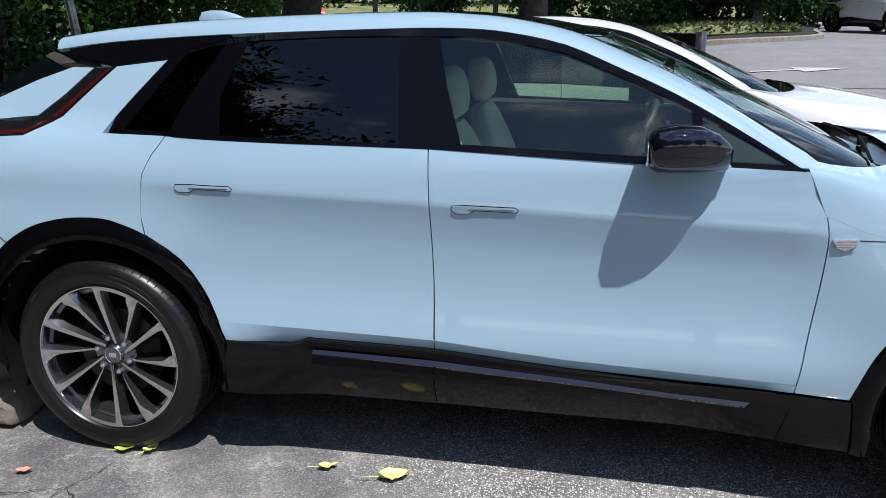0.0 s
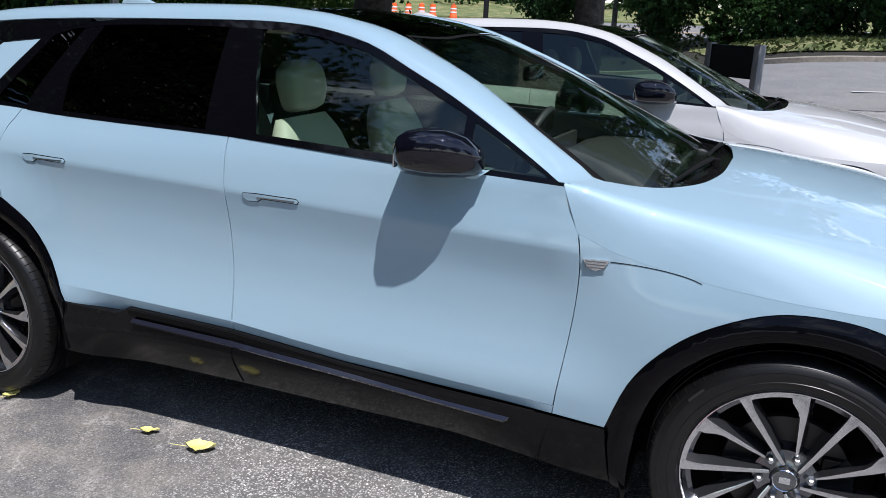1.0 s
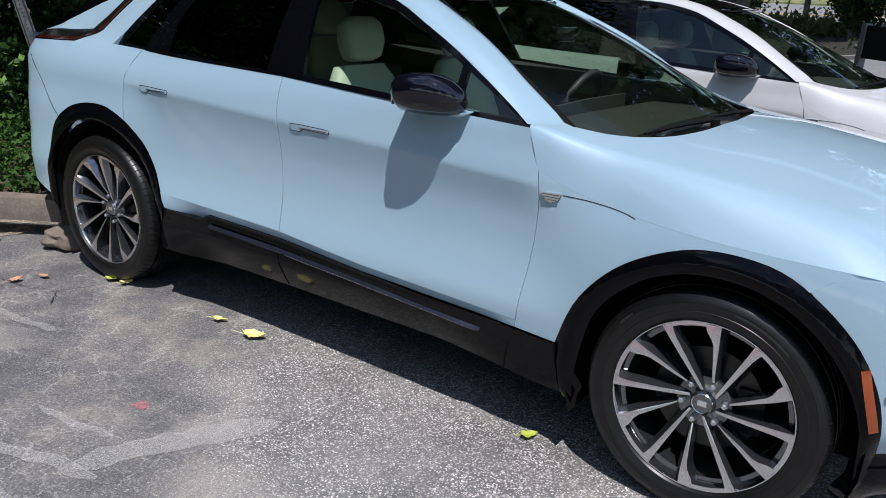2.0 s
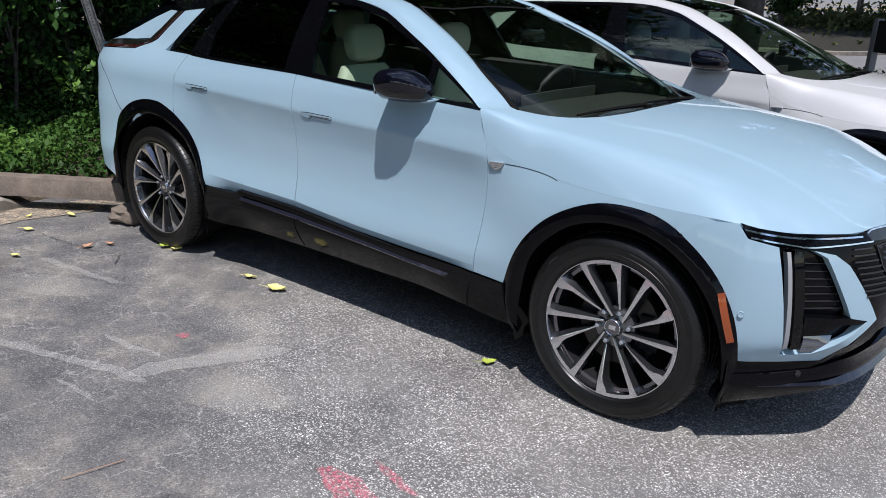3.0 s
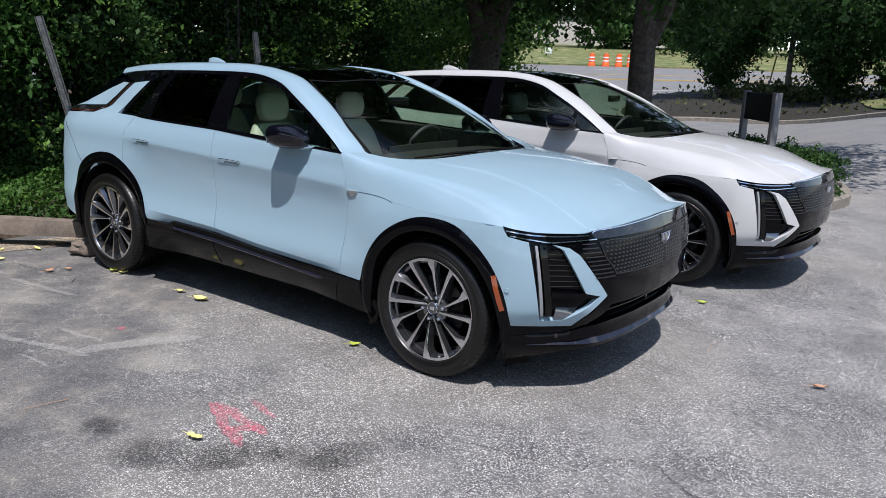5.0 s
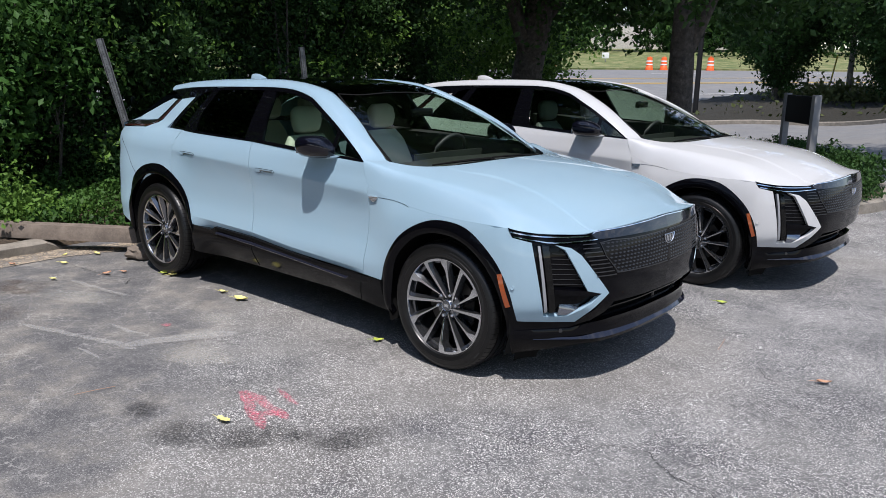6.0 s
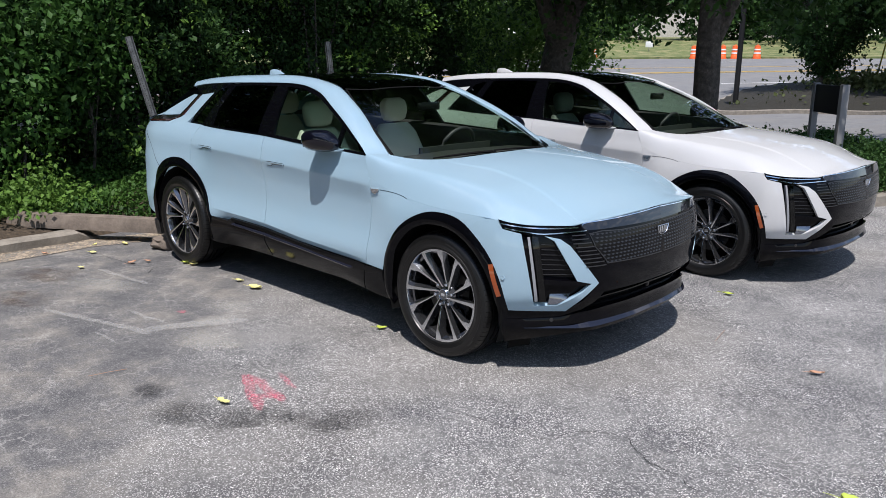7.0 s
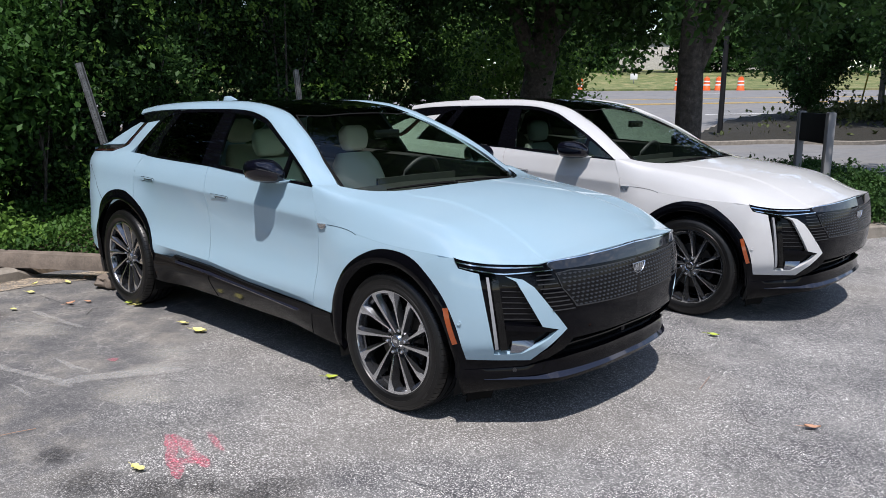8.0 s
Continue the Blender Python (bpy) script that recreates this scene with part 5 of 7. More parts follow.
        scratch = blend(m, 1.0, lines.outputs["Color"], patchy.outputs["Color"], "MULTIPLY")
        smooth = blend(m, scratch, smooth, (0.37, 0.355, 0.335))
        keep = ramp(m, span, "Result", [(0.0, (1, 1, 1)), (1.0, (0.26, 0.26, 0.26))])
        f = blend(m, 1.0, f, keep.outputs["Color"], "MULTIPLY")
        c = blend(m, mask, c, smooth)
    c = blend(m, f, c, stone)
    dust = ramp(m, noise_tex(m, 4.2, 9, 0.78), "Fac", [(0.57, (0, 0, 0)), (0.66, (0.26, 0.26, 0.26))])
    c = blend(m, dust.outputs["Color"], c, (0.36, 0.34, 0.31))
    t.links.new(c, bsdf(m).inputs["Base Color"])
    bump(m, fine.outputs["Fac"], 0.15, 0.003)
    return m


ASPHALT = asphalt("worn_asphalt", (0.058, 0.058, 0.062), (0.150, 0.147, 0.143), (0.63, 0.61, 0.585), 1.0, True)
ROAD = asphalt("pale_road_asphalt", (0.145, 0.145, 0.146), (0.185, 0.182, 0.178), (0.26, 0.255, 0.25), 0.3)


def decal(name, colour, rough, scale, lo, hi, strength=1.0, soft=None):
    """A thin stain or paint film, broken up by grain so that the asphalt shows through."""
    m = material(name, colour, rough)
    n = noise_tex(m, scale, 8, 0.75)
    g = noise_tex(m, scale * 9, 3, 0.6)
    a = ramp(m, n, "Fac", [(lo, (0, 0, 0)), (hi, (strength,) * 3)])
    b = ramp(m, g, "Fac", [(0.38, (0.25, 0.25, 0.25)), (0.55, (1, 1, 1))])
    al = blend(m, 1.0, a.outputs["Color"], b.outputs["Color"], "MULTIPLY")
    if soft is not None:
        # fades out towards the rim of the film, by the unit disc in its own coordinates
        t = m.node_tree
        grad = t.nodes.new("ShaderNodeTexGradient")
        grad.gradient_type = "SPHERICAL"
        t.links.new(coords(m, "Generated"), t.nodes.new("ShaderNodeMapping").inputs["Vector"])
        mp = [k for k in t.nodes if k.bl_idname == "ShaderNodeMapping"][-1]
        mp.inputs["Location"].default_value = (-1, -1, 0)
        mp.inputs["Scale"].default_value = (2, 2, 0)
        t.links.new(mp.outputs[0], grad.inputs["Vector"])
        al = blend(m, 1.0, al, ramp(m, grad, "Fac", [(0.0, (0, 0, 0)), (soft, (1, 1, 1))]).outputs["Color"], "MULTIPLY")
    m.node_tree.links.new(al, bsdf(m).inputs["Alpha"])
    return m


SPRAY = decal("pink_spray_paint", (0.80, 0.13, 0.21), 0.8, 70, 0.40, 0.62, 0.62)
OIL = decal("dark_oil_stain", (0.022, 0.021, 0.022), 0.6, 6, 0.33, 0.50, 0.50, 0.7)
RUST = decal("brown_rust_stain", (0.12, 0.075, 0.045), 0.85, 6, 0.42, 0.60, 0.5, 0.7)
GRIT = decal("pale_grit", (0.46, 0.44, 0.40), 0.95, 120, 0.40, 0.60, 0.7, 0.7)
OLD_LINE = decal("worn_white_line", (0.50, 0.485, 0.46), 0.9, 130, 0.38, 0.60, 0.62)
SAND = decal("tan_gutter_grit", (0.38, 0.31, 0.23), 0.95, 6, 0.32, 0.55, 0.9)
CRACK = material("open_crack", (0.02, 0.019, 0.018), 0.95)

ground_bm = bmesh.new()
ys = [-300, -60, -20, 0, 4.5] + [5 + k * 1.0 for k in range(76)] + [100, 200, 400]
skin(ground_bm, [[Vector((x, y, ground_z(x, y))) for y in ys] for x in (-400, -100, -40, -15, -6, -3, -2, -1, 0, 1, 2, 3, 4, 5, 6, 10, 15, 40, 100, 400)])
ground = tagged(part("ground", tidy(ground_bm), ASPHALT), "worn grey asphalt car park with pale specks", "ground", kind="structure")
road_bm = bmesh.new()
ys = [11 + k * 1.0 for k in range(70)]
skin(road_bm, [[Vector((x, y, ground_z(x, y) + 0.008)) for y in ys] for x in (-100, -40, -15, -6, -3, -2, -1, 0, 1, 2, 3, 4, 5, 6, 10, 15, 40)])
tagged(part("road", tidy(road_bm), ROAD), "pale sun-bleached asphalt road", "road", kind="structure")


def flat_patch(name, pts, mat, z, label, category="stain", closed_round=True):
    """A flat film on the ground with an uneven rim."""
    if closed_round:
        pts = rounded(pts, 4, True)
    bm = bmesh.new()
    cx, cy = sum(p[0] for p in pts) / len(pts), sum(p[1] for p in pts) / len(pts)
    mid = bm.verts.new((0, 0, 0))
    vs = [bm.verts.new((p[0] - cx, p[1] - cy, 0)) for p in pts]
    for i in range(len(vs)):
        bm.faces.new((mid, vs[i], vs[(i + 1) % len(vs)]))
    bmesh.ops.recalc_face_normals(bm, faces=bm.faces[:])
    ob = part(name, bm, mat)
    ob.location = (cx, cy, z)
    return tagged(ob, label, category, kind="structure")


def blob(x, y, rx, ry, turn=0.0, seed=0):
    r = random.Random(seed)
    out = []
    for k in range(14):
        t = 2 * math.pi * k / 14
        q = r.uniform(0.8, 1.15)
        u, v = rx * q * math.cos(t), ry * q * math.sin(t)
        out.append((x + u * math.cos(turn) - v * math.sin(turn), y + u * math.sin(turn) + v * math.cos(turn)))
    return out


def ribbon(pts, width, z, seed=0, jag=0.0, step=0.05):
    """A flat uneven band along a line."""
    r = random.Random(seed)
    P = [Vector(p) for p in pts]
    fine = []
    for a, b in zip(P, P[1:]):
        n = max(1, int((b - a).length / step))
        for k in range(n):
            fine.append(a.lerp(b, k / n) + Vector((r.uniform(-jag, jag), r.uniform(-jag, jag))))
    fine.append(P[-1])
    rows = []
    for i, p in enumerate(fine):
        d = (fine[min(i + 1, len(fine) - 1)] - fine[max(0, i - 1)]).normalized()
        n = Vector((-d.y, d.x)) * width / 2 * (r.uniform(0.5, 1.4) if width < 0.02 else r.uniform(0.8, 1.15) if width < 0.2 else 1.0) * (0.35 if i in (0, len(fine) - 1) else 1)
        rows.append([(p.x + n.x, p.y + n.y, z), (p.x - n.x, p.y - n.y, z)])
    bm = skin(bmesh.new(), rows)
    bmesh.ops.recalc_face_normals(bm, faces=bm.faces[:])
    return bm


# sealer patches, stains, old paint and cracks
for k, (x, y, a, b, tn) in enumerate(((2.73, -2.46, 0.26, 0.14, 0.75), (3.00, -2.27, 0.30, 0.13, 0.9), (2.36, -2.44, 0.15, 0.11, 0.4), (3.36, -1.96, 0.32, 0.12, 0.9), (3.17, -2.10, 0.10, 0.08, 0.6))):
    flat_patch("oil_stain", blob(x, y, a, b, tn, 10 + k), OIL, 0.0045 + 0.0003 * k, "dark oil stain on the asphalt")
for k, (x, y, a, b, tn) in enumerate(((-0.45, -1.95, 0.55, 0.18, 0.55), (0.1, -2.35, 0.45, 0.2, 0.5))):
    flat_patch("rust_stain", blob(x, y, a, b, tn, 30 + k), RUST, 0.0040 + 0.0003 * k, "brown stain on the asphalt")
for k, (x, y, a, b, tn) in enumerate(((1.86, -1.84, 0.32, 0.17, 0.5), (1.38, -1.35, 0.22, 0.14, 0.2), (0.2, -1.75, 0.5, 0.14, 0.55), (2.05, -1.78, 0.16, 0.06, 0.6), (1.55, -1.62, 0.3, 0.10, 1.2))):
    flat_patch("grit_patch", blob(x, y, a, b, tn, 40 + k), GRIT, 0.0050 + 0.0003 * k, "pale loose grit on the asphalt")
for k, (p, w) in enumerate((([(0.55, -2.31), (0.84, -2.22), (1.31, -2.07), (1.52, -2.03)], 0.055), ([(0.96, -1.90), (1.15, -1.89), (1.34, -1.85)], 0.035), ([(1.21, -2.26), (1.51, -2.26)], 0.025), ([(1.40, -2.04), (1.50, -1.80), (1.62, -1.58), (1.72, -1.42)], 0.12), ([(-0.3, -1.6), (0.4, -1.5)], 0.05))):
    tagged(part("worn_line", ribbon(p, w, 0.0062 + 0.0002 * k, 60 + k, 0.01), OLD_LINE), "worn trace of white line paint", "line", "worn traces", "structure")
for k, p in enumerate(([(3.68, -1.50), (3.77, -1.456), (3.93, -1.42), (4.08, -1.40), (4.20, -1.385), (4.25, -1.36), (4.25, -1.27), (4.31, -1.17), (4.38, -1.13), (4.45, -1.10), (4.50, -1.09), (4.57, -1.16), (4.66, -1.22), (4.73, -1.24), (4.83, -1.24), (4.90, -1.29), (4.98, -1.30)], [(4.51, 0.32), (4.57, 0.23), (4.67, 0.19)],
                       [(-0.79, -1.37), (-0.5, -1.35), (-0.23, -1.32), (-0.03, -1.24), (0.1, -1.35)], [(0.05, -1.05), (-0.1, -1.45)])):
    tagged(part("crack", ribbon(p, 0.004, 0.0075 + 0.0002 * k, 80 + k, 0.007, 0.02), CRACK), "thin open crack in the asphalt", "crack", "cracks", "structure")
spray = thing("spray_mark", "faded pink spray-paint survey mark on the asphalt", "paint mark", kind="structure")
for k, (p, w) in enumerate((([(2.53, -1.965), (2.775, -2.075), (2.99, -2.166)], 0.060), ([(2.555, -1.945), (2.78, -1.985), (2.99, -2.02)], 0.058), ([(2.80, -2.10), (2.94, -1.985)], 0.055), ([(2.64, -1.815), (2.78, -1.842), (2.89, -1.872)], 0.040))):
    part("stroke", ribbon(p, w, 0.0090 + 0.0003 * k, 90 + k, 0.012), SPRAY, spray)
flat_patch("spray_dot", blob(1.24, -1.66, 0.035, 0.03, 0, 97), SPRAY, 0.0086, "pink spray-paint dot on the asphalt", "paint mark")

# ---- concrete kerb and displaced parking stop ----


def concrete(name, tone):
    m = material(name, tone, 0.9)
    n = noise_tex(m, 7, 8, 0.72)
    f = noise_tex(m, 60, 5, 0.7)
    c = blend(m, ramp(m, n, "Fac", [(0.35, (0, 0, 0)), (0.65, (1, 1, 1))]).outputs["Color"], tuple(0.55 * k for k in tone), tone)
    c = blend(m, ramp(m, f, "Fac", [(0.5, (0, 0, 0)), (0.75, (0.5, 0.5, 0.5))]).outputs["Color"], c, tuple(1.25 * k for k in tone))
    m.node_tree.links.new(c, bsdf(m).inputs["Base Color"])
    bump(m, f.outputs["Fac"], 0.6, 0.008)
    return m


CONCRETE = concrete("stained_concrete", (0.26, 0.23, 0.19))
STOP_CONCRETE = concrete("weathered_brown_concrete", (0.20, 0.162, 0.132))
KERB_PALE = concrete("pale_kerb_concrete", (0.50, 0.46, 0.40))


def prism(points, profile, jitter=0.0, seed=0):
    """Sweeps a (across, up) profile along a line of (x, y, z)."""
    r = random.Random(seed)
    P = [Vector(p) for p in points]
    rows = []
    for i, p in enumerate(P):
        d = P[min(i + 1, len(P) - 1)] - P[max(0, i - 1)]
        d.z = 0
        d.normalize()
        n = Vector((d.y, -d.x, 0))
        rows.append([p + n * (a + r.uniform(-jitter, jitter)) + Vector((0, 0, b + r.uniform(-jitter, jitter))) for a, b in profile])
    return tidy(skin(bmesh.new(), rows, True, True), 40)


def steps(a, b, n):
    A, B = Vector(a), Vector(b)
    return [A.lerp(B, k / n) for k in range(n + 1)]


stop = tagged(part("parking_stop", prism(steps((-2.12, -1.66, 0.12), (-0.60, -0.50, 0.095), 24), [(0.085, 0.0), (0.085, 0.05), (0.06, 0.13), (-0.05, 0.135), (-0.085, 0.05), (-0.085, 0.0)], 0.003, 4), STOP_CONCRETE), "weathered concrete parking stop lying askew on the kerb", "parking stop")
kerb_profile = [(0.0, -0.05), (0.015, 0.085), (-0.01, 0.105), (-0.14, 0.108), (-0.16, -0.05)]
for a, b in (((-1.33, -9.5, 0.0), (-1.44, -1.30, 0.0)), ((-1.22, -0.60, 0.0), (-1.25, 7.5, 0.0))):
    tagged(part("kerb", prism(steps(a, b, 60), kerb_profile, 0.004, 6), CONCRETE), "low stained concrete kerb at the bay's end", "kerb", kind="structure")
tagged(part("kerb_drop", prism(steps((-1.44, -1.30, 0.0), (-1.46, -1.12, -0.09), 6), kerb_profile, 0.002, 9), CONCRETE), "broken sloping end of the concrete kerb", "kerb", kind="structure")
lump_bm = bmesh.new()
bmesh.ops.create_icosphere(lump_bm, subdivisions=3, radius=1.0)
_r = random.Random(8)
for v in lump_bm.verts:
    q = 1 + 0.10 * math.sin(5 * v.co.x + 3 * v.co.y) + 0.07 * math.sin(9 * v.co.z + 4 * v.co.y) + _r.uniform(-0.03, 0.03)
    v.co = Vector((-0.63 + 0.13 * q * v.co.x, -0.74 + 0.20 * q * v.co.y, max(0.0, 0.05 + 0.085 * q * v.co.z)))
tagged(part("concrete_lump", tidy(lump_bm, 60), STOP_CONCRETE), "broken brown lump of concrete behind the rear tyre", "concrete lump")
tagged(part("gutter_grit", ribbon([(-1.20, -9.0), (-1.22, -5), (-1.26, -2.0), (-1.30, -1.3), (-1.12, -0.6), (-1.0, 1.0), (-1.05, 6)], 0.34, 0.010, 51, 0.0), SAND), "tan grit and leaf litter along the kerb", "grit", kind="structure")

GALV = material("galvanised_steel", (0.32, 0.33, 0.33), 0.5, 0.8)
_g = noise_tex(GALV, 30, 6)
GALV.node_tree.links.new(ramp(GALV, _g, "Fac", [(0.3, (0.07, 0.07, 0.07)), (0.7, (0.21, 0.215, 0.215))]).outputs["Color"], bsdf(GALV).inputs["Base Color"])
HOLE = material("punched_hole", (0.02, 0.02, 0.02), 0.9)


def channel_post(base, tip, face):
    """A U-channel sign post with a row of punched holes."""
    A, B = Vector(base), Vector(tip)
    ax = (B - A).normalized()
    fv = Vector(face)
    fv = (fv - ax * fv.dot(ax)).normalized()
    sv = ax.cross(fv)
    post = tagged(new("sign_post"), "bare leaning galvanised channel post in the undergrowth", "post", "sign posts")
    prof = [(-0.038, 0.0), (-0.030, 0.0), (-0.018, 0.026), (0.018, 0.026), (0.030, 0.0), (0.038, 0.0), (0.038, 0.005), (0.031, 0.005), (0.021, 0.032), (-0.021, 0.032), (-0.031, 0.005), (-0.038, 0.005)]
    bm = skin(bmesh.new(), [[P + sv * a + fv * b for a, b in prof] for P in (A, A.lerp(B, 0.5), B)], True, True)
    part("channel", tidy(bm, 30), GALV, post)
    n = int((B - A).length / 0.026)
    bm = bmesh.new()
    for k in range(2, n - 1):
        c = A + ax * (k * 0.026) + fv * 0.0335
        vs = [bm.verts.new(c + 0.0048 * (math.cos(t) * sv + math.sin(t) * ax)) for t in [2 * math.pi * q / 8 for q in range(8)]]
        bm.faces.new(vs)
    part("punched_hole", bm, HOLE, post)["kind"] = "stuff"
    return post


channel_post((-1.72, -0.02, 0.0), (-2.07, -0.34, 1.945), (0.9, -0.6, 0))
channel_post((-2.46, 2.80, 0.0), (-2.57, 2.66, 1.95), (0.9, -0.6, 0))


# ---- foliage ----
def leaf_material(name, a, b, c, through_light=0.3):
    m = material(name, a, 0.55, Specular_IOR_Level=0.18)
    g = m.node_tree.nodes.new("ShaderNodeNewGeometry")
    r = ramp(m, g, "Random Per Island", [(0.0, a), (0.5, b), (0.9, c), (1.0, tuple(1.25 * k for k in c))])
    big = noise_tex(m, 0.9, 3, 0.6)
    col = blend(m, ramp(m, big, "Fac", [(0.38, (0, 0, 0)), (0.62, (0.6, 0.6, 0.6))]).outputs["Color"], r.outputs["Color"], tuple(1.6 * k for k in c))
    m.node_tree.links.new(col, bsdf(m).inputs["Base Color"])
    t = m.node_tree
    tr = t.nodes.new("ShaderNodeBsdfTranslucent")
    t.links.new(col, tr.inputs["Color"])
    mix = t.nodes.new("ShaderNodeMixShader")
    mix.inputs[0].default_value = through_light
    t.links.new(bsdf(m).outputs[0], mix.inputs[1])
    t.links.new(tr.outputs[0], mix.inputs[2])
    t.links.new(mix.outputs[0], t.nodes["Material Output"].inputs["Surface"])
    return m


LEAF_WOODS = leaf_material("woodland_leaf", (0.013, 0.032, 0.010), (0.021, 0.050, 0.014), (0.036, 0.078, 0.020))
# woodland leaf again, with the inner shade put into a darker green
LEAF_DEEP = leaf_material("shade_darkened_leaf", (0.010, 0.024, 0.008), (0.016, 0.038, 0.011), (0.024, 0.054, 0.015), 0.15)
LEAF_IVY = leaf_material("ground_ivy_leaf", (0.020, 0.055, 0.012), (0.034, 0.085, 0.017), (0.055, 0.115, 0.024))
LEAF_TREE = leaf_material("street_tree_leaf", (0.016, 0.042, 0.012), (0.026, 0.064, 0.016), (0.044, 0.092, 0.023))
LEAF_ISLAND = leaf_material("island_tree_leaf", (0.009, 0.025, 0.007), (0.014, 0.038, 0.010), (0.028, 0.066, 0.016), 0.18)
LEAF_TUFT = leaf_material("dull_grass_blade", (0.022, 0.034, 0.010), (0.034, 0.048, 0.014), (0.052, 0.062, 0.020), 0.2)
# lighter than the woodland leaf, so that shaded maples look sunlit
LEAF_MAPLE = leaf_material("maple_leaf", (0.018, 0.050, 0.011), (0.028, 0.072, 0.015), (0.040, 0.095, 0.019), 0.3)
LEAF_GRASS = leaf_material("tall_grass_blade", (0.06, 0.085, 0.025), (0.09, 0.115, 0.04), (0.13, 0.145, 0.06), 0.3)
# yellow-green foliage, its colour lightened further to carry sunlight
LEAF_LIGHT = leaf_material("sun_lightened_leaf", (0.055, 0.115, 0.02), (0.085, 0.165, 0.03), (0.11, 0.20, 0.038))


def bark_material():
    m = material("dark_bark", (0.05, 0.04, 0.032), 0.9)
    n = noise_tex(m, 14, 8, 0.7)
    m.node_tree.links.new(ramp(m, n, "Fac", [(0.3, (0.022, 0.019, 0.015)), (0.55, (0.075, 0.064, 0.054)), (0.8, (0.18, 0.16, 0.135))]).outputs["Color"], bsdf(m).inputs["Base Color"])
    bump(m, n.outputs["Fac"], 0.9, 0.03)
    return m


BARK = bark_material()


def leaves(centres, size, seed, up=0.4):
    """Folded leaves at given centres: two triangles each, bent at the midrib."""
    r = np.random.default_rng(seed)
    n = len(centres)
    d = r.normal(size=(n, 3))
    d /= np.linalg.norm(d, axis=1, keepdims=True)
    nrm = r.normal(size=(n, 3)) + np.array((0, 0, up * 2))
    nrm -= (nrm * d).sum(1, keepdims=True) * d
    nrm /= np.linalg.norm(nrm, axis=1, keepdims=True)
    side = np.cross(d, nrm)
    s = (size * r.uniform(0.6, 1.3, n))[:, None]
    a = centres - d * s * 0.5
    b = centres + side * s * 0.30 + nrm * s * 0.10
    c = centres + d * s * 0.5
    e = centres - side * s * 0.30 + nrm * s * 0.10
    co = np.stack([a, b, c, e], 1).reshape(-1, 3)
    i = np.arange(n) * 4
    tris = np.concatenate([np.stack([i, i + 1, i + 2], 1), np.stack([i, i + 2, i + 3], 1)])
    return co, tris


def leaf_mesh(name, centres, size, mat, seed, parent=None, up=0.4):
    co, tris = leaves(centres, size, seed, up)
    me = bpy.data.meshes.new(name)
    me.vertices.add(len(co))
    me.vertices.foreach_set("co", co.astype(np.float32).ravel())
    me.loops.add(len(tris) * 3)
    me.loops.foreach_set("vertex_index", tris.astype(np.int32).ravel())
    me.polygons.add(len(tris))
    me.polygons.foreach_set("loop_start", np.arange(len(tris), dtype=np.int32) * 3)
    me.update(calc_edges=True)
    me.materials.append(mat)
    ob = new(name, me)
    if parent is not None:
        ob.parent = parent
    return ob


def sprays(r, heads, per, length, spread):
    """Leaf centres strung along drooping twigs that start at the given heads."""
    n = len(heads)
    d = r.normal(size=(n, 3)) * np.array((1, 1, 0.5)) + np.array((0.25, 0, -0.15))
    d /= np.linalg.norm(d, axis=1, keepdims=True)
    u = r.uniform(0, 1, (n, per, 1))
    pts = heads[:, None, :] + d[:, None, :] * u * length * r.uniform(0.5, 1.5, (n, 1, 1)) + r.normal(size=(n, per, 3)) * spread
    pts[:, :, 2] -= (u[:, :, 0] ** 2) * 0.15 * length
    return pts.reshape(-1, 3)


def crown_points(r, centre, radii, count, per, spread, hollow=0.5):
    d = r.normal(size=(count, 3))
    d /= np.linalg.norm(d, axis=1, keepdims=True)
    rad = r.uniform(hollow, 1.0, (count, 1)) ** 0.7 * r.uniform(0.78, 1.18, (count, 1))
    heads = np.array(centre) + d * rad * np.array(radii)
    return sprays(r, heads, per, spread * 2.2, spread * 0.45)


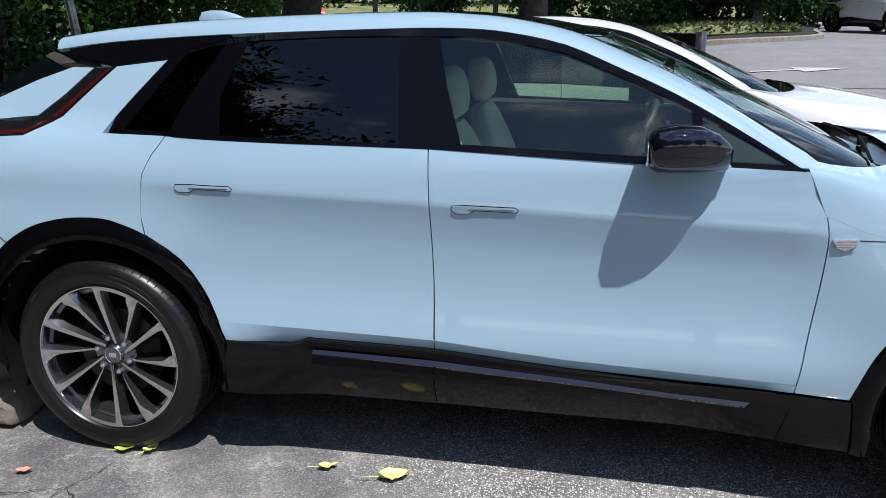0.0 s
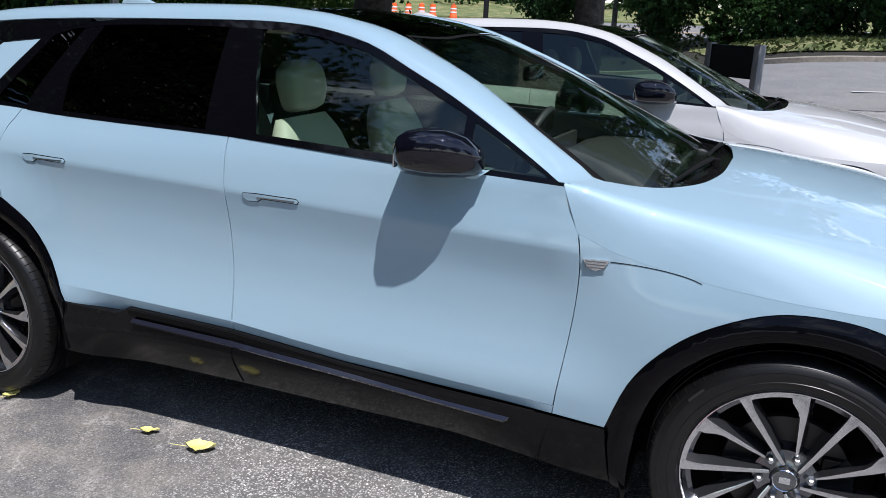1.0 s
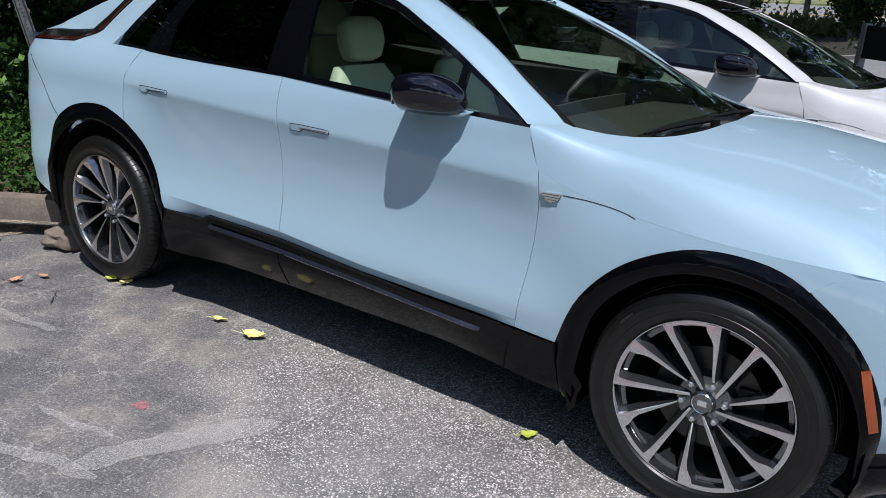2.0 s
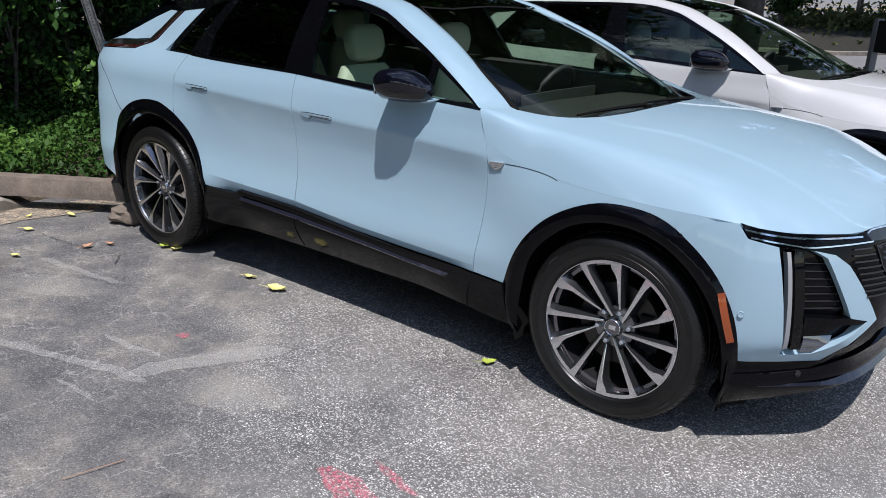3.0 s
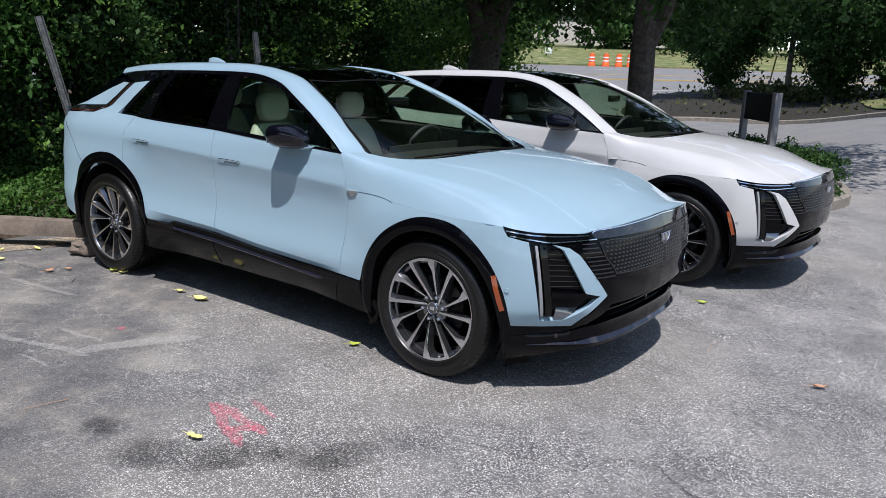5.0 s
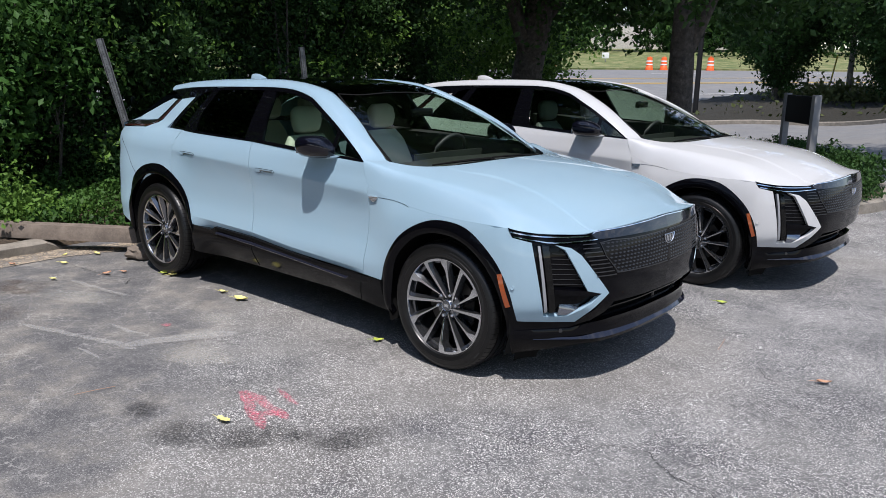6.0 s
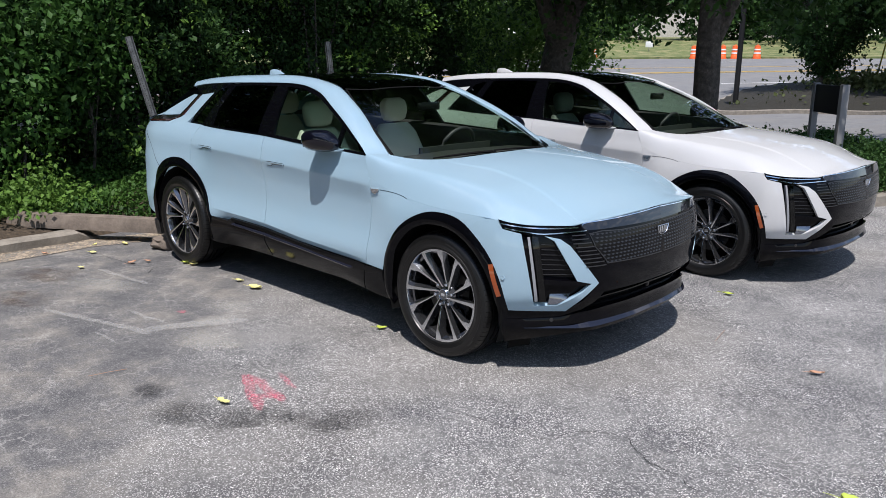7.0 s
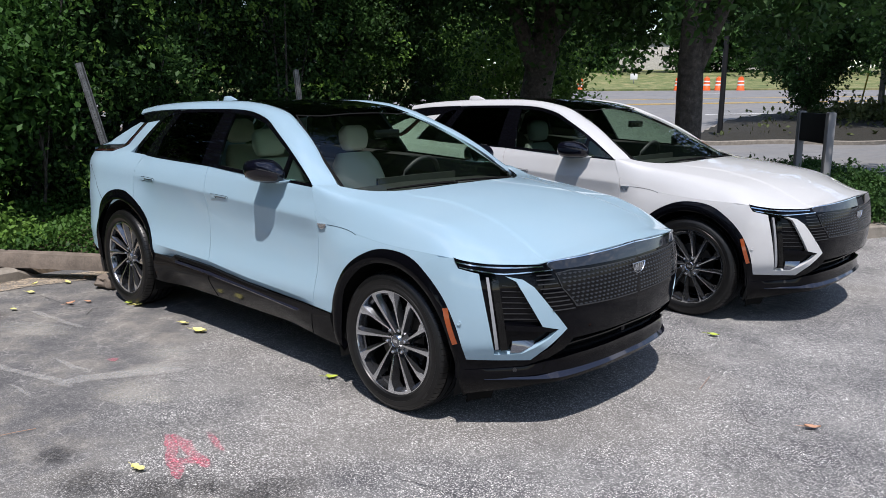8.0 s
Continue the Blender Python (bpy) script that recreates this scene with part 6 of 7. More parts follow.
def build_tree(name, label, base, height, trunk_r, crown_c, crown_r, count, per, leaf, mat, seed, lean=(0, 0), group="", limbs=7, spread=0.30, fork=0.35, hollow=0.5, second=None):
    tree = thing(name, label, "tree", group, "", base)
    r = np.random.default_rng(seed)
    bm = bmesh.new()
    path, rad = [], []
    rings = 36 if trunk_r > 0.1 else 12
    for k in range(rings + 1):
        u = k / rings
        path.append(Vector((lean[0] * u + 0.07 * math.sin(6 * u + seed), lean[1] * u + 0.07 * math.cos(5 * u + seed), -0.15 + u * height * 0.75)))
        rad.append(trunk_r * (1.0 + 0.5 * max(0, 1 - u * 9)) * (1 - 0.6 * u))
    tube(bm, path, rad, 20 if trunk_r > 0.1 else 8)
    if second is not None:
        i = int(second[2] * rings)
        p0, p1 = path[i], path[i] + Vector((second[0], second[1], 0.42 * height))
        fork_path = [p0.lerp(p1, q / 8) + Vector((0.25 * second[0] * math.sin(math.pi * q / 8), 0.25 * second[1] * math.sin(math.pi * q / 8), 0)) for q in range(9)]
        tube(bm, fork_path, [rad[i] * (0.72 - 0.05 * q) for q in range(9)], 14)
    if trunk_r > 0.1:
        for v in bm.verts:
            v.co += noise.noise_vector(Vector((v.co.x * 7, v.co.y * 7, v.co.z * 1.6 + seed))) * trunk_r * 0.16
    for k in range(limbs):
        u = r.uniform(fork, 0.95)
        i = int(u * rings)
        p0 = path[i]
        a = r.uniform(0, 2 * math.pi)
        tip = Vector(crown_c) + Vector((math.cos(a) * crown_r[0] * 0.8, math.sin(a) * crown_r[1] * 0.8, r.uniform(-0.6, 0.8) * crown_r[2]))
        mid = p0.lerp(tip, 0.5) + Vector((0, 0, 0.10 * height * r.uniform(0, 1)))
        tube(bm, [p0, p0.lerp(mid, 0.6), mid, tip], [rad[i] * 0.6, rad[i] * 0.45, rad[i] * 0.32, 0.012], 7)
    part("trunk", tidy(bm, 60), BARK, tree, "dark furrowed trunk and limbs")
    pts = crown_points(r, crown_c, crown_r, count, per, spread, hollow)
    leaf_mesh("crown", pts, leaf, mat, seed, tree)
    return tree


def vase_tree(name, label, base, height, radius, heads, per, leaf, mat, seed, group):
    """A street tree with many stems fanning out of a short trunk; its crown widens upwards from close above the ground, then closes in a dome."""
    tree = thing(name, label, "tree", group, "", base)
    r = np.random.default_rng(seed)
    bm = tube(bmesh.new(), [Vector((0, 0, -0.2)), Vector((0.02, 0, 0.3)), Vector((0, 0.02, 0.8)), Vector((0, 0, 1.1))], [0.20, 0.15, 0.14, 0.10], 12)

    def reach(t):
        return radius * (np.minimum(1.0, 0.06 + 0.94 * (t / 0.52)) ** 0.95 if t < 0.52 else math.sqrt(max(0.02, 1 - ((t - 0.52) / 0.50) ** 2)))

    for k in range(16):
        a, t = 2 * math.pi * (k + r.uniform(0, 0.6)) / 16, r.uniform(0.35, 0.92)
        tip = Vector((math.cos(a) * reach(t) * 0.85, math.sin(a) * reach(t) * 0.85, 0.6 + t * (height - 0.6)))
        p0 = Vector((0.05 * math.cos(a), 0.05 * math.sin(a), r.uniform(0.5, 1.0)))
        mid = p0.lerp(tip, 0.5) + Vector((-0.18 * tip.x, -0.18 * tip.y, 0.10))
        tube(bm, [p0, p0.lerp(mid, 0.5), mid, tip], [0.060, 0.045, 0.030, 0.006], 6)
    part("trunk", tidy(bm, 60), BARK, tree, "dark short trunk with fanning stems")
    t = r.uniform(0.0, 1.0, heads) ** 0.7
    ang = r.uniform(0, 2 * math.pi, heads)
    rad = np.array([reach(q) for q in t]) * r.uniform(0.10, 1.0, heads) ** 0.5 * r.uniform(0.85, 1.10, heads)
    pts = np.stack([rad * np.cos(ang), rad * np.sin(ang), 0.6 + t * (height - 0.6)], 1)
    leaf_mesh("crown", sprays(r, pts, per, 0.55, 0.09), leaf, mat, seed, tree)
    return tree


def wood_front(y, z):
    """How far forward the woodland's face stands, in x."""
    return -3.15 - 0.10 * (y + 1) + 0.45 * np.sin(y * 1.7 + 0.6) + 0.30 * np.sin(y * 3.3 + z * 2.1) + 0.25 * np.sin(z * 3.7 + y) - 0.30 * np.maximum(0, 2.0 - z)


r = np.random.default_rng(3)
n = 7200
y, z = r.uniform(-14, 7.6, n), 0.15 + 5.4 * r.uniform(0, 1, n) ** 1.15
heads = np.stack([wood_front(y, z) - r.exponential(0.45, n), y, z], 1)
hedge = tagged(leaf_mesh("woodland_hedge", sprays(r, heads, 30, 0.55, 0.08), 0.072, LEAF_WOODS, 11), "dense dark green woodland edge of shrubs and saplings", "hedge", kind="stuff")
# backing layer of large leaves, shade painted in by their dark colour
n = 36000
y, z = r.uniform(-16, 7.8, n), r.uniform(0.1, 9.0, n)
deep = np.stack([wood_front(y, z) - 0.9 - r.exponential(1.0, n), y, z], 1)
tagged(leaf_mesh("woodland_depth", deep, 0.34, LEAF_DEEP, 13), "leaves deep inside the woodland, coloured darker for shade", "undergrowth", kind="stuff")
# sprigs at the woodland's face; their lighter leaf colour stands for sunlight
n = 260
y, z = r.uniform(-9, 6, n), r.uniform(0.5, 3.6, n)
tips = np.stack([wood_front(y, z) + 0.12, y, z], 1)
tagged(leaf_mesh("sun_coloured_sprigs", sprays(r, tips, 22, 0.40, 0.05), 0.075, LEAF_LIGHT, 14), "sprigs at the woodland's edge, coloured light green for sunlight", "shrub", kind="stuff")
# bare stems seen among the leaves
bm = bmesh.new()
for k in range(60):
    y0 = r.uniform(-10, 7)
    x0 = wood_front(y0, 1.0) - r.uniform(0.1, 1.2)
    tube(bm, [Vector((x0, y0, 0.0)), Vector((x0 + r.uniform(-0.2, 0.3), y0 + r.uniform(-0.4, 0.4), 1.4)), Vector((x0 + r.uniform(-0.3, 0.5), y0 + r.uniform(-0.9, 0.9), 3.6))], [0.03, 0.022, 0.008], 5)
tagged(part("sapling_stems", tidy(bm), BARK), "thin bare stems among the undergrowth", "stems", kind="stuff")

n = 70000
y, u = r.uniform(-10, 7.5, n), r.uniform(0, 1, n)
front = np.where(y < -1.75, -2.35 + 0.25 * np.sin(y * 2.1), np.where(y < -0.55, -2.28 + (y + 1.66) * 1.31, np.maximum(-1.62, -0.85 - (y + 0.55) * 3)))
front = np.minimum(front, -1.62)
x = front - u * (3.9 + front)
z = 0.06 + 0.12 * (-1.6 - x) + 0.20 * np.abs(np.sin(y * 2.3 + x * 3.1)) * r.uniform(0, 1, n) + r.uniform(0, 0.10, n)
tagged(leaf_mesh("ground_ivy", np.stack([x, y, z], 1), 0.060, LEAF_IVY, 12, None, 1.0), "bed of green ground ivy behind the kerb", "ivy", kind="stuff")
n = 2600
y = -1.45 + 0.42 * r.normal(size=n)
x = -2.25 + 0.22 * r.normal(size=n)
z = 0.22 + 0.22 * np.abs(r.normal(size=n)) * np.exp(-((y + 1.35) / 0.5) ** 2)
# the weed's light leaf colour includes the sun falling on it
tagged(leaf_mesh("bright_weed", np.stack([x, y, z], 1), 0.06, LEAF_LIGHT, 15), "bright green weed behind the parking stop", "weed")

SOIL = material("leaf_litter_soil", (0.05, 0.038, 0.026), 0.95)
_n = noise_tex(SOIL, 30, 8, 0.7)
SOIL.node_tree.links.new(ramp(SOIL, _n, "Fac", [(0.3, (0.02, 0.015, 0.01)), (0.55, (0.07, 0.05, 0.032)), (0.75, (0.17, 0.12, 0.075))]).outputs["Color"], bsdf(SOIL).inputs["Base Color"])
bump(SOIL, _n.outputs["Fac"], 0.8, 0.03)
rows = [[Vector((x, y, z + 0.03 * math.sin(y * 1.3 + x))) for y in [-16 + k * 0.5 for k in range(51)]] for x, z in ((-1.58, 0.0), (-1.66, 0.07), (-2.6, 0.20), (-4.3, 0.40), (-7, 0.6), (-14, 0.7))]
tagged(part("soil_bank", tidy(skin(bmesh.new(), rows)), SOIL), "dark soil bank with leaf litter", "bank", kind="structure")

for k, (x, y, cx, cz, rr) in enumerate(((-5.2, -9.0, 1.6, 6.6, 2.7), (-5.6, -4.2, 0.8, 6.9, 2.6), (-5.6, 0.3, 1.8, 6.7, 2.7), (-6.0, 4.6, 1.6, 7.0, 2.7))):
    build_tree("woodland_tree", "tall woodland tree overhanging the car park", (x, y, 0.4), 10, 0.20, (cx, 0, cz), (rr, 2.9, 1.9), 900, 34, 0.15, LEAF_WOODS, 21 + k, group="woodland trees", spread=0.34, hollow=0.15)
build_tree("leaning_tree", "leaning dark-barked tree beside the car park", (-2.7, 7.7, 0.06), 9, 0.32, (0.4, 0.3, 5.6), (3.6, 3.4, 3.1), 2300, 30, 0.115, LEAF_WOODS, 24, (0.6, 0.35), limbs=10, fork=0.25)
build_tree("street_tree", "thick furrowed street tree behind the white car", (0.85, 6.75, 0.04), 9.5, 0.20, (-0.2, 0.8, 6.3), (4.4, 3.7, 3.7), 3300, 30, 0.135, LEAF_TREE, 25, (-0.10, 0.1), limbs=9, fork=0.38, second=(0.75, 0.45, 0.30))
for k, (x, y, cz, rz, rr) in enumerate(((-2.95, -1.15, 1.45, 0.95, 0.65), (-3.05, -2.1, 1.8, 1.1, 0.75), (-3.1, -0.45, 1.9, 0.9, 0.55))):
    build_tree("maple_sapling", "young maple at the woodland's edge, broad leaves lightened for sunlight", (x, y, 0.2), cz + rz, 0.022, (0.1, 0, cz), (rr * 0.7, rr, rz), 130, 26, 0.085, LEAF_MAPLE, 210 + k, group="maple saplings", limbs=6, spread=0.2, fork=0.3, hollow=0.25)
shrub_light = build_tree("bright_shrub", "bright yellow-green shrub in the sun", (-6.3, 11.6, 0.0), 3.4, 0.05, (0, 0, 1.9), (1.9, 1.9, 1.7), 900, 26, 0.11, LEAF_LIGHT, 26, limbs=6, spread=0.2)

# ---- planted island by the sign ----
# mulch with the tree crowns' shade put into its darker colour
MULCH = material("shade_darkened_mulch", (0.03, 0.022, 0.016), 0.95)
_n = noise_tex(MULCH, 25, 8, 0.7)
MULCH.node_tree.links.new(ramp(MULCH, _n, "Fac", [(0.3, (0.006, 0.006, 0.004)), (0.6, (0.022, 0.019, 0.012)), (0.8, (0.05, 0.045, 0.024))]).outputs["Color"], bsdf(MULCH).inputs["Base Color"])
bump(MULCH, _n.outputs["Fac"], 0.8, 0.03)
bed = [(0.2, 5.4), (2.0, 5.35), (3.1, 5.7), (3.70, 6.3), (3.80, 7.1), (3.3, 8.1), (2.1, 9.1), (0.4, 10.2), (-2.0, 11.0), (-4.5, 11.0), (-4.5, 6.0), (-1.8, 5.6)]


def raised_bed(name, label, poly, height, mat, kerb_mat, width=0.15):
    ring = rounded(poly, 4, True)
    inner = shrink(ring, width)
    bm = bmesh.new()
    rows = [[Vector((p[0], p[1], ground_z(*p) + h)) for p in q] for q, h in ((ring, -0.05), (ring, 0.12), (shrink(ring, 0.02), 0.14), (inner, 0.14), (inner, 0.05))]
    skin(bm, rows, True)
    tagged(part("kerb", tidy(bm, 40), kerb_mat), "concrete kerb round the planted island", "kerb", kind="structure")
    v2, _, f2, *_ = geometry.delaunay_2d_cdt([Vector(p) for p in inner], [(i, (i + 1) % len(inner)) for i in range(len(inner))], [], 1, 1e-6)
    bm = panel(inner, lambda u, v: Vector((u, v, ground_z(u, v) + 0.11 + height * min(1, min(((u - q[0]) ** 2 + (v - q[1]) ** 2) for q in inner) ** 0.5 / 2.0))), 0.8, 0.02)
    tagged(part(name, tidy(bm), mat), label, "bed", kind="structure")


raised_bed("planting_bed", "mulched planting bed with low shrubs", bed, 0.06, SOIL, CONCRETE)


def shrub(name, label, base, radii, count, leaf, mat, seed, group=""):
    r = np.random.default_rng(seed)
    ob = thing(name, label, "shrub", group, "", base)
    leaf_mesh("foliage", crown_points(r, (0, 0, radii[2] * 0.75), radii, count, 26, 0.07, 0.3), leaf, mat, seed, ob, 0.6)
    bm = bmesh.new()
    for k in range(6):
        a = r.uniform(0, 6.28)
        tube(bm, [Vector((0, 0, 0)), Vector((math.cos(a) * radii[0] * 0.5, math.sin(a) * radii[1] * 0.5, radii[2] * 0.9))], [0.015, 0.006], 5)
    part("stems", tidy(bm), BARK, ob)
    return ob


for k, (x, y, rx, rz) in enumerate(((3.10, 6.45, 0.52, 0.28), (2.60, 6.95, 0.58, 0.30), (2.0, 7.35, 0.62, 0.31), (3.12, 7.15, 0.52, 0.30), (1.5, 7.75, 0.62, 0.29), (0.8, 8.15, 0.6, 0.29), (0.0, 8.5, 0.6, 0.28), (2.6, 7.7, 0.6, 0.30), (1.95, 8.3, 0.6, 0.29))):
    shrub("low_shrub", "low clipped green shrub in the planting bed", (x, y, ground_z(x, y) + 0.12), (rx, rx, rz), 380, 0.05, LEAF_TREE, 50 + k, "low shrubs")

# low sign
SIGN_BLACK = material("black_sign_panel", (0.008, 0.008, 0.009), 0.6, Specular_IOR_Level=0.2)
SIGN_GREY = material("grey_sign_post", (0.17, 0.17, 0.172), 0.6)
sign = thing("low_sign", "low black panel sign on two grey posts among shrubs", "sign")
L, R = Vector((2.32, 7.12, 0)), Vector((2.87, 6.52, 0))
along = (R - L).normalized()
for P, w in ((L, 0.042), (R, 0.046)):
    m = Matrix.Translation((P.x, P.y, 0)) @ Matrix.Rotation(math.atan2(along.y, along.x), 4, "Z")
    part("post", new_box((-w, -w, 0.0), (w, w, 1.47), 0.012, m), SIGN_GREY, sign)
m = Matrix.Translation((L.x, L.y, 0)) @ Matrix.Rotation(math.atan2(along.y, along.x), 4, "Z")
part("panel", new_box((0.045, -0.03, 1.09), ((R - L).length - 0.05, 0.03, 1.45), 0.008, m), SIGN_BLACK, sign)

# ---- far island, road, verge ----
GRASS = material("mown_grass", (0.13, 0.15, 0.05), 0.9)
_n = noise_tex(GRASS, 0.8, 12, 0.75)
GRASS.node_tree.links.new(ramp(GRASS, _n, "Fac", [(0.35, (0.06, 0.095, 0.025)), (0.5, (0.13, 0.15, 0.05)), (0.62, (0.26, 0.23, 0.11))]).outputs["Color"], bsdf(GRASS).inputs["Base Color"])
bump(GRASS, noise_tex(GRASS, 120, 3).outputs["Fac"], 0.8, 0.03)
island = [(-5.3, 20.4), (-3.6, 22.5), (-1.0, 23.0), (1.4, 21.0), (3.0, 19.1), (4.4, 18.5), (6.0, 19.4), (7.6, 20.9), (8.3, 24.0), (9.0, 31), (3, 36), (-4, 36), (-8.2, 31), (-7.4, 25)]
raised_bed("island_bed", "mulch and grass on a raised traffic island", island, 0.28, MULCH, CONCRETE)
lawn = [(1.8, 21.6), (3.3, 19.9), (4.5, 19.3), (5.8, 20.2), (7.1, 21.4), (7.6, 24.2), (8.2, 30), (3, 34), (0.5, 28)]
kerb_line = [tuple(q) for q in rounded(island, 4, True)]


def mound(u, v):
    return ground_z(u, v) + 0.135 + 0.28 * min(1, min(((u - q[0]) ** 2 + (v - q[1]) ** 2) for q in kerb_line) ** 0.5 / 2.0)


lawn_bm = panel(rounded(lawn, 3, True), lambda u, v: Vector((u, v, mound(u, v))), 0.8, 0.02)
tagged(part("island_lawn", tidy(lawn_bm), GRASS), "mown grass on the traffic island", "grass", kind="structure")
r = np.random.default_rng(77)
pts = np.stack([r.uniform(-6, 8, 15000), r.uniform(19, 34, 15000), np.zeros(15000)], 1)
ring = [(p[0], p[1]) for p in rounded(shrink(rounded(island, 4, True), 0.6), 1, True)]
keep = np.array([inside((p[0], p[1]), ring) and r.uniform() < (0.45 if p[0] > 2 else 0.05) for p in pts])
pts = pts[keep]
pts[:, 2] = [mound(p[0], p[1]) + 0.03 for p in pts]
tagged(leaf_mesh("tufted_grass", pts, 0.18, LEAF_TUFT, 78, None, 0.1), "tufts of grass and weeds on the island", "grass", kind="stuff")
for k, (x, y, size, wide) in enumerate(((-5.0, 28.5, 6.8, 3.0), (-0.6, 27.3, 6.6, 2.9), (6.3, 23.2, 5.4, 2.3), (3.0, 29.5, 6.4, 2.8), (7.3, 30.0, 6.2, 2.7), (2.4, 34.0, 6.2, 2.8))):
    vase_tree("round_tree", "round-crowned street tree on the planted island", (x, y, ground_z(x, y) + 0.3), size, wide, 2100 if k < 2 else 900, 24, 0.13 if k < 2 else 0.16, LEAF_ISLAND, 31 + k, "island trees")

for k, (x, y, rr) in enumerate(((3.6, 25.5, 1.5), (6.0, 26.5, 1.6), (8.2, 27.0, 1.5), (4.8, 31.5, 1.9), (9.6, 31.0, 1.9), (2.0, 27.0, 1.3))):
    shrub("island_shrub", "dark green shrub among the island trees", (x, y, ground_z(x, y) + 0.3), (rr, rr, 1.25), 420, 0.13, LEAF_ISLAND, 180 + k, "island shrubs")

PAINT_WHITE_LINE = material("white_road_paint", (0.72, 0.72, 0.70), 0.7)
PAINT_FADED = material("faded_road_paint", (0.36, 0.36, 0.355), 0.8)
PAINT_YELLOW = material("yellow_road_paint", (0.60, 0.38, 0.05), 0.7)


def road_mark(name, pts, mat, label):
    bm = bmesh.new()
    bm.faces.new([bm.verts.new((p[0], p[1], ground_z(*p) + 0.022)) for p in pts])
    bmesh.ops.recalc_face_normals(bm, faces=bm.faces[:])
    for f in bm.faces:
        if f.normal.z < 0:
            f.normal_flip()
    return tagged(part(name, bm, mat, None, "", False), label, "road marking", kind="structure")


A0, A1 = Vector((4.50, 12.85)), Vector((6.40, 13.33))
d = (A1 - A0).normalized()
nn = Vector((-d.y, d.x))
road_mark("arrow_shaft", [A0 + nn * 0.06, A0 - nn * 0.06, A0 + d * 0.92 - nn * 0.06, A0 + d * 0.92 + nn * 0.06], PAINT_FADED, "faded white painted arrow shaft on the driveway")
road_mark("arrow_head", [A0 + d * 0.92 + nn * 0.30, A0 + d * 0.92 - nn * 0.30, A1], PAINT_FADED, "faded white painted arrow head on the driveway")
along = Vector((0.862, 0.506))
across = Vector((-0.506, 0.862))


def road_point(u, v):
    """u along the main road, v metres beyond its far kerb (short of it: minus)."""
    p = Vector((-27.0, 54.0)) + along * u + across * v
    return (p.x, p.y)


for v, w, mat in ((-19.0, 0.2, PAINT_YELLOW), (-19.5, 0.2, PAINT_YELLOW), (-14.5, 0.2, PAINT_YELLOW)):
    for u in range(-60, 50, 10):
        road_mark("centre_line", [road_point(u, v), road_point(u + 10, v), road_point(u + 10, v + w), road_point(u, v + w)], mat, "yellow painted road line")
for v in (-27.0, -8.0):
    for u in range(-60, 50, 9):
        road_mark("lane_dash", [road_point(u, v), road_point(u + 3, v), road_point(u + 3, v + 0.13), road_point(u, v + 0.13)], PAINT_WHITE_LINE, "white dashed lane line")

# far verge: kerb, grass bank
verge_rows = []
for u in range(-90, 80, 5):
    row = []
    for v, h in ((0.0, -0.05), (0.0, 0.14), (0.2, 0.15), (6.0, 0.40), (16.0, 1.4), (60.0, 3.0)):
        p = road_point(u, v)
        row.append(Vector((p[0], p[1], ground_z(*p) + h)))
    verge_rows.append(row)
tagged(part("verge", tidy(skin(bmesh.new(), verge_rows), 50), GRASS), "sunlit grass verge beyond the road", "grass", kind="structure")

ORANGE = material("orange_plastic", (0.80, 0.12, 0.02), 0.45)
WHITE_BAND = material("white_reflective_band", (0.75, 0.74, 0.72), 0.4)


def build_drum(at):
    drum = thing("traffic_drum", "orange traffic drum with white bands", "traffic drum", "traffic drums", "", at)
    bm = bmesh.new()
    lathe(bm, [(0.0, 0.33), (0.05, 0.33), (0.06, 0.29), (0.30, 0.27), (0.31, 0.26), (0.55, 0.25), (0.56, 0.24), (0.80, 0.23), (0.81, 0.22), (0.98, 0.21), (1.0, 0.10), (1.0, 0.001)], 20, "z")
    part("barrel", tidy(bm, 40), ORANGE, drum)
    for z0, z1, rr in ((0.38, 0.48, 0.268), (0.64, 0.74, 0.250)):
        bm = bmesh.new()
        lathe(bm, [(z0, rr), (z1, rr - 0.004)], 20, "z")
        part("band", tidy(bm), WHITE_BAND, drum)
    bm = tube(bmesh.new(), [Vector((-0.07, 0, 0.99)), Vector((-0.06, 0, 1.07)), Vector((0.06, 0, 1.07)), Vector((0.07, 0, 0.99))], 0.015, 6)
    part("handle", tidy(bm), ORANGE, drum)
    return drum


for x, y in ((-24.1, 55.6), (-23.1, 56.1), (-22.2, 56.6), (-21.4, 57.0), (-19.9, 57.6), (-31.0, 52.2)):
    build_drum((x, y, ground_z(x, y) + 0.006))

# far trees
r = np.random.default_rng(91)
for k in range(20):
    u = -85 + k * 8.2 + r.uniform(-2, 2)
    v = 19 + r.uniform(-3, 12)
    p = road_point(u, v)
    s = r.uniform(0.85, 1.25)
    build_tree("far_tree", "leafy tree beyond the road", (p[0], p[1], ground_z(*p) + 1.2), 11 * s, 0.25, (0, 0, 5.2 * s), (5.4 * s, 5.4 * s, 5.0 * s), 330, 26, 0.66, LEAF_TREE if k % 3 else LEAF_WOODS, 120 + k, group="far trees", spread=0.75, limbs=6, hollow=0.3)
for k in range(14):
    u = -40 + k * 5.5 + r.uniform(-1.5, 1.5)
    p = road_point(u, 14 + r.uniform(-1, 4))
    shrub("far_shrub", "dark shrub on the far verge", (p[0], p[1], ground_z(*p) + 0.9), (2.4, 2.4, 1.7), 90, 0.28, LEAF_TREE, 160 + k, "far shrubs")
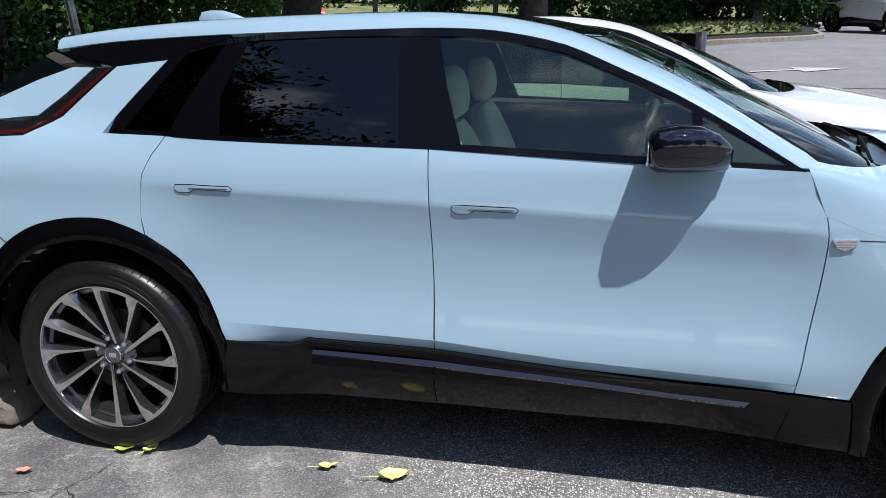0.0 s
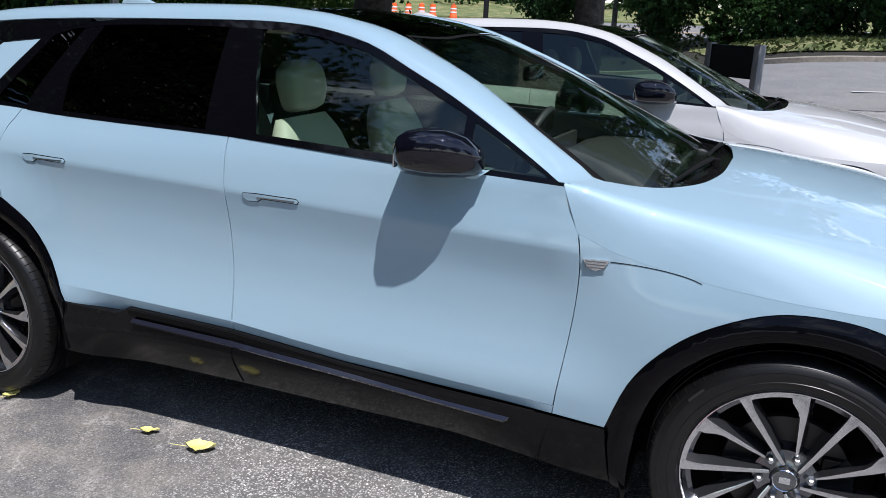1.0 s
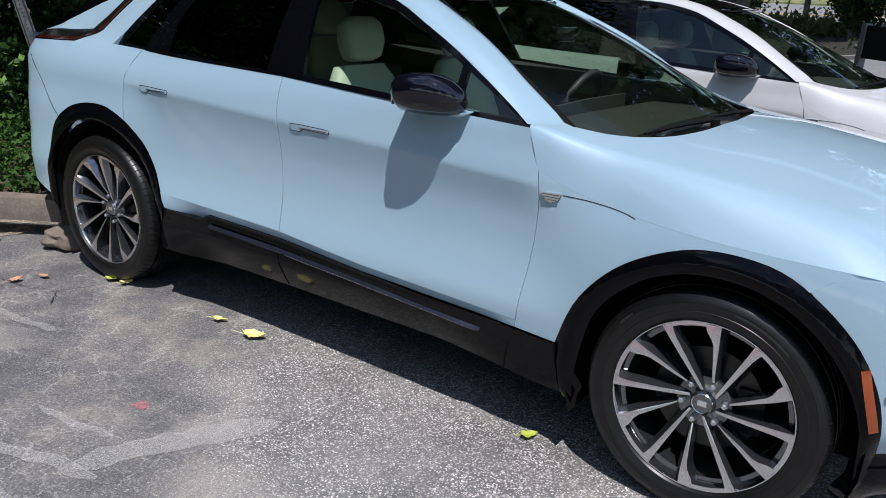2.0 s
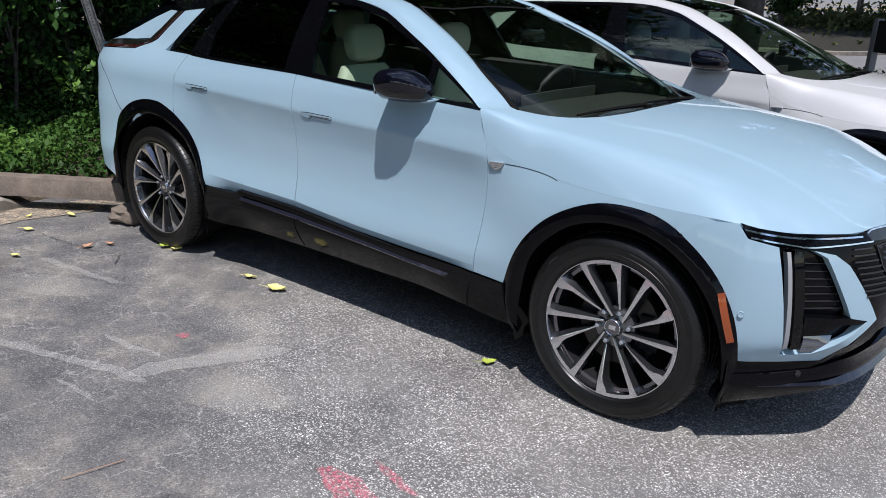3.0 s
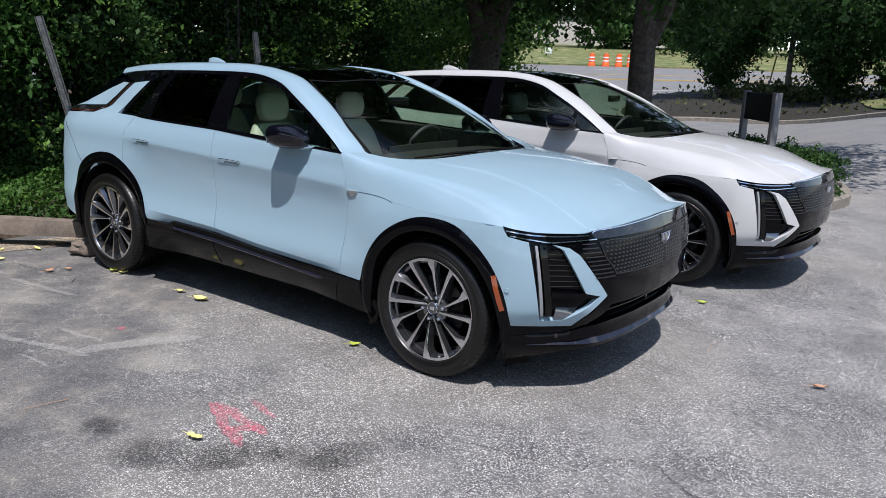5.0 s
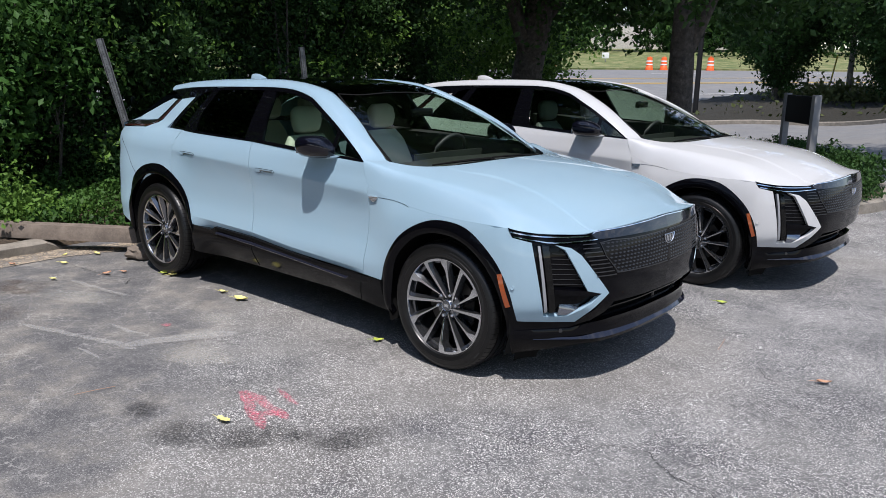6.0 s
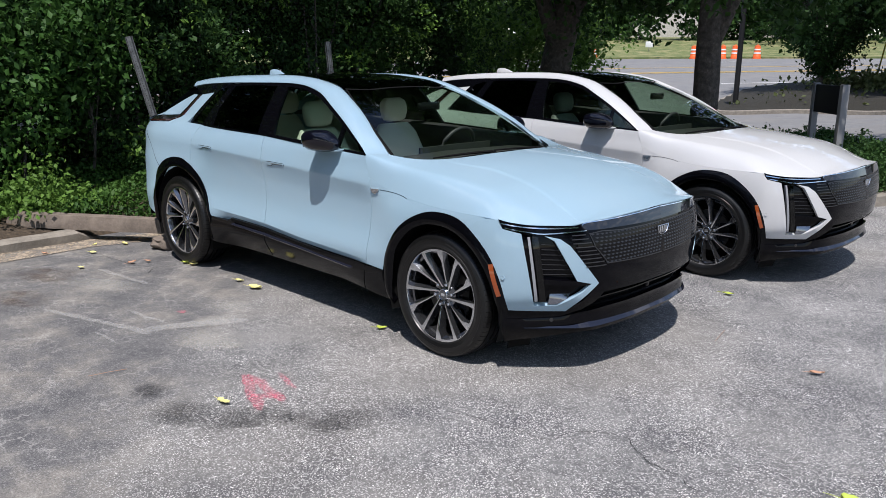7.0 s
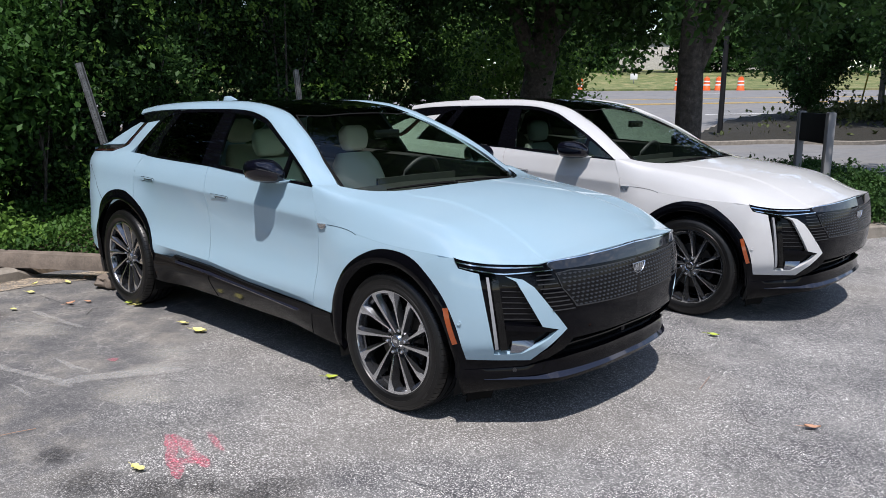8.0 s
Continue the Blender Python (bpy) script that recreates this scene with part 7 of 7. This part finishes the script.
# trees behind the viewer, seen in the glass and paint
for k, (x, y) in enumerate(((-7.0, -15.0), (-1.5, -17.0), (4.0, -16.0), (9.5, -18.0), (15.0, -14.0), (18, -5))):
    build_tree("car_park_tree", "leafy tree at the edge of the car park", (x, y, 0.0), 9, 0.22, (0, 0, 5.6), (3.3, 3.3, 3.4), 450, 26, 0.22, LEAF_TREE, 200 + k, group="car park trees", spread=0.45)

# street furniture along the road
DARK_STEEL = material("dark_painted_steel", (0.01, 0.01, 0.011), 0.6, Specular_IOR_Level=0.2)


def pole(name, label, at, height, radius, mat, foot=0.0, category="pole"):
    ob = thing(name, label, category, "", "", at)
    part("shaft", tidy(tube(bmesh.new(), [Vector((0, 0, -0.2)), Vector((0, 0, height * 0.5)), Vector((0, 0, height))], [radius * 1.15, radius, radius * 0.8], 12)), mat, ob)
    if foot:
        bm = bmesh.new()
        lathe(bm, [(-0.05, foot), (0.12, foot), (0.2, foot * 0.8), (0.28, radius * 1.2)], 14, "z")
        part("base", tidy(bm), mat, ob)
    return ob


r = np.random.default_rng(79)
n = 2600
blade = np.stack([-2.6 + 1.5 * r.normal(size=n), 29.6 + 0.7 * r.normal(size=n), np.abs(0.30 * r.normal(size=n))], 1)
blade[:, 2] += np.array([ground_z(p[0], p[1]) for p in blade]) + 0.35
tagged(leaf_mesh("tall_grass", blade, 0.22, LEAF_GRASS, 79, None, 0.0), "tall pale grass round the guy wire", "grass", kind="stuff")
pole("lamp_post", "slim dark lamp post with a flared base", (-5.55, 22.3, ground_z(-5.55, 22.3)), 8.0, 0.08, DARK_STEEL, 0.26, "lamp post")
POLE_GREY = concrete("weathered_grey_pole", (0.24, 0.235, 0.225))
pole("utility_pole", "weathered grey utility pole on the island", (-2.6, 29.5, ground_z(-2.6, 29.5)), 7.0, 0.10, POLE_GREY)
GUARD = material("yellow_guy_guard", (0.70, 0.55, 0.05), 0.5)
guy = thing("guy_guard", "yellow plastic guard on a slanting guy wire", "guy guard", "", "", (-3.5, 30.0, ground_z(-3.5, 30.0) + 0.3))
part("guard", tidy(tube(bmesh.new(), [Vector((0, 0, 0)), Vector((0.22, 0.06, 1.7))], 0.03, 8)), GUARD, guy)
board = thing("yard_sign", "small white yard sign on the far verge", "sign", "", "", (-30.6, 60.0, ground_z(-30, 60) + 0.5))
part("board", new_box((-0.35, -0.02, 0.35), (0.35, 0.02, 0.85), 0.01), WHITE_BAND, board)
part("stake", new_box((-0.03, -0.015, -0.3), (0.03, 0.015, 0.4)), GALV, board)
WALL_PALE = concrete("pale_render", (0.62, 0.60, 0.56))
shop = thing("far_building", "pale low building behind the far trees", "building", "", "", (-38, 92, 2.0))
part("wall", new_box((-14, 0, 0), (14, 10, 6.0), 0.05, Matrix.Rotation(0.53, 4, "Z")), WALL_PALE, shop)
part("roof", new_box((-14.5, -0.5, 6.0), (14.5, 10.5, 6.4), 0.05, Matrix.Rotation(0.53, 4, "Z")), CONCRETE, shop)

# white SUV in the far driveway
suv = copy_thing(white_car, pose(10.2, 27.2, ground_z(10, 26) + 0.02, 0, 1.5, -70))
tagged(suv, "white sport utility car parked in a far driveway", "car")

# fallen leaves
LEAF_YELLOW = material("yellow_fallen_leaf", (0.62, 0.52, 0.06), 0.6)
_n = noise_tex(LEAF_YELLOW, 40, 4)
LEAF_YELLOW.node_tree.links.new(ramp(LEAF_YELLOW, _n, "Fac", [(0.35, (0.56, 0.52, 0.13)), (0.6, (0.72, 0.66, 0.28)), (0.8, (0.55, 0.40, 0.17))]).outputs["Color"], bsdf(LEAF_YELLOW).inputs["Base Color"])
LEAF_GREEN = material("green_fallen_leaf", (0.36, 0.43, 0.06), 0.6)
LEAF_BROWN = material("brown_dry_leaf", (0.42, 0.23, 0.14), 0.8)
TWIG = material("dry_twig", (0.32, 0.20, 0.14), 0.9)


def fallen_leaf(x, y, size, turn, curl, mat, label, seed):
    """A curled leaf with a toothed rim, a folded midrib and a stalk."""
    r = random.Random(seed)
    leaf = tagged(new("fallen_leaf"), label, "leaf", "fallen leaves")
    leaf.matrix_basis = pose(x, y, 0.012, r.uniform(-6, 6), r.uniform(-6, 6), turn)
    rows = []
    for k in range(11):
        u = k / 10
        w = size * 0.30 * math.sin(math.pi * u ** 0.8) ** 0.7 * r.uniform(0.58, 1.18)
        xx = (u - 0.5) * size
        rows.append([Vector((xx, w * v, 0.55 * curl * size * (v * v * 0.35 + 0.30 * (2 * u - 1) ** 2) + 0.002 + 0.03 * size * math.sin(7 * u + 5 * v + seed))) for v in (-1, -0.5, 0, 0.5, 1)])
    bm = skin(bmesh.new(), rows)
    bmesh.ops.recalc_face_normals(bm, faces=bm.faces[:])
    bmesh.ops.solidify(bm, geom=bm.faces[:], thickness=0.0008)
    part("blade", tidy(bm, 60), mat, leaf)
    part("stalk", tidy(tube(bmesh.new(), [Vector((-0.48 * size, 0, 0.004)), Vector((-0.75 * size, 0.03 * size, 0.006)), Vector((-1.0 * size, 0.10 * size, 0.004))], [0.0018, 0.0014, 0.001], 5)), mat, leaf)
    return leaf


LEAVES = [(1.10, -0.965, 0.115, 25, 0.5, LEAF_YELLOW), (0.845, -0.945, 0.075, 30, 0.4, LEAF_YELLOW), (2.49, -0.89, 0.075, 60, 0.35, LEAF_GREEN), (2.775, -2.245, 0.085, 10, 0.3, LEAF_YELLOW),
          (0.03, -0.975, 0.075, 15, 0.5, LEAF_GREEN), (0.13, -0.955, 0.07, 70, 0.6, LEAF_YELLOW), (-0.89, -1.39, 0.075, 40, 0.3, LEAF_YELLOW), (-0.43, -1.68, 0.075, 10, 0.3, LEAF_YELLOW), (-1.02, -1.03, 0.08, 5, 0.3, LEAF_YELLOW),
          (-1.18, -1.25, 0.06, 120, 0.4, LEAF_YELLOW), (-1.15, -1.72, 0.07, 200, 0.5, LEAF_BROWN), (-0.25, -1.18, 0.06, 20, 0.4, LEAF_BROWN), (3.78, 1.54, 0.085, 20, 0.3, LEAF_GREEN), (4.85, 0.38, 0.085, 40, 0.4, LEAF_BROWN),
          (5.47, -0.93, 0.13, 20, 0.4, LEAF_GREEN), (-0.30, -1.30, 0.07, 80, 0.5, LEAF_BROWN), (-1.10, -0.85, 0.06, 150, 0.5, LEAF_BROWN), (-1.22, -2.2, 0.06, 45, 0.4, LEAF_YELLOW)]
for k, (x, y, size, turn, curl, mat) in enumerate(LEAVES):
    word = {LEAF_YELLOW: "yellow", LEAF_GREEN: "yellow-green", LEAF_BROWN: "dry brown"}[mat]
    fallen_leaf(x, y, size, turn, curl, mat, word + " fallen leaf curled on the asphalt", k)
for k, pts in enumerate((((1.93, -2.60), (1.96, -2.50), (1.98, -2.40)), ((4.13, 0.73), (4.16, 0.60), (4.18, 0.49)), ((0.75, -3.1), (0.85, -2.98)))):
    tagged(part("twig", tidy(tube(bmesh.new(), [Vector((p[0], p[1], 0.008 + 0.004 * (i % 2))) for i, p in enumerate(pts)], 0.0019, 5)), TWIG), "thin dry twig on the asphalt", "twig", "twigs")
